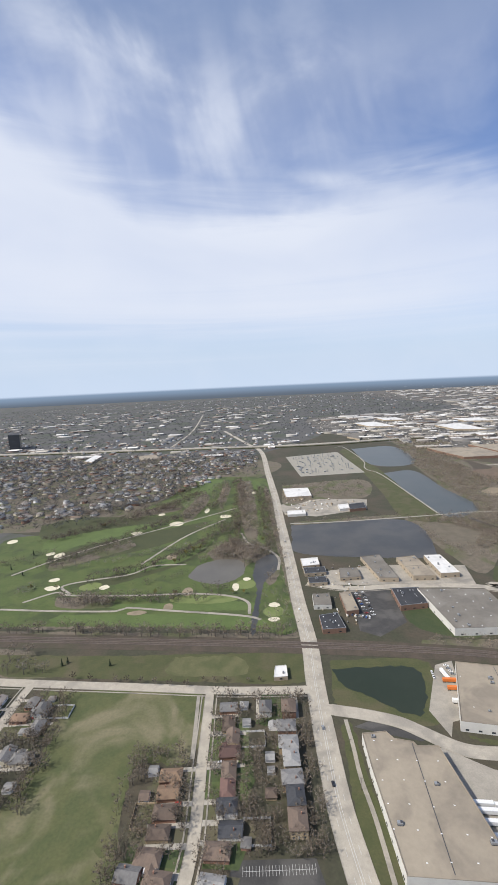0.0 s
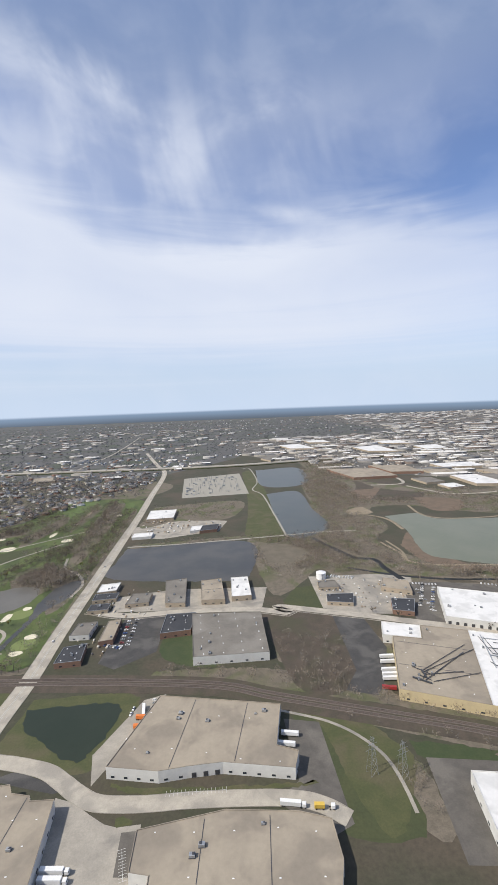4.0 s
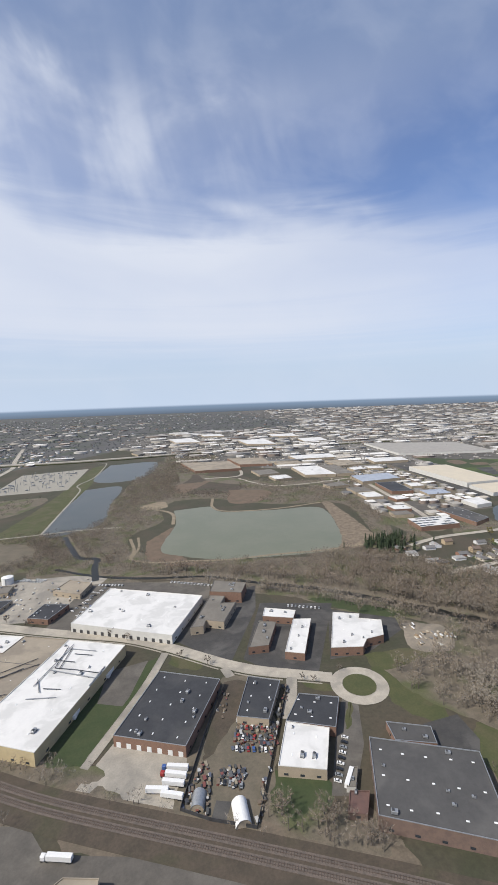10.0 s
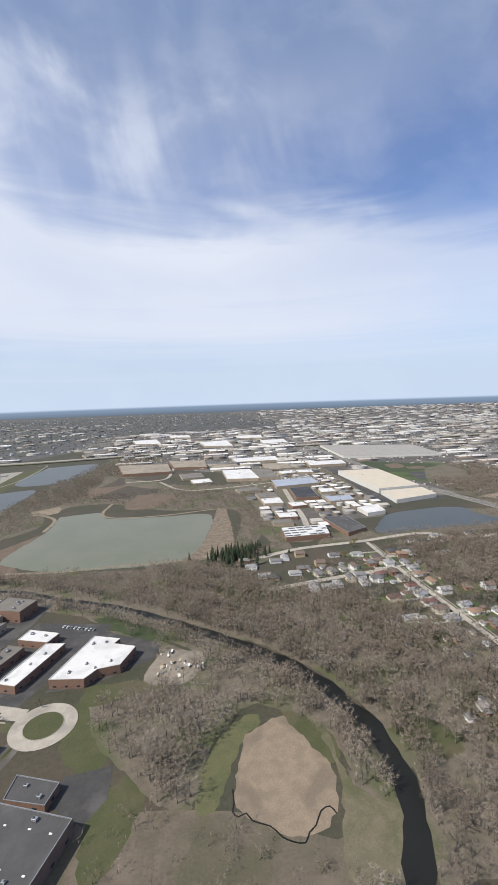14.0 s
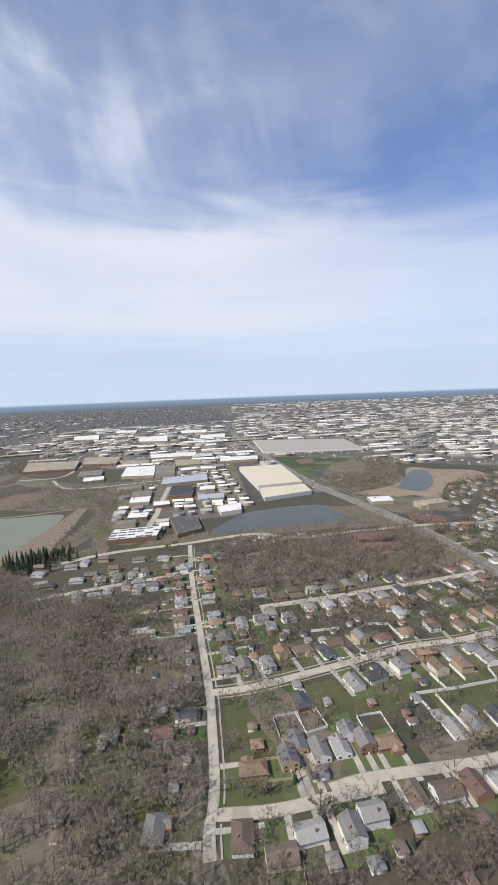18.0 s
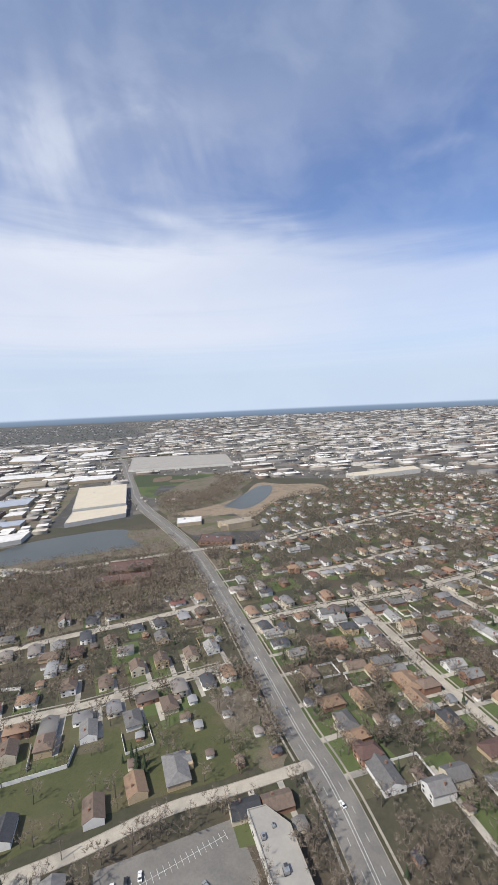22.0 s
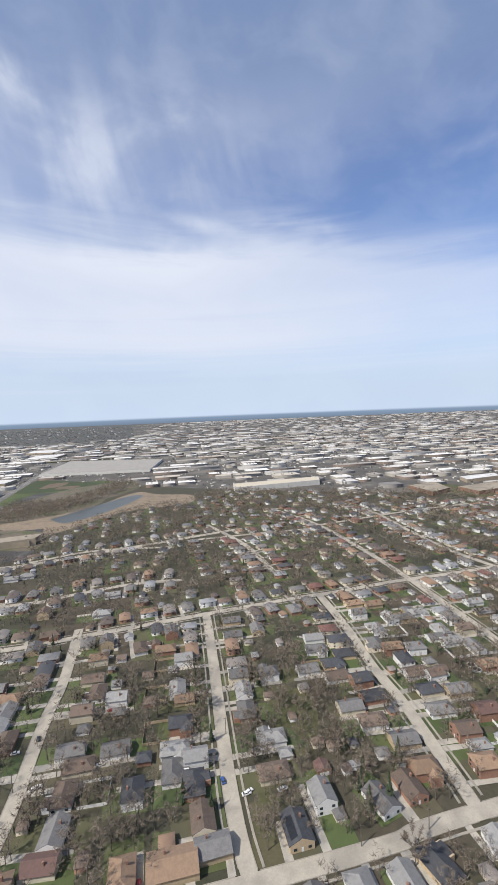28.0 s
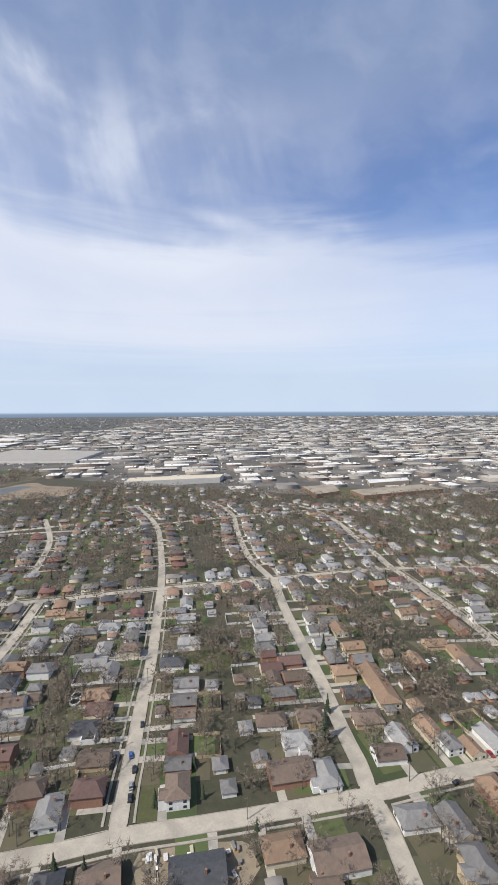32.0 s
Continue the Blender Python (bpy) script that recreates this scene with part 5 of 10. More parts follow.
def pylon(x, y, h, deg):
    """A steel lattice tower with three pairs of arms."""
    ob = tagged(new("power_pylon"), "grey steel lattice power pylon on a grass field", "pylon", "power pylons")
    ob.matrix_basis = pose(x, y, 0, 0, 0, deg)

    def bar(bm, a, b, t):
        a, b = Vector(a), Vector(b)
        d = b - a
        q = d.to_track_quat("Z", "Y").to_matrix().to_4x4()
        vs = bmesh.ops.create_cube(bm, size=1.0)["verts"]
        bmesh.ops.transform(bm, matrix=Matrix.Translation((a + b) / 2) @ q @ Matrix.Diagonal((t, t, d.length, 1)), verts=vs)
    foot, top = h * 0.11, h * 0.022
    for sx in (-1, 1):
        for sy in (-1, 1):
            bm = bmesh.new()
            bar(bm, (sx * foot, sy * foot, 0), (sx * top, sy * top, h), 0.15)
            part("leg", bm, METAL, ob)
    for k in range(6):
        z0, z1 = h * k / 6, h * (k + 1) / 6
        w0, w1 = foot + (top - foot) * k / 6, foot + (top - foot) * (k + 1) / 6
        for a, b in (((-w0, -w0, z0), (w1, -w1, z1)), ((w0, -w0, z0), (w1, w1, z1)), ((w0, w0, z0), (-w1, w1, z1)), ((-w0, w0, z0), (-w1, -w1, z1))):
            bm = bmesh.new()
            bar(bm, a, b, 0.08)
            part("brace", bm, METAL, ob)
    for z, w in ((0.66, 0.19), (0.79, 0.16), (0.92, 0.12)):
        bm = bmesh.new()
        bar(bm, (-h * w, 0, h * z), (h * w, 0, h * z), 0.14)
        part("crossarm", bm, METAL, ob)


# ---------------- the place ----------------
ground()
patch("pond", WATER_POND, 0.12, [(59.9, 386.8), (138.9, 383.4), (126.4, 328.7), (110.1, 329.3), (86.6, 347.8), (67.2, 362.9)], "still dark green retention pond beside the road", 1)
patch("lagoon", WATER_GREY, 0.12, [(51.8, 811.1), (272.8, 817.7), (269.4, 654.5), (220, 640.8), (57.7, 672.5), (49.5, 743.2)], "grey shallow lagoon with bare banks", 1)
patch("lake", WATER_BLUE, 0.12, [(356.9, 1697.7), (525.8, 1715.1), (496.5, 1380.9), (357.2, 1363.3)], "small blue-grey lake near the highway", 1)
patch("lake", WATER_BLUE, 0.12, [(355, 1242.1), (447, 1254.7), (446.4, 1042.5), (453.5, 916.4), (428.8, 855.7), (354.4, 850.2)], "narrow blue-grey lake beside a footpath", 1)
patch("lake", WATER_GREEN, 0.12, [(588.7, 942.1), (666.9, 953), (685.5, 902.7), (790, 884.7), (885.8, 874.5), (870.8, 736.5), (836.1, 644.2), (782.5, 628), (696, 632.4), (646.9, 641.1), (599.6, 666.1), (566.5, 706), (591.2, 837.3)], "large green-grey lake with sandy banks", 1)
RIVER = [(422, 661.8), (487, 620.1), (554.1, 596.5), (627.9, 582.7), (687.8, 548.4), (755.7, 512.6), (814.9, 468.3), (865, 424.6), (906.8, 383.9), (935, 344.6), (948.2, 309.6), (953.8, 297.6), (955.5, 264.6), (952.2, 239.4), (943.4, 216.6), (934, 198.7), (927.7, 177)]
river(RIVER, 5.5, 14.0, "dark narrow river winding through bare woods")
patch("reservoir", WATER_BLUE, 0.12, [(1150, 698.4), (1209.9, 772.9), (1275.4, 792.6), (1344.6, 796.4), (1376.2, 777.5), (1371.2, 746), (1382.1, 712.1), (1387.1, 679), (1314.4, 677.8), (1218.3, 678.3), (1153, 676.8)], "long dark blue pond behind the warehouse", 1)
patch("marsh_pond", WATER_BLUE, 0.13, [(1567.6, 866.6), (1648.2, 966), (1705.7, 1034.3), (1736.6, 1023.3), (1698.8, 936.3), (1651.7, 866.9), (1599.1, 824.8)], "blue pond in a tan reed marsh", 1)
patch("golf_pond", WATER_MUD, 0.14, [(-106.7, 637.4), (-77.7, 658.6), (-41.1, 653.2), (-33.3, 607.5), (-65.7, 573.7), (-113.5, 596.8)], "muddy grey pond on the golf course", 1)
patch("golf_creek", WATER_GREY, 0.145, [(-16.7, 646.8), (7.1, 673.8), (20.1, 654.5), (13.8, 609.5), (-1.9, 577.6), (-8.6, 529.8), (-15.4, 453.1), (-20.6, 453.4), (-19.1, 489.1), (-13.8, 553.3), (-19.7, 597)], "dark creek on the golf course", 1)
patch("golf_course", GRASS_BRIGHT, 0.05, [(-325.1, 479.3), (-497.6, 765.1), (-414.6, 817.3), (-324.7, 888), (-237.3, 1057.6), (-201.4, 1255.1), (5.7, 1232.3), (19.2, 934.2), (25.2, 665.3), (34, 464), (-29.7, 458.4), (-185.1, 473.9)], "bright green golf course turf", 1)
patch("park_lawn", GRASS, 0.05, [(-292.6, 425.4), (-166.1, 417.5), (-46, 415.6), (33.3, 411.9), (34.3, 369.5), (-72.6, 373.8), (-211.9, 385.9), (-272.3, 391.8)], "mown park lawn beside the railway", 1)
patch("sports_field", FIELD, 0.05, [(-218.7, 365.8), (-68.8, 358.6), (-63.1, 288.5), (-102.1, 284.6), (-103.4, 248.3), (-101.5, 206.6), (-161, 207.4), (-186.7, 249.9), (-181.8, 321.7)], "worn green sports field", 1)
patch("bare_turf", GRASS_PALE, 0.07, [(-113.1, 224.1), (-111.3, 241.8), (-105.6, 240.2), (-104.6, 220.8)], "oval worn track in the turf", 1)
patch("bare_turf", GRASS_PALE, 0.07, [(-98.8, 411.5), (-33.8, 409.5), (-27, 382.3), (-99.3, 385.3)], "faded patch of pale turf", 1)
patch("verge", GRASS, 0.05, [(60.4, 399.7), (152, 393.8), (138, 317.5), (60.9, 331)], "green bank round the retention pond", 1)
patch("verge", GRASS, 0.055, [(55.9, 317.2), (64.3, 319.9), (66.3, 260.6), (74.9, 204.3), (54.1, 204.6), (51.3, 245.2)], "green roadside verge", 1)
patch("lawn", GRASS_OLIVE, 0.05, [(284.4, 356.7), (321.2, 348.1), (340.8, 323.4), (348.8, 294.1), (351, 251.2), (300.8, 257.1), (301.4, 316.7)], "olive lawn under the power line", 1)
patch("lawn", GRASS_DARK, 0.05, [(370.1, 319.8), (422.4, 305.4), (468.7, 285.6), (466.2, 279.9), (376.3, 302.3)], "dark green strip beside the tracks", 1)
patch("lawn", GRASS_DARK, 0.055, [(516, 377.5), (568.4, 413.2), (575.4, 407), (548.1, 343.7), (528.9, 303.4), (502.8, 316.3), (510.7, 346.4)], "dark green lawn between factories", 1)
patch("lawn", GRASS_DARK, 0.055, [(645, 276.9), (676, 265.5), (671.2, 248.3), (652.1, 243.4), (637.2, 259.8)], "dark green lawn behind a workshop", 1)
patch("lawn", GRASS, 0.05, [(750.9, 377.7), (804, 373.6), (809.4, 344.1), (783.4, 311.9), (773, 288.1), (747.4, 314.4)], "green lawn beside the turning circle", 1)
patch("lawn", GRASS, 0.05, [(773.8, 266), (794, 285.9), (806.3, 272.8), (790.6, 230.7), (776.3, 228.1)], "green lawn beside a dark warehouse", 1)
patch("lawn", GRASS_PALE, 0.055, [(838.5, 281.1), (858.2, 311.1), (877.9, 321), (881.3, 311.9), (864.8, 294.7), (844.1, 253.5), (833, 255.8)], "green clearing in the woods", 1)
patch("lawn", GRASS_DARK, 0.05, [(735.2, 489.6), (756.1, 488.4), (812.3, 445.5), (805.1, 431.1), (773.3, 451.3)], "green strip behind a white factory", 1)
patch("meadow", GRASS, 0.05, [(301.8, 1654), (337.4, 1687.9), (356.9, 1308.4), (352.2, 843.3), (278.2, 842.1), (288.3, 1018.7), (298.3, 1238.5)], "green meadow strip with a footpath", 1)
patch("meadow", GRASS_OLIVE, 0.05, [(330.6, 602), (396, 601.1), (377.8, 532.8), (309.6, 551.2)], "olive meadow beside a tank", 1)
patch("field", GRASS_DARK, 0.05, [(181.6, 503.3), (206.9, 575.4), (191.2, 569.3), (161.8, 463.4), (220.1, 429.6), (251.3, 474.7), (227.8, 493)], "green field behind workshops", 1)
patch("marsh", REED, 0.06, [(867.9, 301.9), (897.1, 314.5), (912.8, 294), (916.4, 268.5), (909.8, 240.1), (889.3, 228.9), (869.8, 238.8), (855.5, 252.3), (858.9, 272.4)], "tan dried reed marsh in the woods", 1)
patch("wetland", REED_DARK, 0.045, [(772.2, 266.3), (854.5, 249.6), (899.5, 226.9), (936.6, 225.9), (907.3, 190.4), (767.8, 217.7)], "brown dried wetland", 1)
patch("brown_field", EARTH, 0.05, [(272.4, 543.1), (360.9, 516.9), (356.8, 404.2), (325.6, 376), (295.6, 395.7)], "brown fallow field between factories", 1)
patch("earth", EARTH, 0.05, [(602.2, 1404.3), (798.6, 1291), (741.5, 1092.3), (608.6, 1129.5)], "bare brown soil field", 1)
patch("earth", EARTH_ORANGE, 0.05, [(726.1, 1111.8), (822.8, 1065.2), (777.7, 966.8), (711.8, 976.5)], "bare reddish soil field", 1)
patch("earth", EARTH_ORANGE, 0.05, [(666.2, 1244.6), (717.4, 1303), (611.5, 1108.2), (589.5, 1219.9)], "bare reddish soil field", 1)
patch("sand_bank", BANK, 0.055, [(907.2, 925.5), (922.4, 893.6), (908.5, 660.6), (869.2, 634.9), (829.8, 635.3), (870.8, 736.5)], "pale sandy bank of the lake", 1)
patch("sand_bank", EARTH_ORANGE, 0.05, [(542.8, 749.5), (587.7, 819.5), (575, 740.4), (606.5, 652.2), (644.3, 628.1), (595.1, 626), (549.2, 667.8)], "reddish mud bank of the lake", 1)
patch("sand_bank", SAND, 0.05, [(513.7, 1006.3), (562.3, 1035.5), (572.5, 977.3), (523.7, 967.1)], "pale gravel spit", 1)
patch("earth", EARTH_PALE, 0.05, [(295, 786.1), (339, 793.9), (377.1, 738.8), (341.6, 677.5), (301.7, 684.6)], "pale mud flat", 1)
patch("marsh", REED, 0.05, [(1458.1, 855.4), (1542, 880.7), (1631.4, 943.3), (1719.9, 1075.7), (1771.7, 1026.2), (1843.2, 981.7), (1822.9, 896.4), (1700.5, 873.1), (1598, 759.9), (1569.2, 763.2)], "tan reed marsh round the pond", 1)
patch("ball_field", GRASS_BRIGHT, 0.05, [(1433.4, 1304.4), (1647, 1307.7), (1638.4, 1145), (1556, 1006.7), (1432.9, 1058.4)], "green ball field", 1)
patch("field", GRASS_DARK, 0.05, [(1438.9, 1432), (1629.4, 1269.4), (1577.3, 1194), (1407.5, 1216)], "green field beside a distribution warehouse", 1)
patch("lawn", GRASS, 0.05, [(1117.2, 312.8), (1161.6, 312.5), (1254.3, 312.2), (1236.4, 277.2), (1191.2, 276), (1150.5, 269.4), (1117.4, 274.1)], "green back gardens", 1)
patch("lawn", GRASS, 0.05, [(1262, 322), (1330, 326), (1410, 322), (1422, 300), (1420, 248), (1340, 245), (1262, 242)], "wide green back gardens", 1)
patch("lawn", GRASS, 0.05, [(1116.6, 267.2), (1144.7, 265.8), (1164.1, 224.5), (1103.5, 230.2)], "green corner plot", 1)
patch("lawn", GRASS, 0.05, [(1807.3, 287.8), (1831.8, 267.6), (1818.3, 227.2), (1799.2, 229)], "green back garden", 1)
patch("lawn", GRASS, 0.05, [(2000.5, 290.7), (2045.8, 290.6), (2045.4, 266.8), (2008.9, 269.2), (1997.8, 252.1), (1992.9, 250.6)], "green back garden", 1)
patch("lawn", GRASS, 0.05, [(1990.3, 191.4), (2001.8, 190.2), (2008, 171.6), (1987.2, 171.4)], "green corner garden", 1)
patch("lawn", GRASS_DARK, 0.05, [(2103.4, 198.9), (2112.6, 181.1), (2132.7, 169.3), (2095.1, 166.8), (2095.7, 196.6)], "dark green corner garden", 1)
patch("lawn", GRASS, 0.05, [(1773.1, 202), (1785.9, 207.5), (1795.1, 173.8), (1771.4, 172.8)], "green corner garden", 1)
patch("field", GRASS, 0.05, [(2400.3, 872.5), (2453.6, 733.9), (2367, 704.2), (2348.7, 760.2)], "green field beside low factories", 1)
patch("yard", CONCRETE, 0.085, [(159.8, 388.1), (178.3, 394), (160.9, 321.6), (145.8, 317.7), (138.5, 303), (131.7, 330.3)], "concrete truck yard", 1)
patch("yard", ASPHALT_GREY, 0.085, [(278.6, 352.3), (306.4, 345.7), (308.3, 277), (309.3, 260.1), (295.1, 253.7), (264, 279.1), (281.2, 293.7)], "grey asphalt truck yard", 1)
patch("yard", CONCRETE, 0.085, [(117.4, 296.5), (131.6, 291.5), (144.2, 281.9), (155.2, 274.6), (163.5, 271.8), (178.4, 272.4), (178.9, 243.1), (196.5, 235.2), (192, 198.4), (127.5, 203.6)], "grey asphalt truck yard", 1)
patch("parking_lot", ASPHALT, 0.085, [(65.6, 315.3), (80.8, 321.7), (122.2, 302.2), (114.5, 299.6), (86.2, 308.2)], "dark car park", 1)
patch("parking_lot", ASPHALT, 0.085, [(-26.3, 218.1), (22.2, 218.8), (28.3, 196.5), (-32.8, 197.2)], "dark car park with painted bays", 1)
patch("yard", ASPHALT, 0.085, [(360.8, 514.3), (395.6, 505.5), (399.6, 441.9), (375.6, 385.3), (364.4, 371), (339.1, 381), (356.9, 408.1)], "dark asphalt lorry park", 1)
patch("yard", ASPHALT, 0.085, [(107.3, 507.1), (109.8, 549.2), (161, 541.7), (158.6, 463.8), (121, 437), (101.8, 449.6)], "dark asphalt yard crowded with cars", 1)
patch("yard", CONCRETE, 0.085, [(84.5, 603.3), (160.3, 619.8), (291.1, 608.4), (278.9, 547.7), (183.1, 554), (86.5, 560.5)], "pale concrete business yard", 1)
patch("yard", CONCRETE, 0.085, [(355.6, 636.2), (456.2, 630.7), (501.2, 613.7), (463.9, 506.1), (403, 514.9), (354.6, 535.5)], "pale concrete works yard", 1)
patch("yard", ASPHALT_GREY, 0.085, [(478, 594.6), (510.1, 595.1), (631.8, 563.1), (625.9, 515.5), (587.7, 437.7), (454.9, 492.6)], "grey asphalt car park round a white factory", 1)
patch("yard", ASPHALT, 0.085, [(615, 518.3), (685.3, 540.3), (674.1, 481.7), (635.1, 392.6), (610.7, 412.2), (587.7, 437.7)], "dark asphalt car park", 1)
patch("yard", ASPHALT, 0.085, [(681.4, 493.9), (759, 474.1), (705.2, 363), (657.8, 381.1), (646.3, 394.3)], "dark asphalt court between brick workshops", 1)
patch("yard", ASPHALT, 0.085, [(749.8, 462.5), (809.7, 427.9), (803.9, 405.8), (754.6, 377.2), (720.3, 376.4)], "dark asphalt car park", 1)
patch("yard", SAND_LOT, 0.085, [(810, 418.8), (846, 402), (832, 366), (798, 375)], "pale sandy storage yard at the edge of woods", 1)
patch("yard", CONCRETE, 0.085, [(546.8, 324), (592.7, 300.6), (595.2, 295.2), (585.7, 263.7), (527, 288.7)], "cracked concrete loading yard", 1)
patch("yard", EARTH_PALE, 0.085, [(626.2, 373.8), (647.3, 368.8), (632.1, 327.2), (657.5, 317), (628.7, 243.4), (584.6, 263.2)], "brown dirt scrapyard", 1)
patch("yard", ASPHALT_GREY, 0.085, [(711.2, 328), (720.3, 319.2), (708.5, 284.1), (687.5, 250.4), (674.4, 253.4), (694.7, 298)], "grey asphalt car park with parked cars", 1)
patch("yard", ASPHALT_GREY, 0.085, [(474.5, 277.8), (506.3, 270.7), (519.4, 253.2), (604.3, 232.9), (653.7, 208), (640.1, 187.6), (478.2, 222.6), (453.1, 279.1)], "grey asphalt factory yard", 1)
patch("yard", ASPHALT_GREY, 0.085, [(374.6, 303.3), (421.8, 295.4), (480, 278.2), (514.8, 252.5), (489.2, 216.7), (364.1, 231.1)], "concrete apron round a white factory", 1)
patch("yard", ASPHALT, 0.085, [(755.5, 291.7), (784.1, 294.7), (784, 271.5), (773.4, 257.3), (752.8, 272.1)], "dark asphalt court", 1)
patch("parking_lot", ASPHALT_ROAD, 0.085, [(1329, 218.6), (1394.7, 219.6), (1397, 188.7), (1381.5, 173.8), (1374.7, 161), (1329.2, 177.8)], "grey car park with painted bays", 1)
patch("parking_lot", ASPHALT, 0.085, [(1458.6, 799.6), (1570.1, 799.5), (1583.4, 690.6), (1582.1, 634.3), (1487.9, 624.5), (1470.2, 672.4)], "dark shopping centre car park", 1)
patch("yard", ASPHALT, 0.085, [(1255.3, 1162.8), (1294.1, 1307.4), (1394.9, 941.2), (1389.6, 860.7), (1277.3, 848.2), (1244.8, 865)], "dark asphalt truck court", 1)
patch("substation_pad", GRAVEL, 0.085, [(90.2, 1575.8), (291.6, 1642.6), (305.3, 1260.7), (112.7, 1239.5)], "pale concrete substation pad", 1)
patch("yard", CONCRETE, 0.085, [(36.6, 954.1), (128, 1013.7), (239.4, 972.2), (221.2, 898.8), (107.8, 861.9), (44.9, 881.3)], "pale concrete waterworks yard", 1)
patch("yard", ASPHALT_GREY, 0.085, [(980.6, 1001.6), (1074.8, 1095.9), (1229.2, 1040.3), (1238.6, 839.6), (1203.2, 767.4), (1141.2, 767.8), (1038.1, 687.4), (990, 701.1)], "grey asphalt round small factories", 1)
patch("dirt_lot", SAND, 0.085, [(1988.6, 159.4), (2006.9, 157.3), (2030.8, 152.8), (2027.5, 138.5), (1987.9, 147.7)], "bare sand of a building site", 1)
road([(50.4, 186.5), (47, 204.7), (42.2, 245.4), (41.2, 283.3), (40.8, 326.7), (41.4, 375.4), (42.9, 428.9), (39.1, 526.6), (36.9, 664.2), (33, 834.5), (29.2, 1028.5), (18.7, 1292.2), (-1, 1729.9), (-70.8, 1996.8), (-210.9, 2542.4)], 17, CONCRETE_ROAD, arterial=True)
road([(-414.2, 1919.5), (-408.2, 2446.6), (-435.9, 2938.3), (-526.3, 4021.6)], 9, CONCRETE_ROAD)
road([(-357.7, 389.4), (-265.7, 380.8), (-189.7, 373.8), (-122.6, 368.1), (-71, 363.1), (-31.4, 360.1), (10, 359.2), (34.7, 359)], 10, CONCRETE_ROAD, walk_side=1)
road([(-56.5, 360.3), (-55, 317.8), (-54, 281), (-52.7, 251.1), (-52.4, 226.3), (-54.4, 206), (-58.2, 185.3)], 7.5, CONCRETE_ROAD, walk_side=3)
road([(-231.5, 374.7), (-232.9, 352.5), (-232.8, 326.4), (-232.2, 295.5)], 8, CONCRETE_ROAD, walk_side=1)
road([(40.5, 336.4), (55.8, 333.1), (79.3, 327.3), (104.2, 318.2), (125, 302.9), (143.9, 290.7), (175.1, 286.4), (212.9, 285.8), (264.2, 282.2), (290.2, 276.1), (307.3, 263.5)], 12, CONCRETE_ROAD)
road([(56.7, 569.7), (109.8, 549.2), (183.1, 550.9), (263.6, 545.2), (311.5, 530.2), (297.1, 548.1), (351.2, 529), (402.5, 509.7), (450.3, 489), (489.9, 472.8), (543.5, 451.8), (583.3, 426.6), (607.2, 408.4), (629.5, 391.3), (655.8, 375.7), (695.6, 359.6), (713, 353.1)], 12, CONCRETE_ROAD, walk_side=1)
road([(578.1, 420.1), (563.1, 377.3), (545.7, 338.3), (528.9, 303.4)], 6, CONCRETE)
road([(628, 385.7), (631.8, 372.5)], 7, CONCRETE)
road([(680.7, 360.8), (675.8, 343.3), (665.3, 316.4)], 8, CONCRETE)
strip("creek", [(400, 818), (412, 782), (425, 751), (446, 702), (474, 689), (477, 655), (486, 606)], 9, WATER_DARK, 0.14, "dark marsh creek among scrub")
strip("footpath", [(303.2, 1757.7), (337, 1748.9), (344.7, 1458.2), (320, 1316.5), (342.4, 1229.2), (350.1, 981.9), (353.2, 843.2)], 4, GRAVEL, 0.26, "pale gravel footpath")
strip("footpath", [(51.3, 821.7), (139, 822.6), (227.9, 830.3), (353.2, 843.2), (428.4, 852), (494.1, 847.9)], 5, GRAVEL, 0.26, "pale gravel embankment path")
strip("footpath", [(514.7, 772.8), (526.1, 711.9), (524.4, 674.6), (556.7, 651.8), (613.6, 643.2), (670.9, 634.6), (732.3, 636.9), (803.6, 634.8), (873.2, 642)], 5, SAND, 0.26, "pale track round the lake")
strip("footpath", [(527.5, 776.6), (532.3, 721.9), (524.2, 677.9)], 4, SAND, 0.26, "pale track by the lake")
strip("footpath", [(587, 838.6), (581.7, 925.1), (517.5, 994.5)], 7, SAND, 0.26, "pale track on the spit")
strip("footpath", [(678.2, 1028), (670.9, 946.6), (697.7, 903.7), (792.7, 893.6), (903.1, 915.7)], 6, SAND, 0.26, "pale track on the lake's far bank")
strip("footpath", [(60.3, 323), (60.9, 297.7), (60.6, 269.2), (63.1, 241.4), (64.1, 204.4)], 3, CONCRETE, 0.26, "concrete footpath along the arterial road")
strip("footpath", [(-66.3, 355.6), (-63.9, 318), (-62.2, 288.5)], 3, CONCRETE, 0.26, "concrete footpath beside the field")
strip("cart_path", [(-351.4, 522.8), (-271.9, 513.7), (-193.3, 508.9), (-181.1, 516.4), (-124.1, 506), (-65.9, 495.8), (-23.9, 486.8), (-8.9, 478.4)], 4, CONCRETE, 0.26, "pale golf cart path")
strip("cart_path", [(-330.1, 538.9), (-296, 564.9), (-271.6, 555.1), (-171.4, 548.3), (-109.7, 548.9), (-55.3, 540.5), (-26.1, 522.1), (-22.6, 491.9)], 4, CONCRETE, 0.26, "pale golf cart path")
strip("cart_path", [(-273.1, 558.4), (-295.6, 581.7), (-269, 597.5), (-206.8, 615.3), (-179.2, 643.4), (-125.7, 645.3)], 4, CONCRETE, 0.26, "pale golf cart path")
strip("cart_path", [(-43.1, 777.6), (-29.2, 727.4), (0.2, 698.7), (20.3, 658.9), (18.2, 613)], 4, CONCRETE, 0.26, "pale golf cart path")
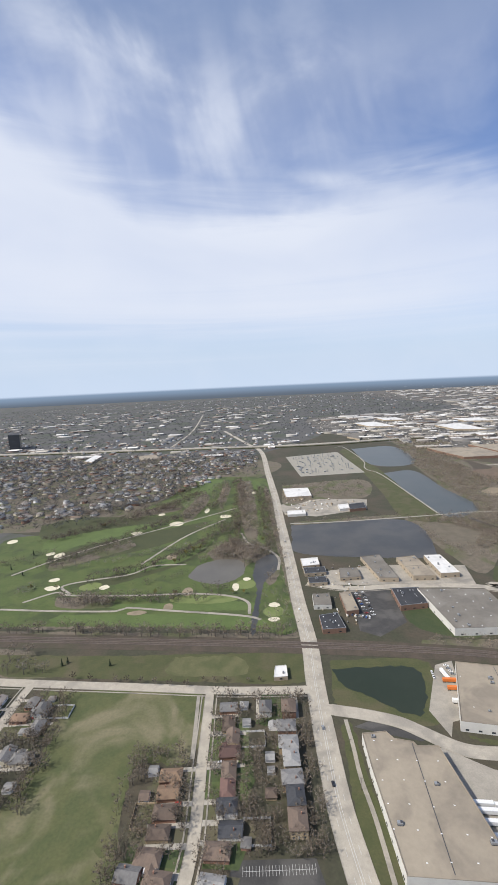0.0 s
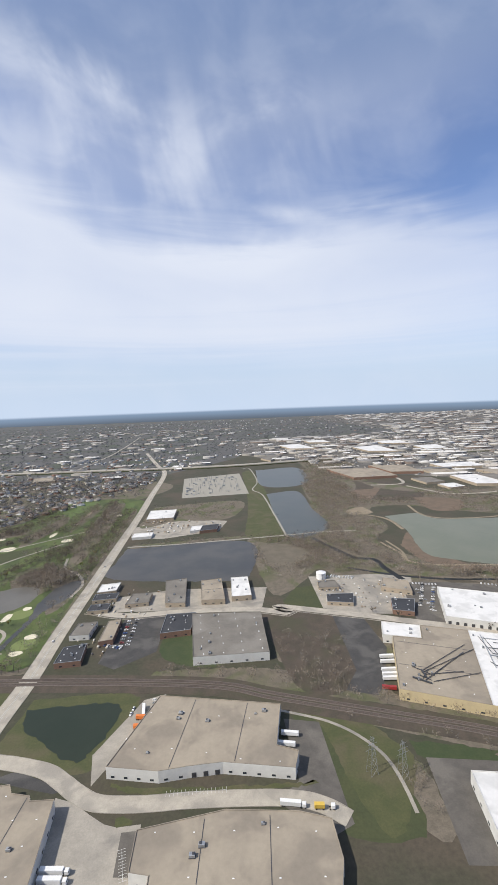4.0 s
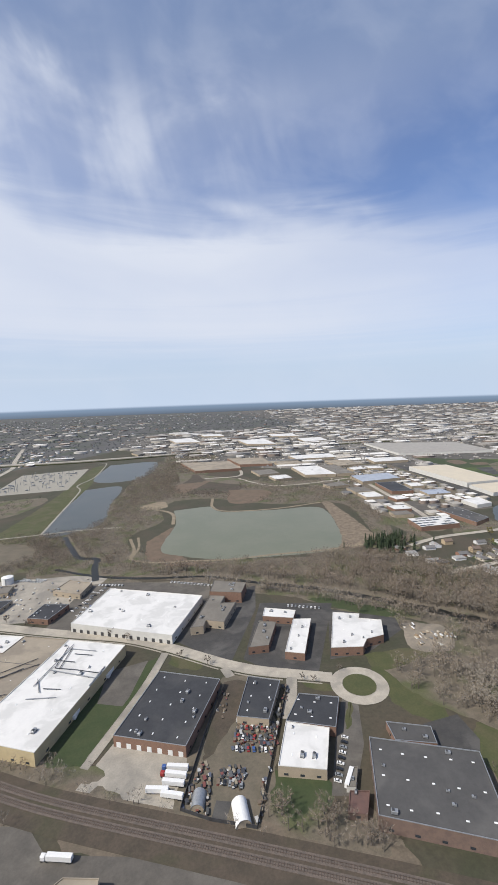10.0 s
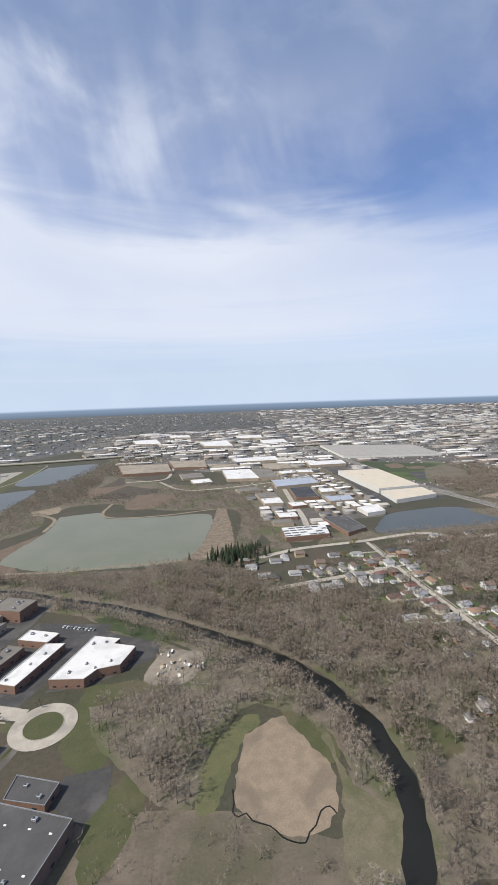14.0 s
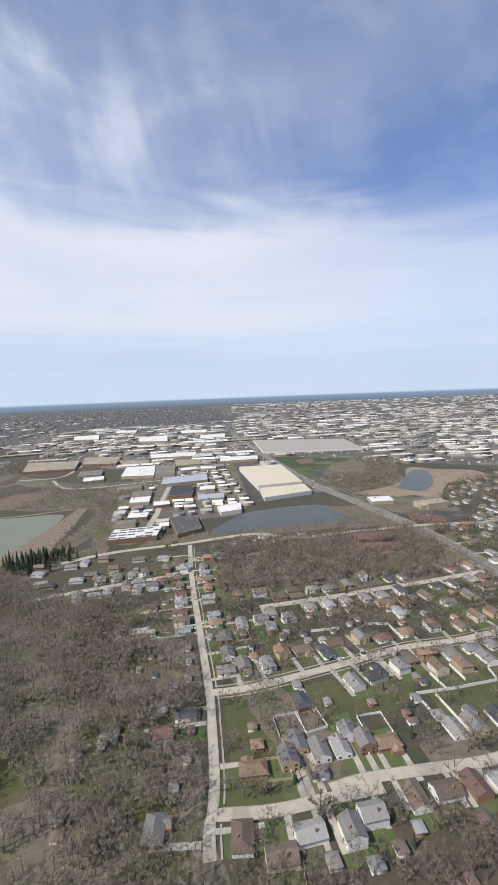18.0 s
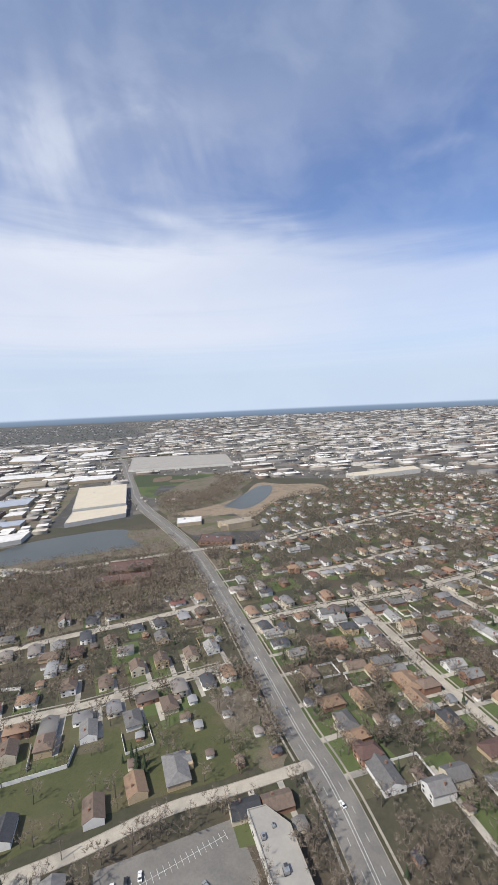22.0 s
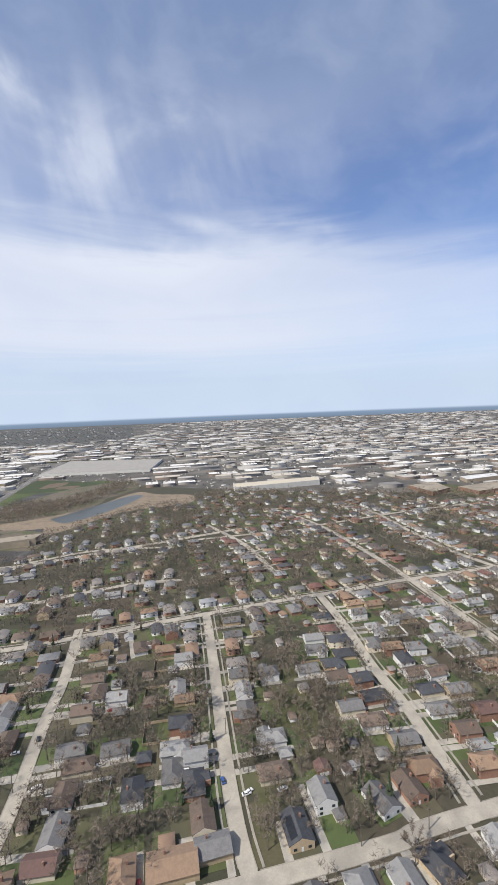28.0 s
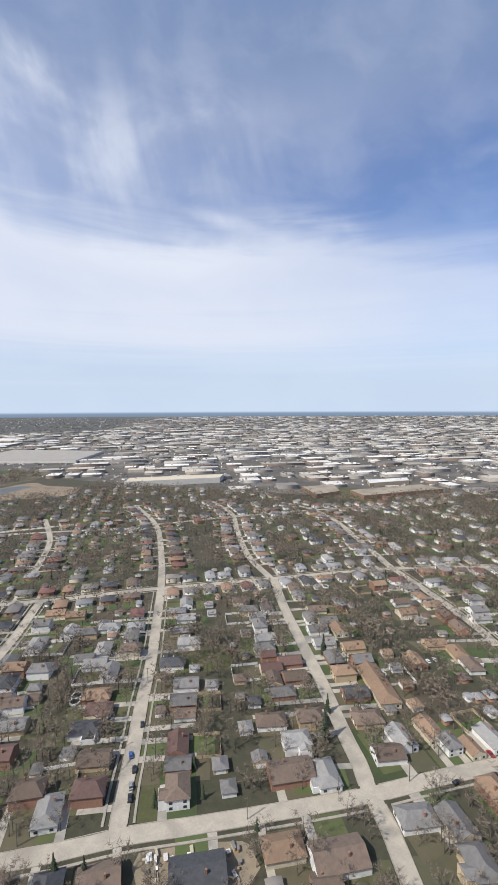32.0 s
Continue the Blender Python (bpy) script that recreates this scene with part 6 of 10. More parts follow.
strip("cart_path", [(-395.9, 626.1), (-338.8, 697.8), (-263.7, 770.7), (-160.9, 857.4), (-59.7, 944.8)], 4, CONCRETE, 0.26, "pale golf cart path")
strip("cart_path", [(-199.4, 651.5), (-147, 773.4), (-79.5, 866.1)], 4, CONCRETE, 0.26, "pale golf cart path")
road([(1438.2, 141.7), (1447.1, 213), (1447.7, 258.9), (1449.5, 300.1), (1452.1, 358.8), (1455, 449.4), (1457.6, 567.1), (1452.9, 670.2), (1438.7, 785.8), (1418.9, 923.2), (1409.4, 1072), (1412.5, 1268.7), (1416.7, 1633.5), (1432, 2148.6), (1491.4, 3126.2)], 18, ASPHALT, arterial=True, walk_side=3)
road([(1096.2, 207.1), (1097.5, 222.4), (1102.5, 244.3), (1106.1, 294), (1107.4, 320.5), (1107, 406.8), (1106.8, 521.9), (1110.8, 640.6)], 5.5, CONCRETE_ROAD, walk_side=1)
road([(1108.4, 321.3), (1140.2, 319.9), (1211.2, 328.6), (1247.5, 334.4), (1278, 337.4), (1323.1, 335.8), (1374.4, 339.7), (1429.9, 341.8)], 6.8, CONCRETE_ROAD, walk_side=3)
road([(1169.5, 434.9), (1209, 435.6), (1245.7, 436.3), (1302.3, 440.8), (1363.8, 443.3), (1440.2, 450)], 8, CONCRETE_ROAD)
road([(930.4, 513.8), (998.8, 526.1), (1073.7, 536.2), (1110.6, 544.2)], 8, CONCRETE_ROAD)
road([(938.6, 619.5), (1007, 641.2), (1102.8, 648), (1208.9, 660.6), (1265.1, 625.5), (1346, 626), (1450.5, 624.3), (1486.7, 622), (1566.2, 608.5), (1621.2, 614.8), (1698.7, 631.2), (1883.4, 669.1)], 9, CONCRETE_ROAD)
road([(1164.5, 229.4), (1185.7, 230.9), (1224.3, 228.5), (1257.5, 225.9), (1288.6, 227.9), (1322.9, 230.2), (1363.5, 236.1), (1394.5, 234.9), (1436.4, 234.1), (1444, 234.8)], 7, CONCRETE_ROAD)
road([(1099.8, 229.3), (1130.3, 224.6), (1164.1, 224.5), (1192.6, 224)], 7, CONCRETE_ROAD, walk_side=0)
road([(1464.8, 398.4), (1522.3, 400.4), (1576.3, 396.5), (1634.1, 392.4), (1685, 395.7), (1859.5, 404.1), (1913.3, 404), (1986.2, 407.5), (2054.4, 405.5), (2160.1, 404.8), (2241.7, 401.1), (2296.1, 391.3), (2358.1, 379.7)], 6.5, CONCRETE_ROAD, walk_side=3)
road([(1576.3, 396.5), (1569.9, 336.6), (1563.3, 286.8), (1560.5, 246.5), (1558.4, 215.8), (1558.1, 193.9), (1557.7, 173.5), (1556.4, 155.1)], 6.8, CONCRETE_ROAD, walk_side=3)
road([(1673.3, 409.7), (1672.5, 338.4), (1668, 298), (1665.8, 262.5), (1664.4, 235), (1661.2, 211.4)], 7, CONCRETE_ROAD, walk_side=0)
road([(1784.8, 404.2), (1778.5, 333.2), (1773.8, 286.3), (1769.8, 246.7), (1766.8, 213.3), (1765.6, 187.6), (1766.2, 171)], 7, CONCRETE_ROAD, walk_side=3)
road([(1897.9, 401.1), (1893.6, 339.1), (1885.6, 282.4), (1883.5, 245.2), (1879.2, 212.3), (1875.7, 186.6), (1872.7, 168.8)], 6.8, CONCRETE_ROAD, walk_side=3)
road([(2003.4, 404.1), (1998.7, 343.9), (1994, 288.8), (1988.1, 244.2), (1984.6, 211.2), (1981.7, 188.9), (1979.9, 169.4)], 7, CONCRETE_ROAD, walk_side=3)
road([(2114, 402.3), (2105.4, 338.5), (2100.6, 277.6), (2097.2, 233.9), (2093.1, 201.4), (2091.5, 179), (2088.9, 163.1), (2088, 145.3), (2084.8, 125.1), (2083.1, 112.9)], 7.5, CONCRETE_ROAD, walk_side=0)
road([(2245.7, 396.8), (2245.3, 339.6), (2242.7, 285.6), (2236.6, 249)], 7, CONCRETE_ROAD, walk_side=2)
road([(1544.9, 174.2), (1557.5, 173.1), (1582.3, 172.6), (1642.9, 174.6), (1812.8, 168), (1837.7, 169), (1864.1, 169.4), (1957.7, 166.6), (1981.8, 167.1), (2007.5, 165.3), (2047.9, 163), (2086.6, 161.4), (2118.2, 162), (2155.8, 162.1), (2195.5, 162.3)], 7.6, CONCRETE_ROAD, walk_side=1)
road([(2112.1, 405.8), (2104.8, 475.8), (2112.6, 581), (2122.9, 678.5), (2104.9, 779.6)], 6.5, CONCRETE_ROAD)
road([(2003.4, 404.1), (2006.2, 490.1), (2002, 638.3), (1968.7, 780.1)], 6.5, CONCRETE_ROAD)
road([(1874.8, 478.4), (1867.3, 588.3), (1834.7, 712.9)], 6.5, CONCRETE_ROAD)
road([(2245.2, 403.6), (2256.9, 493.2), (2268.3, 605.9), (2258.9, 677.1), (2228.2, 738.9)], 7.5, CONCRETE_ROAD)
road([(1997.1, 639.5), (2137.7, 659.7), (2245.4, 668), (2413.7, 669.1)], 6.5, CONCRETE_ROAD)
road([(1794.3, 636.7), (1903.9, 632.2), (1993, 625.1)], 6.5, CONCRETE_ROAD)
road([(1588, 617.2), (1652.5, 636.6), (1705.3, 631.8), (1772.9, 613.6)], 6.5, CONCRETE_ROAD)
road([(1633.5, 485.3), (1712.5, 497.2), (1772.8, 490.2)], 6.5, CONCRETE_ROAD)
road([(1560.4, 484.8), (1632.4, 482.2)], 6.5, CONCRETE_ROAD)
road([(1111.6, 1275.5), (1070.9, 940.9), (1059.2, 819.6), (1047, 744)], 10, CONCRETE_ROAD)
road([(679.4, 1294.6), (784.3, 1306.3), (807.2, 1469.9), (826.2, 1684.8)], 9, CONCRETE_ROAD)
road([(775.1, 1260.5), (834.9, 1135.5), (924.7, 1120.6), (1071, 1155)], 8, CONCRETE_ROAD)
railway([(-458.1, 471), (-309.3, 453.1), (-174.3, 441.9), (-47.2, 431.4), (37.6, 424.2), (129.5, 413.9), (225.7, 398.3), (273.4, 378.8), (363.4, 346.2), (441.5, 316.8), (512.1, 279.8), (617.1, 233.4), (687.4, 202.2), (734.1, 180.5)])
warehouse([(68.2, 298.9), (86.9, 300.4), (91.1, 293.4), (104.3, 290.2), (105.8, 286.5), (121.3, 285.9), (126.1, 243.3), (131, 197), (69.7, 201.9), (69.3, 221), (67.8, 270.5)], 9, ROOF_TAN, WALL_WHITE, "tan flat-roofed warehouse with a white long wall", docks=6, dots=5)
warehouse([(175.3, 379.8), (277.1, 358.1), (268.8, 315.4), (283.9, 308.7), (279.1, 294.3), (229.5, 304.1), (205.1, 303), (185.1, 300.9), (147.8, 308.3)], 9, ROOF_TAN, WALL_WHITE, "tan flat-roofed warehouse with a stepped office front", docks=5, dots=5)
warehouse([(178.4, 260.5), (230.6, 268.4), (275.5, 263.2), (294.7, 256.6), (295.2, 233), (279.6, 185.1), (188.9, 192.4), (189.6, 234.4), (178.4, 237)], 9, ROOF_TAN, WALL_WHITE, "large tan flat-roofed warehouse behind a lorry court", dots=5)
warehouse([(192.6, 525.8), (275, 519.2), (276.4, 434.2), (199.6, 434)], 9, ROOF_GREY, WALL_WHITE, "grey flat-roofed factory with rows of skylights", dots=6)
warehouse([(240.9, 632.7), (265.5, 632.8), (267.2, 570.7), (241.1, 569.9)], 7, ROOF_WHITE, WALL_TAN, "white flat-roofed workshop")
warehouse([(198, 627.8), (227.1, 632.9), (232.3, 563.5), (201.6, 564.9)], 7, ROOF_TAN, WALL_TAN, "tan flat-roofed workshop")
warehouse([(146.1, 638.1), (176.5, 643.1), (181, 562.6), (155.1, 564.9)], 6, ROOF_GREY, WALL_TAN, "grey flat-roofed workshop with roof units")
warehouse([(53.8, 639.8), (80.7, 644), (80.3, 616.7), (54.6, 612.8)], 5, ROOF_WHITE, WALL_TAN, "small white-roofed shop beside the arterial road")
warehouse([(54.8, 606.8), (86.6, 608.1), (86.4, 590.9), (55.3, 587.8)], 5, ROOF_DARK, WALL_TAN, "small dark-roofed shop beside the arterial road")
warehouse([(57.8, 575), (83.4, 576.6), (83, 559.3), (58.2, 557.8)], 5, ROOF_DARK, WALL_TAN, "small dark-roofed shop with a tan wall")
warehouse([(106.4, 602.6), (132.7, 602.4), (132.3, 572.8), (102.7, 569.8)], 5, ROOF_GREY, WALL_TAN, "grey flat-roofed workshop")
warehouse([(58.1, 525.7), (80.1, 527.2), (78.7, 497.3), (56.7, 497.4)], 6, ROOF_GREY, WALL_WHITE, "pale grey metal-roofed shed")
warehouse([(93.1, 526.3), (107.6, 529.9), (108.6, 483.6), (93.3, 480.7)], 6, ROOF_TAN, WALL_BRICK, "narrow tan flat-roofed workshop")
warehouse([(59.6, 473.9), (82.2, 478.8), (85.8, 446.7), (59.9, 444.8)], 6, ROOF_DARK, WALL_BRICK, "dark-roofed garage with white skylights", dots=3)
warehouse([(161.3, 531.8), (197.1, 532.4), (193.2, 492.2), (159.3, 487.7)], 7, ROOF_DARK, WALL_BRICK, "dark-roofed brick factory", dots=3)
warehouse([(51.7, 1080), (115.5, 1081.4), (116, 1003.6), (55, 997.4)], 6, ROOF_WHITE, WALL_TAN, "pale concrete waterworks tanks")
warehouse([(49.4, 892.6), (88.3, 895.7), (87.6, 867.8), (49.9, 864.8)], 5, ROOF_WHITE, WALL_WHITE, "low white waterworks building")
warehouse([(163.2, 923.9), (186.6, 929.6), (184.4, 895.3), (161.8, 890.1)], 5, ROOF_WHITE, WALL_WHITE, "low white waterworks building")
warehouse([(186.3, 921.7), (221.6, 930.1), (217.1, 891.8), (182.1, 884.1)], 6, ROOF_DARK, WALL_BRICK, "dark-roofed waterworks hall")
warehouse([(363, 607.4), (388.2, 605.4), (388.3, 583.7), (360.3, 584.5)], 5, ROOF_GREY, WALL_TAN, "grey-roofed works office")
warehouse([(365.6, 563.7), (401, 561.7), (393.1, 535.2), (361.6, 542.8)], 5, ROOF_DARK, WALL_TAN, "dark-roofed works office with a pale wall", docks=3)
warehouse([(455.2, 602.2), (485.1, 586.3), (477.5, 554.5), (442.5, 573.2)], 6, ROOF_TAN, WALL_TAN, "tan flat-roofed works hall")
warehouse([(442.4, 539.3), (470.1, 532.2), (456.1, 500.5), (433.1, 509.1)], 6, ROOF_DARK, WALL_BRICK, "dark-roofed brick works hall", dots=3)
warehouse([(511.6, 556.4), (618.4, 509.8), (584.5, 432.7), (483.4, 480.1)], 9, ROOF_WHITE, WALL_WHITE, "large white flat-roofed factory", docks=2, dots=4)
warehouse([(634.9, 540.7), (671.4, 524.2), (661.6, 499.5), (626.8, 511.6)], 12, ROOF_GREY, WALL_BRICK, "tall red brick office block with a grey roof")
warehouse([(627, 509.8), (643.2, 504.1), (636.8, 488.3), (653.4, 486.9), (635.6, 447.5), (618.3, 455.4), (614.9, 444.5), (602.1, 444.3)], 8, ROOF_GREY, WALL_TAN, "grey L-shaped factory wing")
warehouse([(681.5, 468), (712, 455), (705.2, 440.3), (675.8, 451.4)], 7, ROOF_WHITE, WALL_BRICK, "white-roofed brick workshop link")
warehouse([(669.9, 443.2), (686.4, 436.7), (670.4, 399), (651.9, 399.6)], 7, ROOF_GREY, WALL_BRICK, "grey-roofed brick workshop wing")
warehouse([(704.2, 438.2), (722.1, 434.9), (698.1, 379.1), (682.1, 385.7)], 7, ROOF_WHITE, WALL_BRICK, "white-roofed brick workshop wing", dots=2)
warehouse([(747, 440.2), (771.7, 430.2), (767.3, 422.7), (787.3, 414.1), (776.8, 389), (759, 386.3), (750.6, 375.6), (722.6, 380.6)], 8, ROOF_WHITE, WALL_BRICK, "white-roofed brick factory with a notched corner", dots=3)
warehouse([(444.8, 462.6), (489, 446.5), (445.4, 335.9), (380.6, 363.5), (407, 445.3), (434.9, 437.4)], 10, ROOF_TAN, WALL_YELLOW, "tan-roofed factory half with a yellow wall", docks=4, dots=5)
warehouse([(489, 446.5), (542.7, 424.5), (498.2, 311.5), (445.4, 335.8)], 10.05, ROOF_WHITE, WALL_YELLOW, "white-roofed factory half with a yellow wall", dots=5)
warehouse([(407.1, 477.9), (445.2, 464.5), (435.3, 439.2), (399.2, 451.3)], 9, ROOF_WHITE, WALL_WHITE, "small white-roofed factory annex")
warehouse([(394.1, 280.2), (468.3, 267.5), (466.3, 257.8), (475.3, 255.7), (474.9, 251.8), (488.3, 249.2), (476.1, 210.9), (382.2, 221.7)], 9, ROOF_WHITE, WALL_WHITE, "big white flat-roofed factory with roof units")
warehouse([(533.4, 233.5), (550.4, 229.7), (550.2, 222.7), (595.8, 213), (591.2, 192.9), (525.8, 207), (528.4, 230)], 7, ROOF_TAN, WALL_TAN, "tan flat-roofed factory with roof units")
warehouse([(574, 381.8), (622.1, 360.2), (593.1, 298.3), (545.5, 318)], 8, ROOF_DARK, WALL_BRICK, "black flat-roofed brick warehouse with loading doors", docks=2, dots=5)
warehouse([(644.9, 361.7), (668.7, 350.6), (650.9, 311.8), (629.2, 319.8)], 6, ROOF_DARK, WALL_TAN, "black flat-roofed workshop", dots=3)
warehouse([(678.5, 331.7), (706.1, 321.1), (693, 293.8), (661.7, 306.7)], 7, ROOF_DARK, WALL_BRICK, "black flat-roofed workshop half", dots=3)
warehouse([(661.4, 306.2), (688.5, 294.2), (675.4, 263.3), (647.5, 272.3)], 7.05, ROOF_WHITE, WALL_TAN, "white flat-roofed workshop half", dots=2)
warehouse([(709.7, 279.1), (770, 254), (749.3, 201.5), (691.1, 229.2)], 9, ROOF_DARKGREY, WALL_RUST, "large dark grey flat-roofed warehouse", dots=5)
warehouse([(728.9, 293.7), (756, 283), (751.6, 269), (727.1, 277.4)], 5, ROOF_DARKGREY, WALL_BRICK, "low dark grey office annex")
warehouse([(1280.1, 1203.4), (1397.1, 1196.1), (1382.7, 951.9), (1279, 944.1)], 12, ROOF_CREAM, WALL_WHITE, "cream flat-roofed distribution warehouse", docks=3)
warehouse([(1279.9, 938.4), (1384.1, 945.1), (1377.8, 875.2), (1270.6, 848.6)], 8, ROOF_CREAM, WALL_WHITE, "cream flat-roofed distribution warehouse front")
warehouse([(995.9, 723.7), (1071.7, 722.8), (1063.4, 675), (991.6, 673.8)], 8, ROOF_WHITE, WALL_BRICK, "white-roofed office with dark solar panels", panels=True)
warehouse([(1083, 768.1), (1128.9, 772.5), (1133.4, 692.8), (1094.6, 674.7)], 7, ROOF_DARKGREY, WALL_BRICK, "dark grey flat-roofed factory", dots=5)
warehouse([(1004, 951.3), (1046.2, 953.3), (1044.3, 902.3), (1004.4, 905.7)], 6, ROOF_WHITE, WALL_TAN, "white-roofed workshop")
warehouse([(1003.4, 1013.8), (1048.2, 1010.5), (1046.3, 958.7), (1003.9, 962.1)], 6, ROOF_GREY, WALL_TAN, "grey-roofed workshop")
warehouse([(1010.2, 824.8), (1046.7, 821.4), (1044.4, 791), (1010.3, 794)], 6, ROOF_WHITE, WALL_BRICK, "white-roofed workshop with a red wall")
warehouse([(992.7, 784.8), (1027.1, 781.5), (1026.6, 753.7), (990.5, 757.8)], 6, ROOF_GREY, WALL_TAN, "grey-roofed workshop")
warehouse([(961.4, 1357.5), (1046.8, 1355.4), (1047.1, 1189.2), (959.6, 1205.5)], 8, ROOF_WHITE, WALL_TAN, "wide white-roofed factory")
warehouse([(1048.5, 1354.7), (1107.4, 1352.8), (1100.3, 1186.2), (1048.6, 1188.7)], 8, ROOF_GREY, WALL_TAN, "grey-roofed factory wing")
warehouse([(1070.8, 1147), (1183.9, 1154), (1179.3, 1075.5), (1066.3, 1059.4)], 8, ROOF_BLUE, WALL_TAN, "long blue-grey roofed factory")
warehouse([(1092.1, 1041.5), (1143.1, 1036.7), (1132.1, 930.7), (1081.7, 936.9)], 7, ROOF_DARK, WALL_BRICK, "dark-roofed workshop")
warehouse([(1156, 1012.1), (1188.7, 1007), (1184.8, 970.3), (1150, 970.4)], 7, ROOF_WHITE, WALL_TAN, "white-roofed workshop")
warehouse([(1143.8, 926.8), (1198.9, 924.5), (1194.2, 883.4), (1139.7, 881.4)], 7, ROOF_BLUE, WALL_TAN, "blue-grey roofed workshop")
warehouse([(1172.2, 819.8), (1219.5, 831.4), (1212.3, 781.7), (1173.6, 774)], 7, ROOF_WHITE, WALL_WHITE, "white-roofed office beside the pond")
warehouse([(1022.7, 1617.1), (1189.6, 1620.7), (1178.1, 1516), (1027.9, 1525.8)], 8, ROOF_WHITE, WALL_TAN, "long white-roofed factory")
warehouse([(616.6, 1595.3), (789.2, 1574.8), (805.8, 1398.9), (658.3, 1395.3)], 8, ROOF_TAN, WALL_BRICK, "wide brown-roofed factory")
warehouse([(1255.2, 1439), (1378.2, 1425.5), (1364.7, 1351.3), (1244.3, 1353.7)], 8, ROOF_WHITE, WALL_TAN, "long white-roofed factory")
warehouse([(829.2, 1349.8), (894.4, 1354.4), (901.5, 1273.9), (838.1, 1262.4)], 6, ROOF_GREY, WALL_TAN, "grey-roofed workshop")
warehouse([(859.5, 1237.2), (911.8, 1243.2), (917.5, 1190.8), (866.8, 1178.1)], 6, ROOF_WHITE, WALL_TAN, "white-roofed workshop")
warehouse([(1529.7, 736.5), (1583.6, 735.6), (1570.8, 697.2), (1516.7, 696.3)], 8, ROOF_TAN, WALL_TAN, "tan shopping centre block")
warehouse([(1481.5, 679.9), (1522.4, 645.1), (1513.8, 622.5), (1468.6, 644.7)], 5, ROOF_RED, WALL_BRICK, "red-roofed shop row")
warehouse([(1463, 794.9), (1505.6, 786.7), (1497.9, 753), (1455.8, 757.2)], 6, ROOF_WHITE, WALL_TAN, "white-roofed shop")
warehouse([(1947.4, 1017.9), (2168.5, 1022.8), (2151.1, 973.1), (1939.4, 963.9)], 12, ROOF_CREAM, WALL_WHITE, "long cream-roofed hangar hall", docks=3)
warehouse([(2302.3, 838.4), (2375.6, 847.1), (2357.3, 774.1), (2299.9, 754.3)], 8, ROOF_TAN, WALL_BRICK, "flat brown-roofed factory")
warehouse([(2381.8, 779.9), (2555.2, 801.4), (2567.6, 745.2), (2382.2, 722.7)], 8, ROOF_TAN, WALL_BRICK, "wide brown-roofed factory")
warehouse([(2473.6, 882), (2577.9, 888.1), (2561.3, 851.7), (2457.9, 840.5)], 8, ROOF_WHITE, WALL_TAN, "white-roofed factory")
warehouse([(1342.2, 608.8), (1398.2, 601), (1396.3, 571.4), (1341.5, 572.9)], 6, ROOF_RED, WALL_BRICK, "long maroon-roofed apartment block", rows=2)
warehouse([(1328.3, 565.5), (1390.6, 555.1), (1387.3, 534.7), (1325.9, 545.6)], 6, ROOF_RED, WALL_BRICK, "long maroon-roofed apartment block", rows=2)
warehouse([(1400, 215.8), (1409.2, 214.9), (1416.7, 201.8), (1414.8, 170.4), (1404.8, 166.9), (1398.9, 174.4), (1399.8, 198.6)], 6, ROOF_PALE, WALL_WHITE, "grey metal-roofed shop building")
warehouse([(1519.3, 724.1), (1565, 729.4), (1578.6, 700.3), (1529.7, 694.8)], 10, ROOF_TAN, WALL_TAN, "tan flat-roofed shopping block")
warehouse([(-497.3, 1709.9), (-430.7, 1720.5), (-387.5, 1631.5), (-459.1, 1611.7)], 6, ROOF_TAN, WALL_TAN, "flat-roofed shop beside the highway")
warehouse([(-1252, 2097), (-1197, 2100), (-1240, 2190), (-1295, 2187)], 76, ROOF_DARK, WALL_DARK, "dark glass office tower beside the highway")
warehouse([(-683, 1624), (-642, 1592), (-655, 1742), (-697, 1766)], 8, ROOF_WHITE, WALL_TAN, "white-roofed shop beside the highway")
woods([(750.7, 465.5), (810.5, 429.9), (846.8, 393), (883.2, 376.1), (914.4, 353), (937.6, 322.8), (944.6, 277.9), (944.5, 250.5), (933.2, 261.4), (922.9, 282.5), (912.2, 300.8), (898.9, 318.4), (876.6, 329.5), (845.5, 298.8), (829.4, 254.7), (803.2, 275.5), (794.5, 290.2), (805, 312.6), (801.3, 349.1), (813.3, 371.5), (798.9, 422.5)], 150, "bare grey deciduous woodland")
woods([(755.1, 553.9), (867, 589.9), (924.8, 546.3), (989.2, 504.2), (1046.8, 445.3), (1079.7, 400), (960.9, 255.6), (961.2, 301.9), (947, 357.7), (896.2, 415.4), (828.2, 477.7), (755.4, 530.2)], 150, "bare grey deciduous woodland along the river")
woods([(848, 449.3), (788.5, 610.7), (884.3, 585.6), (962.3, 503), (1006.1, 466.1), (1072.2, 426.8), (1096.1, 381.4), (1103.2, 332.4), (1087.1, 304.5), (1096.7, 258.2), (1095.1, 225.3), (1093.4, 185.9), (948.7, 214.9), (960.8, 237.6), (965.4, 266.2), (958.2, 306.1), (938.9, 355.9), (899.4, 409.8)], 105, "bare grey deciduous woodland along the river")
woods([(1124.4, 540.6), (1156.7, 615.3), (1254.8, 625.4), (1362.6, 621.6), (1508.7, 607.7), (1383.2, 455.4), (1262.8, 470.7), (1168.3, 472.3), (1129.9, 474.8)], 150, "bare grey woodland behind the houses")
woods([(1135.5, 607.9), (1263.9, 614.2), (1428.7, 614.5), (1458.2, 561.4), (1453.5, 461), (1369, 457), (1263.4, 446.8), (1178.2, 452.3), (1136.3, 504.9)], 90, "bare grey woodland between the houses")
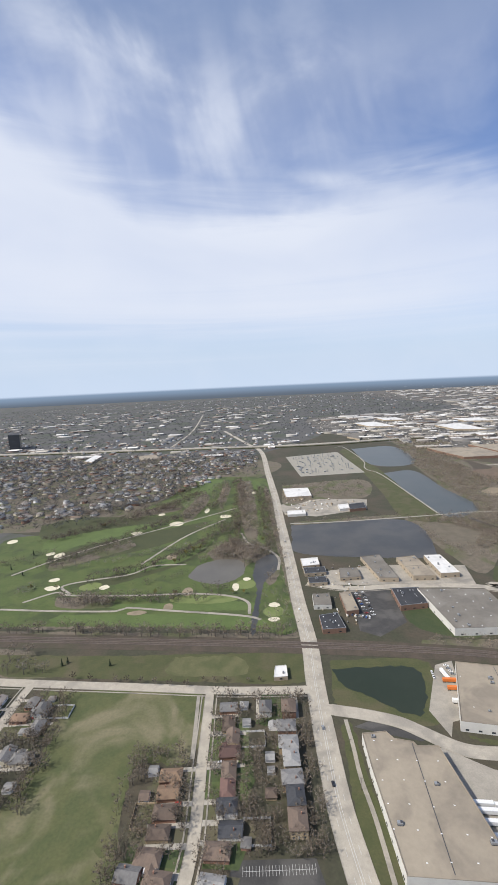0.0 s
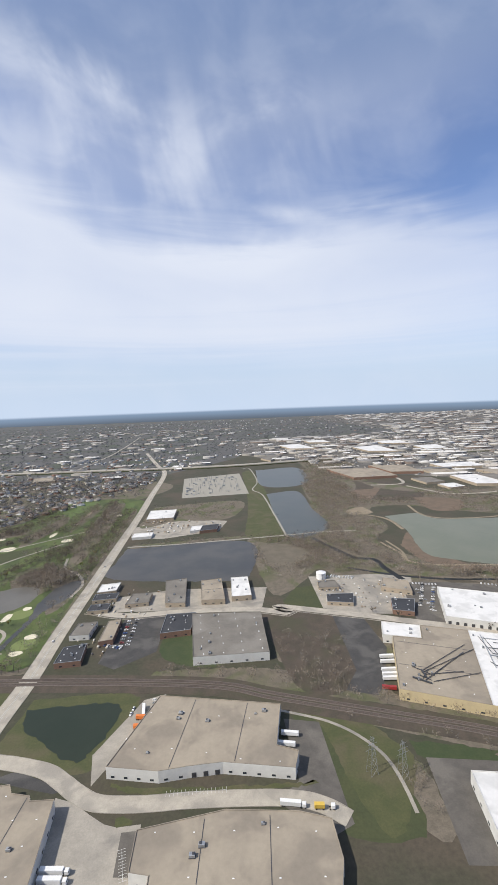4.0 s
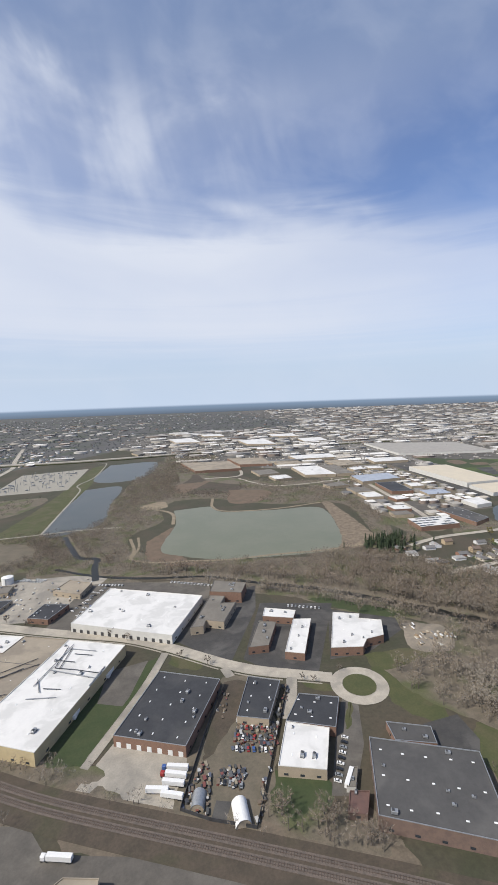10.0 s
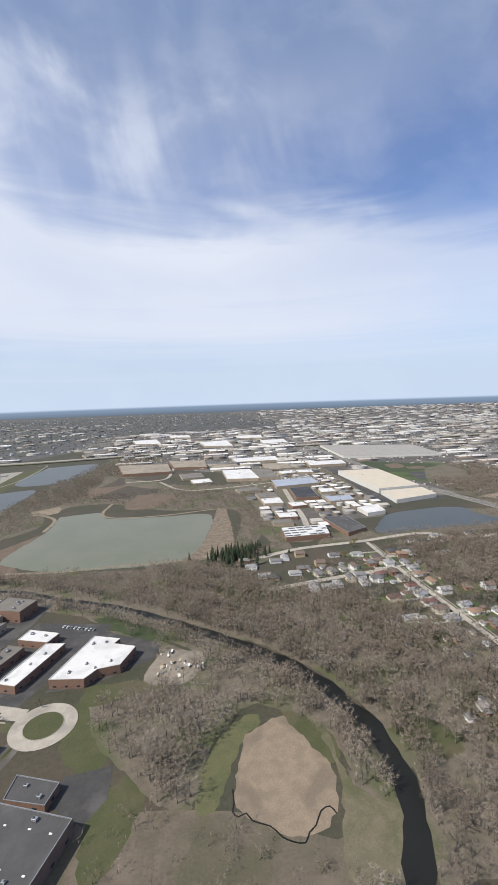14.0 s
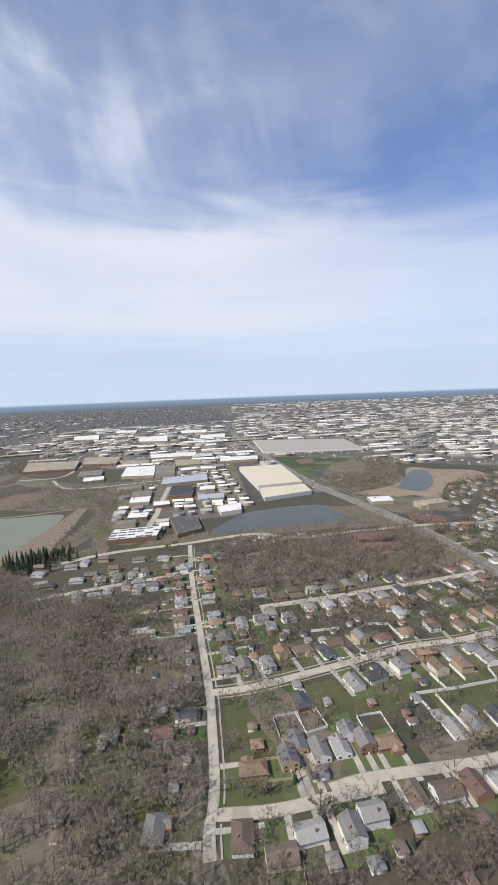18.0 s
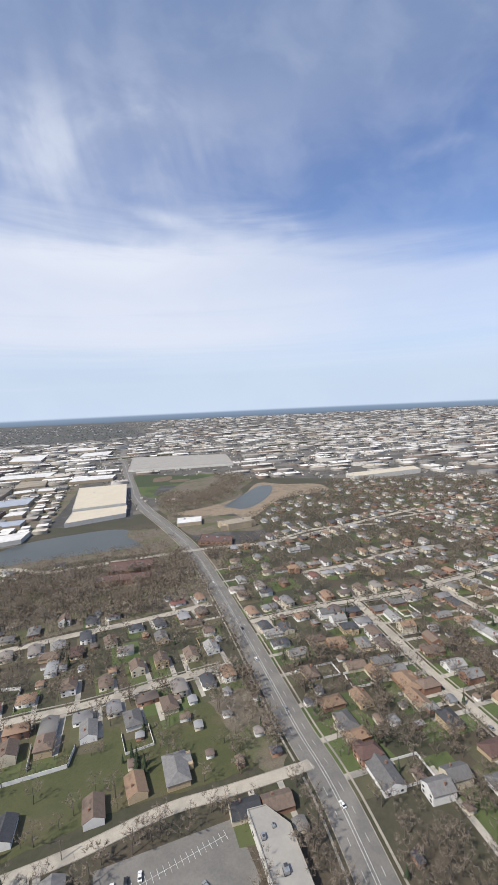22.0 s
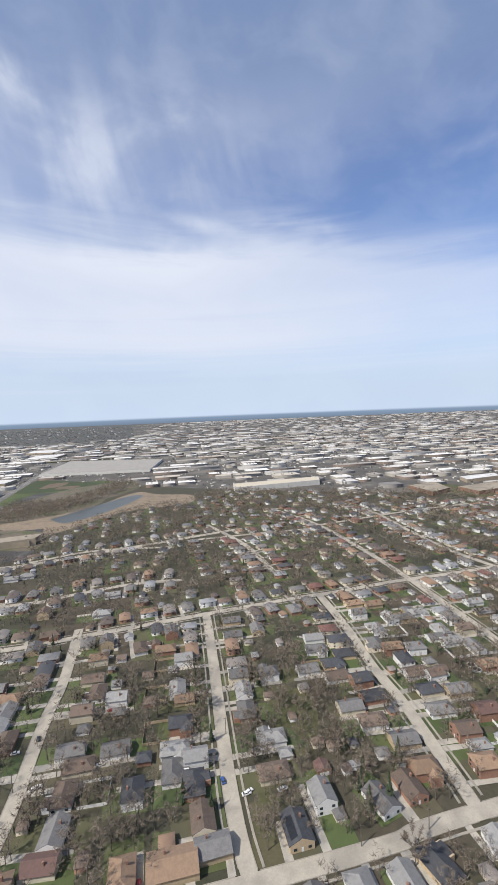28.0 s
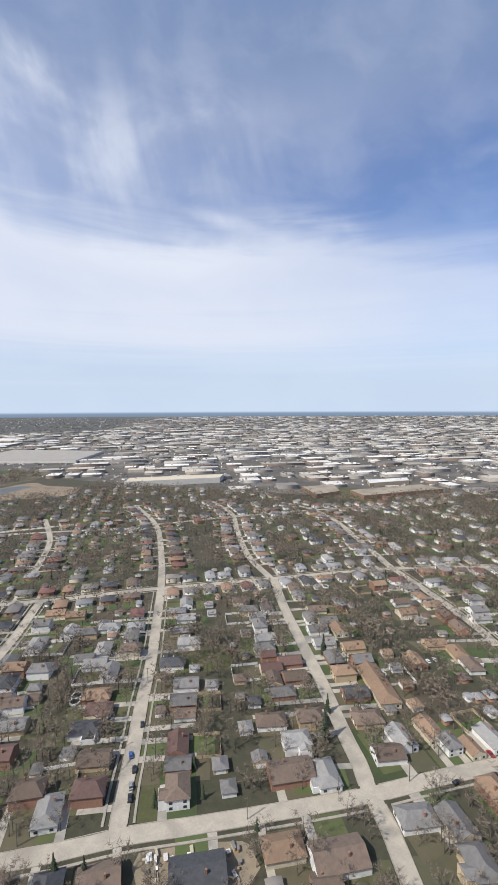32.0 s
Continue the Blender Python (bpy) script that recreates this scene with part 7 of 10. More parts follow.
woods([(-320.6, 471.9), (-29.5, 451.6), (27.9, 453), (39.4, 441.5), (-47.6, 437.6), (-177.3, 450.6), (-316.3, 464.7)], 260, "bare scrub along the railway")
woods([(-298.8, 435.7), (-256.9, 428.6), (-246.7, 409.1), (-218.5, 387.8), (-271.3, 390)], 130, "bare scrub beside the park")
woods([(163.1, 429.8), (264, 422.9), (331.3, 399.9), (373.8, 373.1), (500.5, 318.6), (496.3, 310.5), (430.1, 335.5), (364, 361.5), (270.3, 393.3), (168.7, 417.4)], 120, "bare scrub along the railway", small=True)
woods([(506.7, 313.1), (539.2, 290.1), (586.5, 259.9), (634.2, 242.2), (682.3, 240.2), (698.2, 227.9), (694.3, 210.1), (631.1, 235.6), (560.9, 266.3), (493.9, 298.2)], 90, "bare scrub along the railway", small=True)
woods([(432.9, 699.8), (506.6, 713.8), (500.1, 625.9), (546.3, 586.1), (524.6, 551.9), (407.5, 609.4), (376.5, 671.2), (301.5, 660.5), (311, 816.9), (425, 829.6)], 200, "bare scrub round the lagoons", small=True)
woods([(477.9, 1375.1), (590.6, 1400.8), (621.2, 1209), (551.4, 1022), (567.9, 874.3), (515.2, 791), (526.9, 713.9), (621.8, 625.9), (764.8, 603.4), (745.3, 576), (506.3, 633.4), (419.7, 760.1), (446.5, 917.7)], 200, "bare scrub between the lakes", small=True)
woods([(538.7, 1253.9), (609, 1369.8), (780.7, 1170.3), (1005.5, 1018.1), (998.2, 844.3), (938.1, 667.3), (905.3, 646.9), (942.9, 887.1), (804.1, 930.9), (667.9, 1031.4), (536.5, 1043.8)], 140, "bare scrub round the lake", small=True)
woods([(911.3, 610.6), (881.8, 586.2), (887, 652.8), (959.2, 659.4)], 420, "dark conifers beside the lake", conifer=True)
woods([(58.8, 831.5), (267, 853.4), (284, 836.5), (98.7, 793.4), (57.4, 788.4)], 110, "bare scrub beside the lagoon", small=True)
woods([(291.9, 481.6), (359.4, 485), (404.1, 454), (384.4, 404.1), (327.2, 402), (285.1, 431.3)], 60, "bare scrub on the fallow field", small=True)
woods([(1441.6, 936.1), (1481.3, 1030.3), (1566.8, 1013.9), (1651.1, 1051.7), (1631.4, 943.3), (1542, 880.7), (1458.2, 846.7)], 130, "bare dark woodland beside the marsh")
woods([(517.8, 312.9), (528.9, 303.4), (538.6, 278.1), (507.8, 297.2)], 80, "bare scrub", small=True)
woods([(-537, 830.4), (-1076.1, 1723.7), (-26.9, 1543.8), (-4, 1256.8), (-194.9, 1269.1), (-239.6, 1068.8), (-327.4, 896), (-422.7, 834.7)], 38, "bare trees among the houses beyond the golf course")
woods([(-107.6, 643.8), (-69.9, 736.9), (-38.1, 694.8), (-14.1, 668.8), (-18.4, 636.3), (-41.4, 659.9)], 120, "bare trees beside the golf pond", small=True)
woods([(-218.5, 966), (-196, 1217.6), (-158.1, 1113.5), (-183.5, 918.2)], 60, "bare trees on the golf course", small=True)
woods([(-51.7, 778.5), (-59.7, 1097.9), (-30, 1093.2), (-30.7, 791.8)], 90, "bare trees between the fairways", small=True)
woods([(-96.4, 798.9), (-107.3, 1049), (-92.9, 1046.8), (-71.1, 829.3)], 90, "bare trees between the fairways", small=True)
woods([(-14.5, 790), (11.1, 819.8), (27, 665.1), (34, 526.9), (23, 474.2), (21.1, 559), (8.8, 666.8)], 90, "bare trees along the arterial road", small=True)
woods([(773.8, 266), (828.5, 251.3), (852, 243.1), (887.4, 223), (934.2, 223.1), (907.3, 190.4), (773, 216.7)], 45, "bare scrub on the wetland", small=True)
woods([(926.4, 262.8), (955, 248.3), (936.6, 225.9), (916.4, 237)], 80, "bare scrub beside the river")
woods([(524.5, 657.1), (600.1, 648), (754.1, 618.9), (878.3, 608.1), (863.6, 571.1), (755.2, 545.8), (615.5, 588.4), (546.9, 596.9)], 150, "bare scrub between lake and river", small=True)
woods([(271.9, 756.1), (389.5, 711.4), (476.1, 664.7), (532.2, 628.1), (673.7, 611.3), (734.9, 594.7), (809.5, 608.4), (850.6, 585.5), (861.4, 520.7), (920, 470.6), (869.9, 412.8), (746.7, 477.2), (707.1, 517.9), (604, 574.1), (455.5, 638.4), (293.9, 691.9)], 120, "bare scrub along the river", small=True)
woods([(930.7, 225.1), (962.1, 231.7), (1036.3, 213.9), (1096, 191.8), (1087.3, 172.3), (939.4, 201.5)], 110, "bare grey deciduous woodland by the river")
warehouse([(4.5, 387.8), (15.7, 389.1), (16.2, 372.6), (2.8, 371.6)], 4, ROOF_WHITE, WALL_TAN, "small white-roofed pump house beside the park")
woods([(429.5, 332.9), (494, 305.9), (536.8, 283.5), (523.9, 265.3), (466.2, 279.9), (422.1, 304.1), (370.6, 327.1), (321.1, 349.3), (320.5, 356.2), (371.4, 338.5)], 110, "bare scrub south of the railway", small=True)
woods([(171.2, 411.9), (230.1, 404.3), (318.5, 378.9), (372.4, 353.2), (372.1, 348.5), (296.2, 376.5), (173.3, 407.4)], 120, "bare scrub along the railway", small=True)
woods([(425, 309.6), (496.2, 278.3), (537.6, 257), (603.3, 230.2), (638.9, 213.9), (682.6, 196.6), (681.1, 194.9), (623.6, 220), (558.5, 249.2), (496.6, 274.6), (464.1, 283.6), (432.8, 287.1)], 80, "bare scrub south of the railway", small=True)
woods([(640.6, 271.4), (653.9, 246.6), (692.1, 243.6), (694.4, 219), (634.2, 242.2)], 110, "bare thicket behind a workshop")
woods([(772, 216), (796, 231), (792, 191.7), (753, 199)], 40, "bare thicket beside a dark warehouse", small=True)
woods([(352.3, 297.7), (368.8, 299.8), (366.8, 249.3), (351, 251.2)], 120, "bare scrub beside a factory", small=True)
woods([(291.4, 425), (355.9, 408.3), (378.1, 369.3), (319, 373.6)], 90, "bare scrub on the fallow field", small=True)
woods([(364.6, 974.6), (464.7, 881.2), (464.8, 707.6), (419.4, 663.6), (335.5, 829.8), (311, 816.9), (303.9, 917.5)], 160, "bare scrub between the lakes", small=True)
woods([(516.9, 1671.4), (679.8, 1659.3), (696.2, 1376.1), (566.4, 1262.4), (499.2, 1032.2), (460.8, 937.5), (461.7, 1203.9)], 140, "bare scrub beside the small lake", small=True)
woods([(284, 679.1), (279.1, 831.6), (362.5, 817.2), (400.4, 763.3), (418.5, 657.9), (376.8, 664.5)], 80, "bare scrub beside the mud flat", small=True)
woods([(308.6, 986.6), (683.6, 1240.9), (349.2, 625.7), (287.4, 641.8), (308.8, 785.6), (428.7, 859.5)], 90, "bare scrub round the lakes", small=True)
woods([(-112.3, 677.6), (-49.6, 734.9), (-14.2, 692.6), (-9.7, 635.5), (-31, 617), (-41.2, 655.4), (-78.1, 663.1), (-107.6, 643.8)], 200, "bare trees beside the golf pond")
woods([(-23.2, 455.7), (-16.1, 545.6), (5.6, 560.1), (34, 526.9), (35.1, 461.7), (8.9, 454)], 80, "bare scrub beside the creek", small=True)
woods([(739, 745.1), (880, 605.1), (954.7, 659.5), (977.5, 691.1), (995.1, 673), (932.1, 591.4), (886.4, 576.4), (788.5, 610.7)], 200, "bare scrub along the lake's shore", small=True)
woods([(1450.6, 843), (1622.2, 1138.4), (1730.1, 1145), (1572.3, 916.9), (1458.9, 790.9)], 150, "bare dark woodland beside the marsh pond")
woods([(1138.5, 672.4), (1240.2, 687.3), (1375.1, 679.3), (1432.2, 672), (1421.7, 655.3), (1264.5, 650.1), (1138.7, 650.6)], 160, "bare scrub along the reservoir", small=True)
woods([(-313.2, 661), (-228.4, 688), (-139.8, 730.2), (-132.5, 716.4), (-221.4, 664.3), (-300.9, 642.9)], 130, "bare trees between the fairways", small=True)
woods([(-441.3, 671.8), (-400.7, 703.4), (-371.7, 725.9), (-354.2, 699.2), (-381.5, 666.8), (-424.9, 644.6)], 130, "bare trees between the fairways", small=True)
woods([(-137.8, 819.9), (-101.5, 850.4), (-64.3, 811.6), (-126.2, 777.3)], 130, "bare trees between the fairways", small=True)
woods([(-58.8, 811), (-67.2, 1099.1), (-37.7, 1106.3), (-35.5, 808.4)], 130, "bare trees between the fairways", small=True)
woods([(-119.8, 931), (-137.1, 1173.2), (-106.1, 1181.3), (-89.1, 927)], 130, "bare trees between the fairways", small=True)
woods([(-213.8, 943.3), (-204.6, 1120.9), (-184.1, 1105.8), (-187.7, 927.1)], 130, "bare trees between the fairways", small=True)
woods([(-246.8, 542.6), (-167.8, 564.2), (-164, 555.8), (-234.1, 529.8)], 130, "bare trees between the fairways", small=True)
woods([(-314.3, 857.2), (-213.8, 943.3), (-206.7, 921.2), (-292.7, 827.1)], 130, "bare trees between the fairways", small=True)
woods([(-13.4, 822.6), (5.7, 1032), (14.2, 934.9), (19.4, 701.8), (9.5, 690.4)], 130, "bare trees between the fairways", small=True)
woods([(-283.5, 479.4), (-200.8, 479.6), (-194.7, 472.1), (-279.6, 472)], 130, "bare trees between the fairways", small=True)
woods([(-363.3, 569.5), (-343.5, 594), (-329.7, 575.6), (-343.5, 549)], 130, "bare trees between the fairways", small=True)
woods([(-197.3, 583.3), (-120.6, 614.4), (-114.7, 604.4), (-185.4, 570.4)], 130, "bare trees between the fairways", small=True)
turning_circle(730.4, 339.5, 13.4, 22.7)
tank(372.9, 627.5, 7.0, 9.0)
quonset(621.7, 252.7, 2, 9, 15, WHITE_PAINT, "white arched fabric shed in a scrapyard")
quonset(598.9, 265.3, -12, 8, 11, METAL, "grey arched metal shed in a scrapyard")
lorry(134.0, 247.7, -5, "white", "white", 0.1, "backed up to a loading dock")
lorry(134.6, 242.7, -5, "white", "white", 0.1, "backed up to a loading dock")
lorry(135.5, 235.4, -5, "white", "white", 0.1, "backed up to a loading dock")
lorry(136.6, 226.5, -5, "white", "white", 0.1, "backed up to a loading dock")
lorry(163.3, 364.0, -6, "", "orange")
lorry(163.3, 353.6, -6, "", "orange")
lorry(161.4, 337.8, -6, "")
lorry(162.2, 372.1, -82, "")
lorry(281.0, 333.6, -12, "", "white", 0.1, "backed up to a loading dock")
lorry(276.8, 323.7, -12, "", "white", 0.1, "backed up to a loading dock")
lorry(272.4, 275.3, -11, "white", "white", 0.25, "driving on the estate road")
lorry(290.3, 271.8, -6, "white", "yellow", 0.25, "driving on the estate road")
lorry(392.1, 423.4, 177, "", "white", 0.1, "backed up to a yellow factory")
lorry(389.8, 415.0, 177, "", "white", 0.1, "backed up to a yellow factory")
lorry(386.2, 402.4, 177, "", "white", 0.1, "backed up to a yellow factory")
lorry(384.3, 395.6, 177, "", "white", 0.1, "backed up to a yellow factory")
lorry(382.7, 389.8, 177, "", "white", 0.1, "backed up to a yellow factory")
lorry(376.9, 377.0, 166, "", "red", 0.1, "beside a yellow factory")
lorry(587.5, 289.8, 165, "blue")
lorry(586.4, 284.7, 161, "red")
lorry(584.8, 279.4, 162, "")
lorry(575.3, 276.4, 167, "")
lorry(584.0, 271.2, 159, "")
lorry(528.1, 247.9, 165, "white", "white", 0.2, "driving across a factory yard")
lorry(514.6, 355.2, 82, "", "white", 0.1, "beside a white-roofed factory")
lorry(532.4, 398.9, 79, "", "white", 0.1, "beside a white-roofed factory")
lorry(688.0, 260.3, 54, "", "white", 0.1, "behind a workshop")
car(698.3, 291.7, -29, "white", "parked on a yard")
car(696.2, 287.9, -29, "black", "parked on a yard")
car(694.0, 284.1, -29, "grey", "parked on a yard")
car(691.9, 280.3, -29, "white", "parked on a yard")
car(689.8, 276.5, -29, "black", "parked on a yard")
car(687.6, 272.7, -29, "white", "parked on a yard")
car(685.5, 268.9, -29, "black", "parked on a yard")
car(683.4, 265.1, -29, "grey", "parked on a yard")
car(681.2, 261.3, -29, "white", "parked on a yard")
car(631.9, 315.4, 77, "grey", "standing in a scrapyard")
car(635.4, 314.6, 77, "red", "standing in a scrapyard")
car(638.9, 313.8, 77, "white", "standing in a scrapyard")
car(642.4, 313.0, 77, "grey", "standing in a scrapyard")
car(645.9, 312.1, 77, "red", "standing in a scrapyard")
car(649.4, 311.3, 77, "white", "standing in a scrapyard")
car(652.9, 310.5, 77, "black", "standing in a scrapyard")
car(628.0, 308.0, 64, "red", "standing in a scrapyard")
car(631.7, 306.9, 64, "white", "standing in a scrapyard")
car(635.3, 305.9, 64, "black", "standing in a scrapyard")
car(639.0, 304.9, 64, "red", "standing in a scrapyard")
car(642.7, 303.9, 64, "grey", "standing in a scrapyard")
car(646.3, 302.8, 64, "white", "standing in a scrapyard")
car(650.0, 301.8, 64, "red", "standing in a scrapyard")
car(625.8, 298.0, 84, "white", "standing in a scrapyard")
car(629.4, 297.0, 84, "grey", "standing in a scrapyard")
car(633.1, 295.9, 84, "red", "standing in a scrapyard")
car(636.7, 294.9, 84, "blue", "standing in a scrapyard")
car(640.4, 293.9, 84, "black", "standing in a scrapyard")
car(644.1, 292.8, 84, "white", "standing in a scrapyard")
car(615.8, 280.5, 51, "black", "standing in a scrapyard")
car(618.7, 279.5, 51, "grey", "standing in a scrapyard")
car(621.6, 278.5, 51, "black", "standing in a scrapyard")
car(624.6, 277.5, 51, "black", "standing in a scrapyard")
car(627.5, 276.5, 51, "grey", "standing in a scrapyard")
car(614.9, 274.6, 78, "black", "standing in a scrapyard")
car(618.1, 273.3, 78, "grey", "standing in a scrapyard")
car(621.3, 272.0, 78, "black", "standing in a scrapyard")
car(624.6, 270.7, 78, "grey", "standing in a scrapyard")
car(710.1, 479.5, 67, "white", "parked on a yard")
car(714.0, 477.8, 67, "white", "parked on a yard")
car(717.9, 476.1, 67, "grey", "parked on a yard")
car(721.8, 474.4, 67, "white", "parked on a yard")
car(725.7, 472.7, 67, "white", "parked on a yard")
car(729.6, 471.1, 67, "grey", "parked on a yard")
car(733.5, 469.4, 67, "white", "parked on a yard")
car(737.4, 467.7, 67, "white", "parked on a yard")
car(741.3, 466.0, 67, "grey", "parked on a yard")
car(493.7, 590.1, 74, "white", "parked on a yard")
car(497.8, 589.0, 74, "white", "parked on a yard")
car(501.9, 587.8, 74, "white", "parked on a yard")
car(506.0, 586.7, 74, "white", "parked on a yard")
car(510.1, 585.6, 74, "white", "parked on a yard")
car(514.2, 584.4, 74, "white", "parked on a yard")
car(518.3, 583.3, 74, "white", "parked on a yard")
car(522.4, 582.1, 74, "white", "parked on a yard")
car(490.0, 569.6, -5, "white", "parked on a yard")
car(489.1, 559.6, -5, "grey", "parked on a yard")
car(488.2, 549.7, -5, "white", "parked on a yard")
car(487.3, 539.7, -5, "grey", "parked on a yard")
car(486.5, 529.7, -5, "white", "parked on a yard")
car(485.6, 519.8, -5, "grey", "parked on a yard")
car(484.7, 509.8, -5, "white", "parked on a yard")
car(583.9, 576.4, 64, "white", "in a row behind a white factory")
car(588.0, 574.4, 64, "white", "in a row behind a white factory")
car(592.0, 572.5, 64, "white", "in a row behind a white factory")
car(596.1, 570.5, 64, "white", "in a row behind a white factory")
car(600.2, 568.6, 64, "white", "in a row behind a white factory")
car(604.3, 566.6, 64, "white", "in a row behind a white factory")
car(608.4, 564.6, 64, "white", "in a row behind a white factory")
car(612.5, 562.7, 64, "white", "in a row behind a white factory")
car(616.6, 560.7, 64, "white", "in a row behind a white factory")
car(620.7, 558.7, 64, "white", "in a row behind a white factory")
car(624.8, 556.8, 64, "white", "in a row behind a white factory")
car(628.9, 554.8, 64, "white", "in a row behind a white factory")
car(632.9, 552.9, 64, "white", "in a row behind a white factory")
car(637.0, 550.9, 64, "white", "in a row behind a white factory")
car(366.6, 602.1, 56, "white", "parked on a yard")
car(370.0, 599.8, 56, "white", "parked on a yard")
car(373.4, 597.6, 56, "white", "parked on a yard")
car(376.8, 595.3, 56, "white", "parked on a yard")
car(380.2, 593.0, 56, "white", "parked on a yard")
car(383.6, 590.7, 56, "white", "parked on a yard")
car(387.0, 588.4, 56, "white", "parked on a yard")
car(390.0, 634.9, 59, "white", "parked on a yard")
car(393.1, 633.0, 59, "white", "parked on a yard")
car(396.2, 631.2, 59, "white", "parked on a yard")
car(399.3, 629.4, 59, "white", "parked on a yard")
car(407.4, 630.2, 64, "white", "parked on a yard")
car(410.5, 628.7, 64, "white", "parked on a yard")
car(413.5, 627.2, 64, "white", "parked on a yard")
car(416.6, 625.7, 64, "white", "parked on a yard")
car(419.6, 624.3, 64, "white", "parked on a yard")
car(115.6, 533.4, 2, "white", "parked on a yard")
car(115.9, 526.5, 2, "grey", "parked on a yard")
car(116.2, 519.7, 2, "red", "parked on a yard")
car(116.5, 512.8, 2, "white", "parked on a yard")
car(116.8, 505.9, 2, "blue", "parked on a yard")
car(117.1, 499.0, 2, "white", "parked on a yard")
car(117.4, 492.2, 2, "grey", "parked on a yard")
car(117.7, 485.3, 2, "red", "parked on a yard")
car(117.9, 478.4, 2, "white", "parked on a yard")
car(125.0, 535.8, 0, "white", "parked on a yard")
car(125.0, 528.9, 0, "black", "parked on a yard")
car(125.0, 522.0, 0, "grey", "parked on a yard")
car(125.0, 515.1, 0, "white", "parked on a yard")
car(125.1, 508.1, 0, "white", "parked on a yard")
car(125.1, 501.2, 0, "black", "parked on a yard")
car(125.1, 494.3, 0, "grey", "parked on a yard")
car(125.1, 487.4, 0, "white", "parked on a yard")
car(125.1, 480.5, 0, "white", "parked on a yard")
car(96.7, 484.7, 66, "white", "parked on a yard")
car(100.4, 483.0, 66, "blue", "parked on a yard")
car(104.1, 481.3, 66, "white", "parked on a yard")
car(107.8, 479.7, 66, "grey", "parked on a yard")
car(111.5, 478.0, 66, "white", "parked on a yard")
car(115.3, 476.3, 66, "blue", "parked on a yard")
car(119.0, 474.7, 66, "white", "parked on a yard")
car(152.5, 377.1, -98, "white", "parked on a yard")
car(151.6, 370.9, -98, "white", "parked on a yard")
car(169.6, 386.2, -25, "white", "parked on a yard")
car(170.0, 382.1, -25, "grey", "parked on a yard")
car(170.3, 378.0, -25, "white", "parked on a yard")
car(170.7, 374.0, -25, "grey", "parked on a yard")
car(1336.6, 207.8, 84, "white", "on a painted car park")
car(1342.5, 208.2, 84, "black", "on a painted car park")
car(1348.4, 208.6, 84, "white", "on a painted car park")
car(1338.2, 204.0, 73, "white", "on a painted car park")
car(1341.7, 203.6, 73, "white", "on a painted car park")
car(1345.2, 203.2, 73, "white", "on a painted car park")
car(1358.0, 194.6, -6, "grey", "on a painted car park")
car(1358.4, 188.5, -6, "white", "on a painted car park")
car(1363.8, 188.9, 108, "black", "on a painted car park")
car(1374.4, 194.6, 108, "grey", "on a painted car park")
bays(1339.9, 204.1, 1388.2, 212.8, 18, 2.6)
bays(1337.0, 189.6, 1370.8, 192.6, 14, 2.6)
bays(-21.0, 212.0, 21.4, 212.9, 22, 2.8)
bays(191.3, 292.1, 231.5, 291.4, 16, 2.3)
bays(170.0, 257.8, 174.4, 240.3, 10, 2.3)
pool(1950.6, 260.9, 2.9)
pool(1950.4, 255.6, 2.9)
pool(2157.4, 373.7, 2.9)
pool(2137.7, 238.1, 2.9)
pool(1235.5, 337.0, 2.9)
pool(2139.0, 299.3, 2.9)
pool(1423.2, 330.8, 2.9)
duct(407.4, 371.5, 461.9, 407.5, 10, 1.6, DARK_METAL)
duct(413.0, 368.7, 459.9, 375.5, 10, 1.2, DARK_METAL)
duct(409.3, 374.8, 409.7, 385.9, 10, 3, DARK_METAL)
duct(397.7, 376.4, 410.2, 366.3, 10, 3, DARK_METAL)
duct(495.9, 436.1, 477.4, 380.7, 10, 1.4, METAL)
duct(484.3, 400.1, 522.9, 380.9, 10, 1.6, METAL)
duct(494.6, 429.2, 518.1, 420.1, 10, 1.2, METAL)
for x0, y0, x1, y1 in ((409, 384, 470, 420), (409, 382, 474, 411), (410, 379, 446, 379), (404, 392, 418, 376), (406, 374, 416, 386), (412, 371, 404, 380)):
    duct(x0, y0, x1, y1, 10, 1.3, DARK_METAL)
for x0, y0, x1, y1 in ((492, 433, 488, 402), (496, 431, 492, 400), (488, 402, 505, 396), (505, 396, 527, 386), (490, 412, 503, 407), (486, 376, 500, 372), (500, 420, 516, 414), (478, 390, 484, 372)):
    duct(x0, y0, x1, y1, 10, 1.2, DARK_METAL)
duct(476.0, 366.1, 498.8, 363.1, 10, 1.2, METAL)
duct(529.2, 394.1, 521.1, 371.1, 10, 2.5, METAL)
oval("bunker", 6.6, 478.8, 7.4, 5.0, 0, BUNKER, 0.2, "pale sand bunker on the golf course")
oval("bunker", 8.5, 512.8, 7.8, 5.6, 0, BUNKER, 0.2, "pale sand bunker on the golf course")
oval("bunker", -43.6, 563.6, 4.7, 11.9, 0, BUNKER, 0.2, "pale sand bunker on the golf course")
oval("bunker", -28.5, 586.7, 5.7, 5.4, 0, BUNKER, 0.2, "pale sand bunker on the golf course")
oval("bunker", -164.1, 503.0, 12.3, 5.7, 0, SAND, 0.2, "pale sand bunker on the golf course")
oval("bunker", -127.2, 514.4, 6.6, 8.8, 0, SAND, 0.2, "pale sand bunker on the golf course")
oval("bunker", -108.4, 555.1, 7.1, 11.8, 0, SAND, 0.2, "pale sand bunker on the golf course")
oval("bunker", -231.5, 575.4, 6.7, 7.5, 0, BUNKER, 0.2, "pale sand bunker on the golf course")
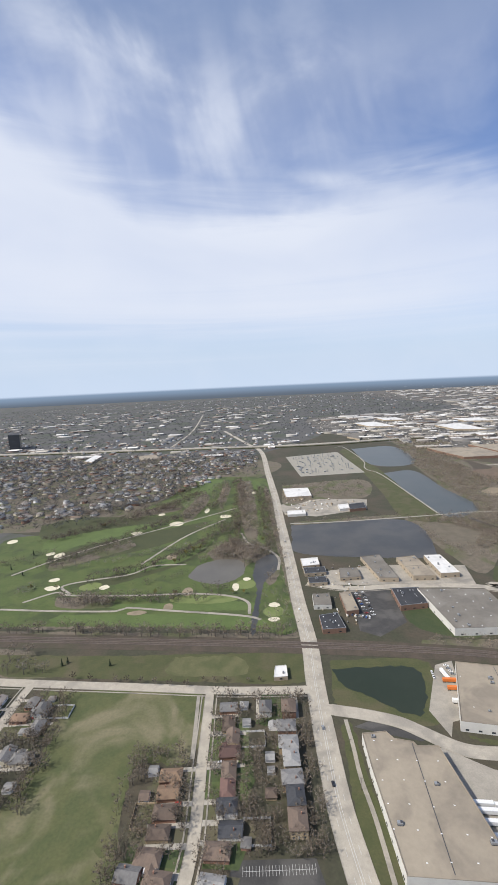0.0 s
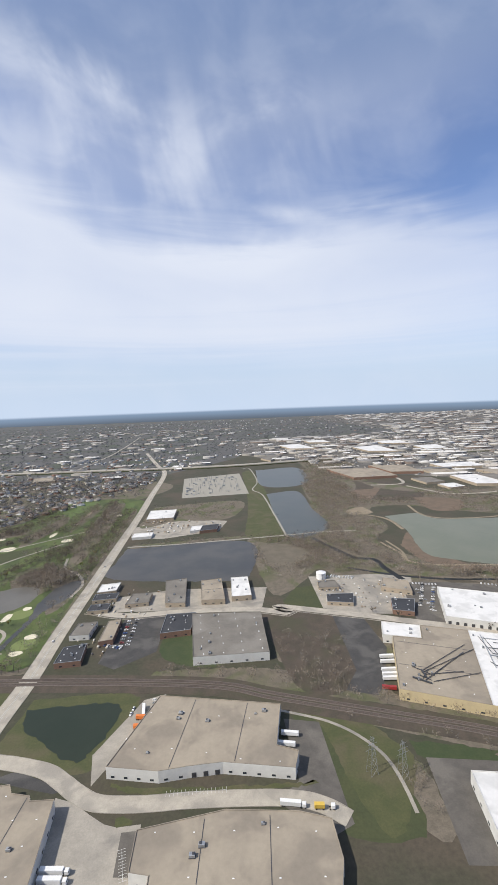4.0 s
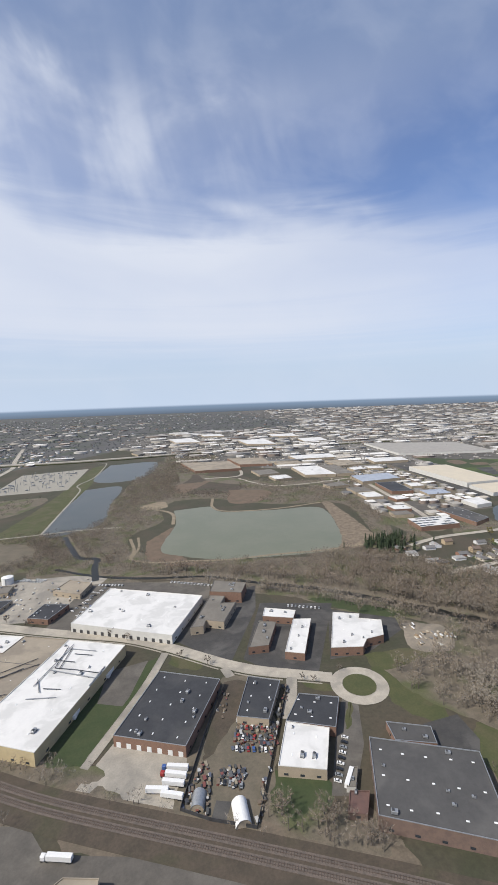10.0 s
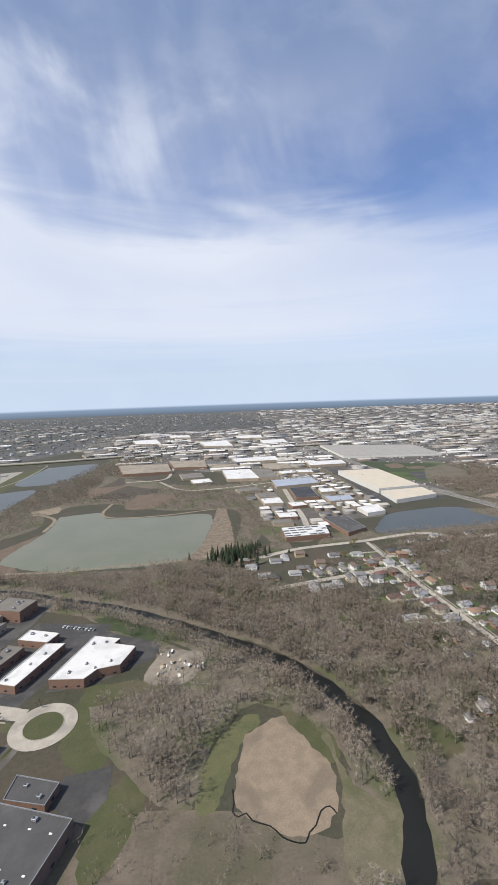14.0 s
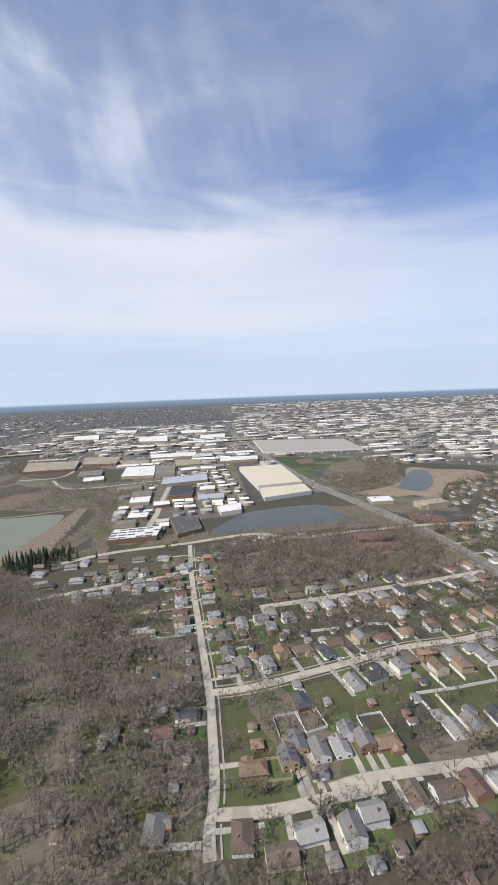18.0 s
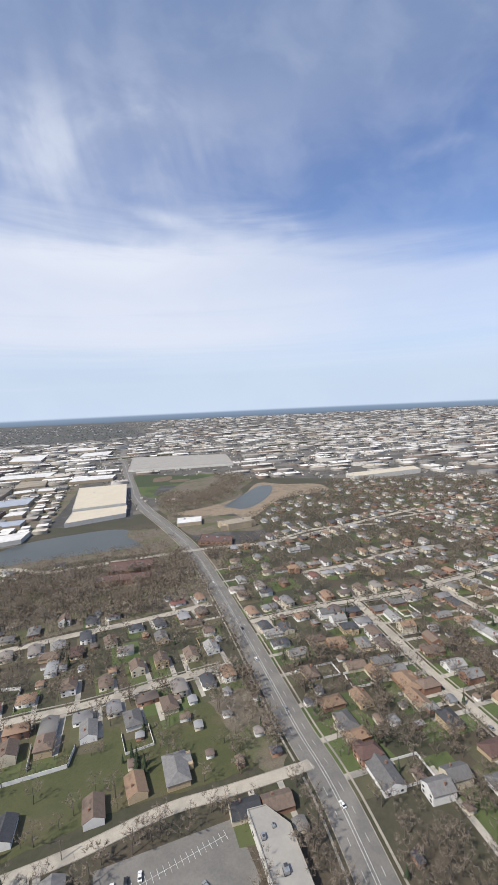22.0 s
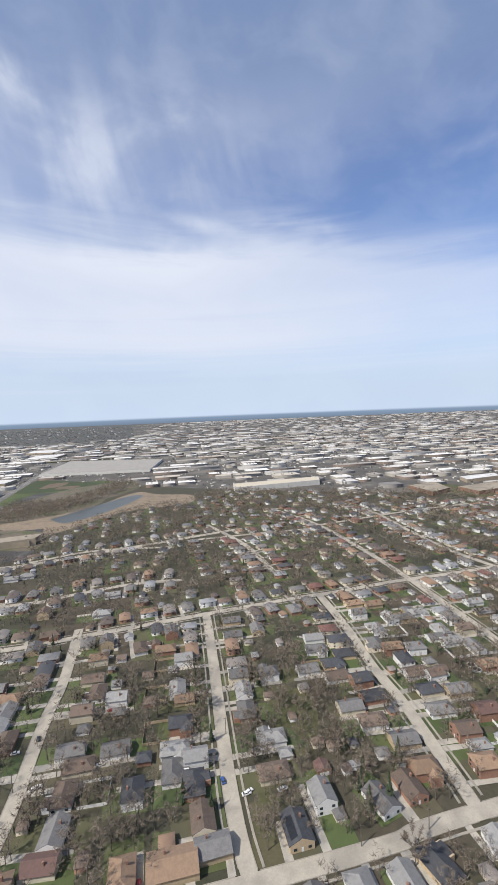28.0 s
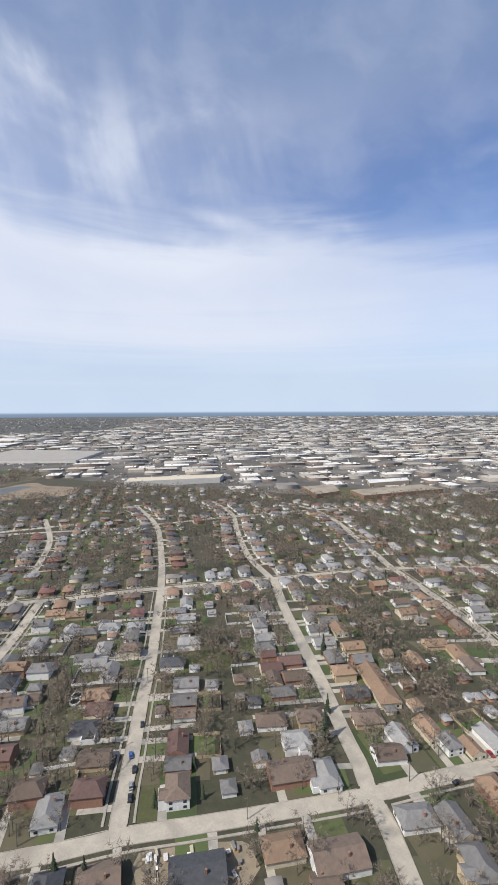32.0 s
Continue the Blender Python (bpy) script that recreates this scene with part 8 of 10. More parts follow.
oval("bunker", -317.3, 604.8, 8.0, 6.5, 0, BUNKER, 0.2, "pale sand bunker on the golf course")
oval("bunker", -309.3, 579.2, 10.2, 8.0, 0, BUNKER, 0.2, "pale sand bunker on the golf course")
oval("bunker", -154.4, 676.7, 9.6, 12.3, 0, SAND, 0.2, "pale sand bunker on the golf course")
oval("bunker", -179.3, 848.7, 14.3, 15.0, 0, BUNKER, 0.2, "pale sand bunker on the golf course")
oval("bunker", -247.2, 799.4, 10.2, 10.2, 0, BUNKER, 0.2, "pale sand bunker on the golf course")
oval("bunker", -126.2, 931.8, 5.2, 17.8, 0, BUNKER, 0.2, "pale sand bunker on the golf course")
oval("bunker", -354.3, 701.7, 8.2, 11.4, 0, BUNKER, 0.2, "pale sand bunker on the golf course")
oval("bunker", -373.3, 708.3, 7.3, 8.7, 0, BUNKER, 0.2, "pale sand bunker on the golf course")
oval("bunker", -80.9, 885.3, 12.1, 12.0, 0, BUNKER, 0.2, "pale sand bunker on the golf course")
oval("bunker", -22.5, 1074.7, 5.8, 11.5, 0, BUNKER, 0.2, "pale sand bunker on the golf course")
oval("bunker", -104.7, 1105.0, 4.5, 31.0, 0, SAND, 0.2, "pale sand bunker on the golf course")
oval("bunker", -182.1, 1236.8, 6.8, 15.3, 0, BUNKER, 0.2, "pale sand bunker on the golf course")
oval("bunker", -224.3, 915.2, 7.7, 8.7, 0, BUNKER, 0.2, "pale sand bunker on the golf course")
oval("bunker", -480.1, 777.8, 9.3, 10.9, 0, BUNKER, 0.2, "pale sand bunker on the golf course")
oval("putting_green", 7.2, 495.3, 11.7, 13.4, 0, GREEN, 0.15, "smooth light green putting green")
oval("putting_green", -30.5, 571.1, 13.5, 14.0, 0, GREEN, 0.15, "smooth light green putting green")
oval("putting_green", -253.2, 578.7, 16.8, 13.6, 0, GREEN, 0.15, "smooth light green putting green")
oval("putting_green", -107.1, 533.3, 22.7, 12.5, 0, GREEN, 0.15, "smooth light green putting green")
oval("putting_green", -69.4, 530.8, 29.8, 12.3, 0, GREEN, 0.15, "smooth light green putting green")
tree(2080.9, 195.4, 17, "cone")
tree(2110.7, 268.0, 15, "cone")
tree(1959.0, 156.0, 11, "cone")
tree(1969.8, 153.5, 10, "cone")
tree(1906.1, 347.9, 9, "cone")
tree(2090.6, 214.3, 11, "cone")
tree(1944.4, 267.4, 11, "cone")
tree(1995.2, 177.2, 9, "cone")
tree(2015.8, 176.5, 7, "cone")
tree(1972.5, 225.7, 9, "cone")
tree(1920.3, 393.7, 9, "cone")
tree(1837.2, 185.5, 15, "cone")
tree(1825.5, 183.1, 14, "cone")
tree(1855.2, 205.6, 13, "cone")
tree(1827.7, 194.7, 12, "cone")
tree(1744.0, 213.9, 12, "cone")
tree(1756.0, 204.2, 11, "cone")
tree(1831.2, 219.0, 11, "cone")
tree(1793.3, 378.8, 8, "cone")
tree(1630.5, 409.4, 8, "cone")
tree(1352.0, 267.0, 14, "cone")
tree(1349.5, 273.4, 12, "cone")
tree(1355.7, 263.0, 12, "cone")
tree(1265.2, 440.0, 10, "cone")
tree(1160.5, 428.7, 9, "cone")
tree(1292.2, 205.1, 10, "cone")
tree(1433.3, 331.0, 10, "cone")
tree(1554.5, 374.4, 13, "cone")
tree(1547.9, 367.7, 12, "cone")
tree(1479.0, 321.1, 8, "cone")
tree(1557.4, 239.1, 9, "cone")
tree(899.7, 613.6, 14, "cone")
tree(885.9, 606.1, 15, "cone")
tree(916.7, 632.5, 13, "cone")
tree(922.8, 607.6, 14, "cone")
tree(931.3, 594.3, 13, "cone")
tree(911.5, 646.2, 12, "cone")
tree(876.5, 619.7, 11, "cone")
tree(896.8, 637.8, 12, "cone")
tree(948.5, 624.1, 11, "cone")
tree(909.9, 589.2, 12, "cone")
tree(983.9, 626.9, 10, "cone")
tree(997.8, 407.9, 13, "cone")
tree(1018.3, 426.3, 12, "cone")
tree(874.0, 616.4, 14, "cone")
tree(883.8, 604.2, 13, "cone")
tree(890.9, 621.9, 15, "cone")
tree(900.6, 629.6, 14, "cone")
tree(909.9, 597.3, 13, "cone")
tree(880.9, 634.9, 12, "cone")
tree(1064.1, 312.5, 12, "cone")
tree(1068.1, 323.8, 10, "cone")
tree(1096.5, 308.3, 10, "cone")
tree(-98.0, 815.4, 9, "cone")
tree(-94.0, 831.9, 10, "cone")
tree(-106.0, 806.4, 9, "cone")
tree(-85.4, 824.1, 9, "cone")
tree(-400.7, 703.4, 12, "cone")
tree(-214.1, 403.1, 9, "cone")
tree(-163.4, 400.9, 8, "cone")
tree(-210.1, 407.4, 8, "cone")
tree(-408.2, 647.4, 9, "cone")
tree(-377.3, 624.7, 9, "cone")
tree(-247.1, 947.6, 8, "cone")
tree(-232.1, 967.9, 8, "cone")
tree(-204.9, 964.2, 8, "cone")
tree(-280.8, 952.0, 7, "cone")
tree(-131.3, 679.3, 11, "bud")
tree(-118.8, 690.1, 12, "bud")
tree(-144.0, 646.8, 10, "bud")
tree(-110.8, 701.6, 10, "bud")
tree(-326.3, 841.0, 9, "bud")
tree(-151.7, 547.0, 8, "bud")
tree(-124.4, 545.2, 8, "bud")
tree(-46.4, 544.5, 7, "bud")
tree(-31.2, 543.5, 7, "bud")
tree(-300.0, 573.5, 8, "bud")
tree(-338.3, 576.2, 8, "bud")
tree(-4.3, 730.4, 9, "bud")
tree(-14.2, 705.1, 8, "bud")
tree(1.6, 788.2, 9, "bud")
tree(1080.0, 624.8, 11, "bud")
tree(1053.1, 588.5, 10, "bud")
tree(1089.9, 638.9, 10, "bud")
tree(2036.5, 492.4, 8, "bud")
tree(2090.2, 469.7, 7, "bud")
tree(1215.2, 472.6, 8, "bud")
tree(1151.5, 352.5, 6, "bud")
tree(-149.7, 376.9, 7, "bare")
tree(-138.1, 374.9, 7, "bare")
tree(-123.8, 372.7, 7, "bare")
tree(-109.8, 370.6, 8, "bare")
tree(-96.0, 369.3, 7, "bare")
tree(-79.6, 367.2, 7, "bare")
tree(-175.2, 378.7, 7, "bare")
tree(-192.8, 381.0, 8, "bare")
tree(-21.3, 371.7, 5, "bare")
tree(-10.6, 371.3, 5, "bare")
tree(-42.8, 373.4, 5, "bare")
tree(-53.7, 373.8, 5, "bare")
tree(-64.5, 374.2, 5, "bare")
tree(507.7, 473.7, 9, "bare")
tree(524.9, 461.7, 9, "bare")
tree(541.4, 449.1, 8, "bare")
tree(591.1, 407.7, 8, "bare")
tree(614.4, 393.2, 8, "bare")
tree(688.3, 355.1, 6, "bare")
tree(696.4, 350.9, 6, "bare")
tree(436.7, 499.4, 9, "bare")
tree(410.5, 515.6, 8, "bare")
tree(721.6, 359.0, 6, "bare")
pole(2032.6, 162.7, -9)
pole(2109.0, 163.5, -10)
pole(1942.1, 172.5, -15)
pole(2074.6, 164.7, -15)
pole(1976.3, 213.2, 10)
pole(1991.9, 264.4, -11)
pole(1814.2, 170.5, -5)
pole(1845.9, 168.6, -5)
pole(1783.5, 316.1, -10)
pole(1772.2, 250.4, -5)
pole(1566.8, 248.5, -10)
pole(1572.0, 316.3, -5)
pole(1662.4, 243.5, -5)
pole(1315.5, 229.1, -15)
pole(1237.8, 226.8, 5)
pole(1145.1, 281.9, 10)
pole(1281.9, 226.9, 5)
pole(-19.7, 262.5, -9)
pole(-17.7, 310.9, 10)
pole(-21.0, 232.4, 9)
pole(58.6, 260.7, -5)
pole(57.7, 292.7, 5)
for lo, hi in ((12, 28), (-26, -9)):
    for a, b in ((2, 7), (6, 11), (10, 16)):
        L = np.array(RIVER[a:b + 1])
        N = sides(L)
        woods([tuple(p) for p in L + N * lo] + [tuple(p) for p in (L + N * hi)[::-1]], 190, "bare trees along the river bank")
switchyard([(90.2, 1575.8), (291.6, 1642.6), (305.3, 1260.7), (112.7, 1239.5)])
car(1449.3, 339.5, 95, "white", "on a street")
car(1448.6, 279.9, 95, "grey", "on a street")
car(1453.8, 389.7, 95, "black", "on a street")
car(1455.3, 501.6, 95, "white", "on a street")
car(1446.8, 205.9, 95, "white", "on a street")
car(40.2, 265.3, 95, "black", "on a street")
car(40.4, 314.8, 95, "grey", "on a street")
car(38.6, 498.6, 95, "white", "on a street")
car(35.3, 726.4, 95, "grey", "on a street")
car(2129.7, 157.7, 5, "black", "on a street")
car(2149.1, 157.2, 5, "black", "on a street")
car(1984.6, 189.7, 95, "grey", "on a street")
car(1983.9, 207.8, 95, "blue", "on a street")
car(1764.3, 219.2, 95, "blue", "on a street")
car(1773.9, 208.6, 5, "white", "on a street")
car(1791.2, 205.9, 5, "white", "on a street")
car(1672.3, 242.3, 35, "white", "on a street")
car(1286.4, 230.4, 5, "black", "on a street")
car(1207.5, 336.0, 5, "black", "on a street")
car(1215.3, 334.9, 5, "white", "on a street")
car(1252.1, 337.4, 5, "grey", "on a street")
car(1555.8, 216.8, 95, "grey", "on a street")
car(1656.9, 270.6, 5, "white", "on a street")
patch("railway_verge", REED_DARK, 0.04, [(416.8, 333.6), (492.4, 311.7), (539.7, 300.9), (569.4, 277.1), (635.7, 245.3), (700.8, 217.6), (690.2, 205.4), (630.7, 234.8), (561.1, 267.4), (494.1, 296.9), (419.4, 326)], "brown dried grass beside the railway", 1)
patch("railway_verge", REED_DARK, 0.04, [(427.3, 303.1), (512.6, 271), (564.5, 247.8), (624.8, 222.5), (682.6, 196.6), (675.6, 188.6), (621.3, 215.1), (603.3, 230.2), (528.3, 252.7), (519, 266.2), (430.1, 294.9)], "brown dried grass beside the railway", 1)
patch("yard", ASPHALT_GREY, 0.09, [(529.9, 403.4), (563, 411.8), (551, 365.8), (546.8, 356.6), (527.3, 363.9)], "cracked grey asphalt lot", 1)
patch("verge", GRASS, 0.1, [(583.2, 414.2), (607.9, 399.2), (608, 388), (584.5, 398.7)], "green island beside the estate road", 1)
patch("verge", GRASS, 0.1, [(687.6, 353.7), (708.1, 344.3), (707.7, 336.5), (689.2, 346.6)], "green island beside the estate road", 1)
patch("verge", GRASS, 0.1, [(712.9, 322.9), (717.9, 323), (707.8, 301.8), (701.6, 299.2)], "green hedge strip beside a workshop", 1)
patch("verge", GRASS, 0.1, [(160.4, 277.4), (165.3, 279.5), (171, 276.4), (172.8, 272.1), (163.5, 271.8)], "round green island at a yard entrance", 1)
patch("verge", GRASS, 0.06, [(295.1, 372.4), (336.2, 349.3), (356.5, 324.2), (365.5, 300.4), (333.6, 250.1), (317.6, 276.1), (305.5, 345.9), (280.3, 357.7)], "green field behind a warehouse", 1)
patch("clearing", GRASS, 0.06, [(858.1, 536.2), (885.3, 552), (924.5, 512.5), (900.6, 485.9)], "green clearing in bare woods", 1)
patch("clearing", GRASS, 0.06, [(994.4, 468.9), (1053.6, 466.9), (1056.4, 436.1), (1006.5, 437.2)], "green clearing in bare woods", 1)
patch("clearing", GRASS, 0.06, [(963.4, 286.6), (986.6, 295.2), (1008.6, 272.7), (986.7, 258.1)], "green clearing in bare woods", 1)
patch("clearing", GRASS, 0.06, [(1019.8, 310.9), (1048.2, 316), (1055.7, 285), (1032.9, 276.1)], "green clearing in bare woods", 1)
patch("clearing", GRASS, 0.06, [(1056.2, 215.3), (1084.4, 221.2), (1085.2, 198.9), (1060.1, 196.7)], "green clearing in bare woods", 1)
patch("clearing", GRASS, 0.06, [(1049.4, 245), (1072.8, 247.3), (1082.4, 234.6), (1059.1, 229.5)], "green clearing in bare woods", 1)
patch("clearing", GRASS, 0.06, [(895.8, 319.6), (912.8, 311.1), (925.6, 286.2), (917.5, 269)], "green clearing in bare woods", 1)
patch("clearing", GRASS, 0.06, [(1037, 395.3), (1068, 397.2), (1073.7, 369.4), (1044.3, 364.2)], "green clearing in bare woods", 1)
patch("clearing", GRASS, 0.06, [(955.2, 359), (980.9, 360.1), (990.9, 341), (966.7, 337.1)], "green clearing in bare woods", 1)
patch("rough", GRASS_OLIVE, 0.055, [(-473.1, 872.2), (-385.2, 913.5), (-245.5, 901.7), (-150.3, 913.2), (-229.8, 851.3), (-342.2, 818.7), (-423.3, 785.1)], "olive rough between fairways", 1)
patch("rough", GRASS_OLIVE, 0.055, [(-374.8, 700.4), (-286.7, 765.7), (-177.1, 825.9), (-114.3, 850.3), (-167.3, 748.7), (-263, 686), (-343.9, 646.4)], "olive rough between fairways", 1)
patch("rough", GRASS_OLIVE, 0.055, [(-278.2, 588.5), (-206.6, 636), (-132.4, 730.3), (-74, 809.8), (-117.7, 667.4), (-186.5, 604.9), (-252.3, 569)], "olive rough between fairways", 1)
patch("rough", GRASS_OLIVE, 0.055, [(-111.9, 727.4), (5.8, 751.8), (19.5, 660.9), (-42.9, 731)], "olive rough between fairways", 1)
patch("rough", GRASS_OLIVE, 0.055, [(-293.1, 557.5), (-240.2, 544.5), (-214.1, 553.9), (-229, 521.8), (-275.2, 526.4)], "olive rough between fairways", 1)
patch("fairway", FAIRWAY, 0.06, [(-417.9, 775.7), (-333.2, 823.8), (-242, 853.2), (-230.5, 817.8), (-309, 768.8), (-382.2, 713.2)], "light green mown fairway", 1)
patch("fairway", FAIRWAY, 0.06, [(-225, 638.2), (-149.4, 682.9), (-99.2, 767.3), (-94, 738.3), (-133.7, 658.4), (-207.8, 616.6)], "light green mown fairway", 1)
patch("fairway", FAIRWAY, 0.06, [(-218.5, 1039.9), (-179.5, 1211.1), (-117.4, 1232.3), (-141, 1078), (-172.9, 959.7)], "light green mown fairway", 1)
patch("fairway", FAIRWAY, 0.06, [(-55.6, 1182.8), (-8.3, 1185.6), (9, 796.8), (-14.8, 754.8)], "light green mown fairway", 1)
patch("fairway", FAIRWAY, 0.06, [(-201.8, 526.1), (-33.3, 523.3), (-30.3, 502.3), (-196.7, 514.5)], "light green mown fairway", 1)
patch("fairway", FAIRWAY, 0.06, [(-263.1, 505.1), (-35.4, 489.8), (-25, 464.7), (-251.8, 485.3)], "light green mown fairway", 1)
woods([(-71.8, 1186.5), (-31.6, 1177.3), (-11.8, 784.2), (-37.2, 772.9)], 170, "bare trees between the fairways")
woods([(-110.5, 1018.9), (-104.5, 1194), (-85.5, 1124.9), (-93.2, 945.2)], 170, "bare trees between the fairways")
woods([(-182.5, 918.8), (-156, 1081.1), (-131.7, 1023), (-156.1, 857.1)], 170, "bare trees between the fairways")
woods([(-308.5, 940.7), (-205.9, 988.5), (-194.4, 941.8), (-293.1, 898.1)], 170, "bare trees between the fairways")
woods([(-288.4, 549.4), (-217.8, 545.2), (-206.2, 519.6), (-272.7, 522)], 170, "bare trees between the fairways")
woods([(-354.1, 664.2), (-313.3, 692.5), (-248.1, 746.4), (-234.6, 723.5), (-300.3, 666.2), (-339, 637.8)], 170, "bare trees between the fairways")
woods([(-99, 688.1), (-63.2, 733.9), (8.6, 697.9), (21.1, 618.5), (3.6, 565.8), (-19.6, 644.1), (-38, 615.8), (-65.6, 629)], 170, "bare trees between the fairways")
woods([(2.6, 1105.8), (14.6, 1103.2), (32.2, 707.3), (39.6, 488.9), (31.5, 489.7), (19.6, 709)], 170, "bare trees between the fairways")
strip("creek", [(855.2, 263.6), (854.9, 254.6), (853.5, 249.7), (856.4, 246.4), (860.6, 247.8), (863.2, 243.1), (867.9, 240.4), (871.8, 238.3), (874.9, 234.8), (877.1, 231.4), (882, 228), (887.8, 226.4), (891.3, 231.1), (895.8, 234), (900.9, 241.1), (906.4, 242.8), (908.7, 238.2)], 0.8, WATER_DARK, 0.15, "thin dark creek round a reed marsh")
patch("meadow", DRY_GRASS, 0.058, [(914.1, 313.5), (922.9, 297.8), (924.4, 252.7), (942, 237), (938, 221.1), (928, 204), (903, 208), (917.7, 254.1), (919, 285)], "faded grass track between a marsh and the river", 1)
patch("dirt_lot", EARTH, 0.088, [(625.1, 366.4), (643.4, 362), (627.7, 322.2), (602.5, 293.6)], "brown mud of a scrapyard", 1)
patch("yard", ASPHALT, 0.095, [(608.9, 264.6), (617.6, 261.9), (612.9, 251.1), (605.2, 254.3)], "dark tar square in a scrapyard", 1)
warehouse([(684.1, 250.5), (695.2, 248), (688, 235.2), (677.9, 238.2)], 4, ROOF_RED, WALL_RUST, "low red-brown shed beside a dark warehouse")
warehouse([(690.4, 265.7), (695.8, 265.4), (688.8, 252.4), (683.5, 253.6)], 3.5, ROOF_GREY, WALL_WHITE, "grey container beside a workshop")
clutter([(630.1, 322.8), (659, 314.3), (649.2, 288.7), (622.8, 297.7)], 95, 1.2, 2.2, SCRAP, "rows of scrap vehicles and coloured metal", 1, 0)
clutter([(672.6, 355), (677.6, 353.9), (631.4, 246.3), (627.6, 247.1)], 70, 1.0, 2.2, SCRAP, "scrap heaped along a fence", 2, 0)
clutter([(615.9, 286.7), (628.9, 282), (623.2, 269), (610.2, 274)], 40, 1.2, 2.4, SCRAP, "dark pile of scrap vehicles", 3, 0)
clutter([(601.1, 293.9), (607.4, 290.1), (605.7, 261.1), (605.6, 255.6), (588.8, 262.3)], 55, 0.8, 2.2, SCRAP, "scrap and machines along a fence", 4, 0)
clutter([(622.6, 355.9), (628.8, 354.4), (619.6, 327), (613.9, 328.4)], 14, 0.8, 1.8, SCRAP, "scrap beside a dark warehouse", 5, 0)
clutter([(808.8, 415.4), (825.7, 414.5), (836.6, 388.2), (822.4, 369.5), (806.2, 375.4)], 26, 0.8, 2.6, CRATES, "stored goods on a sandy yard", 6, 0)
clutter([(834.5, 395.7), (848.3, 388.2), (844.1, 380.7), (830.5, 387.9)], 20, 0.8, 2.0, CRATES, "pale rubble beside a sandy yard", 7, 0)
clutter([(359.4, 625.7), (489.1, 613.6), (462.2, 513.1), (358, 542.1)], 70, 0.8, 2.4, CRATES, "goods stored on a works yard", 8, 0)
clutter([(63.9, 629.4), (152.3, 621.9), (117.7, 457.1), (54.1, 458.3)], 60, 0.8, 2.4, CRATES, "goods stored behind workshops", 9, 0)
clutter([(46.4, 1015.5), (232.1, 968.5), (217.3, 907.7), (46.6, 889)], 60, 1.2, 4.0, CRATES, "pipes and tanks of a waterworks", 10, 0)
clutter([(1989.7, 158), (2006.8, 156.6), (2028.4, 152.2), (2025.8, 140.4), (1989.8, 148.8)], 40, 0.6, 1.8, CRATES, "building materials on bare sand", 11, 0)
yard_fence([(623.2, 363.1), (605.5, 313.2), (588.5, 262.4), (604.7, 252.9), (628.7, 243.4), (646.1, 283.6), (674.3, 350.9)], 2.4, DARK_METAL, "dark sheet metal fence round a scrapyard")
for line in ([(1317.8, 297.5), (1314.4, 283.1), (1281, 282.6), (1249.3, 284.2), (1249.6, 258.5)], [(1292.4, 308), (1292.3, 288.6)], [(1271.8, 302), (1272.9, 282.8)], [(1262.3, 280.9), (1262.6, 243.3)], [(1231.1, 376.6), (1204.5, 378.5)], [(1241.8, 369.2), (1258.6, 377.2), (1276.5, 372.4), (1275.8, 346.5)]):
    yard_fence(line, 2.6, WHITE_PAINT, "white board fence between suburban back gardens")
pylon(332.3, 294.5, 27, 20)
pylon(351.4, 288.6, 27, 20)
patch("verge", GRASS, 0.1, [(153, 304), (184, 297), (284, 292), (291, 293), (284, 289), (186, 292), (156, 299)], "green strip before a stepped office front", 1)
patch("parking_lot", ASPHALT_GREY, 0.1, [(167.2, 268.2), (177.5, 268.5), (178.1, 242), (168.5, 243)], "dark car park strip beside a warehouse", 1)
car(474.4, 525.5, 153, "white", "parked on a yard")
car(477.4, 531.4, 153, "grey", "parked on a yard")
car(480.5, 537.3, 153, "black", "parked on a yard")
car(483.5, 543.1, 153, "white", "parked on a yard")
car(486.5, 549.0, 153, "white", "parked on a yard")
car(489.6, 554.8, 153, "grey", "parked on a yard")
car(492.6, 560.7, 153, "black", "parked on a yard")
car(495.6, 566.5, 153, "white", "parked on a yard")
car(498.7, 572.4, 153, "white", "parked on a yard")
car(501.7, 578.2, 153, "grey", "parked on a yard")
car(504.7, 584.1, 153, "black", "parked on a yard")
car(482.9, 512.7, 152, "white", "parked on a yard")
car(486.5, 519.4, 152, "white", "parked on a yard")
car(490.0, 526.1, 152, "grey", "parked on a yard")
car(493.6, 532.8, 152, "blue", "parked on a yard")
car(497.1, 539.4, 152, "white", "parked on a yard")
car(500.7, 546.1, 152, "white", "parked on a yard")
car(504.2, 552.8, 152, "grey", "parked on a yard")
car(507.8, 559.5, 152, "blue", "parked on a yard")
car(511.3, 566.2, 152, "white", "parked on a yard")
car(514.8, 572.8, 152, "white", "parked on a yard")
car(383.7, 632.1, 69, "white", "parked on a yard")
car(387.7, 630.6, 69, "white", "parked on a yard")
car(391.7, 629.0, 69, "white", "parked on a yard")
car(395.8, 627.5, 69, "white", "parked on a yard")
car(399.8, 626.0, 69, "white", "parked on a yard")
car(403.8, 624.5, 69, "white", "parked on a yard")
car(407.9, 622.9, 69, "white", "parked on a yard")
car(411.9, 621.4, 69, "white", "parked on a yard")
car(415.9, 619.9, 69, "white", "parked on a yard")
car(361.8, 586.4, 82, "white", "parked on a yard")
car(366.2, 585.8, 82, "grey", "parked on a yard")
car(370.7, 585.2, 82, "white", "parked on a yard")
car(375.2, 584.6, 82, "grey", "parked on a yard")
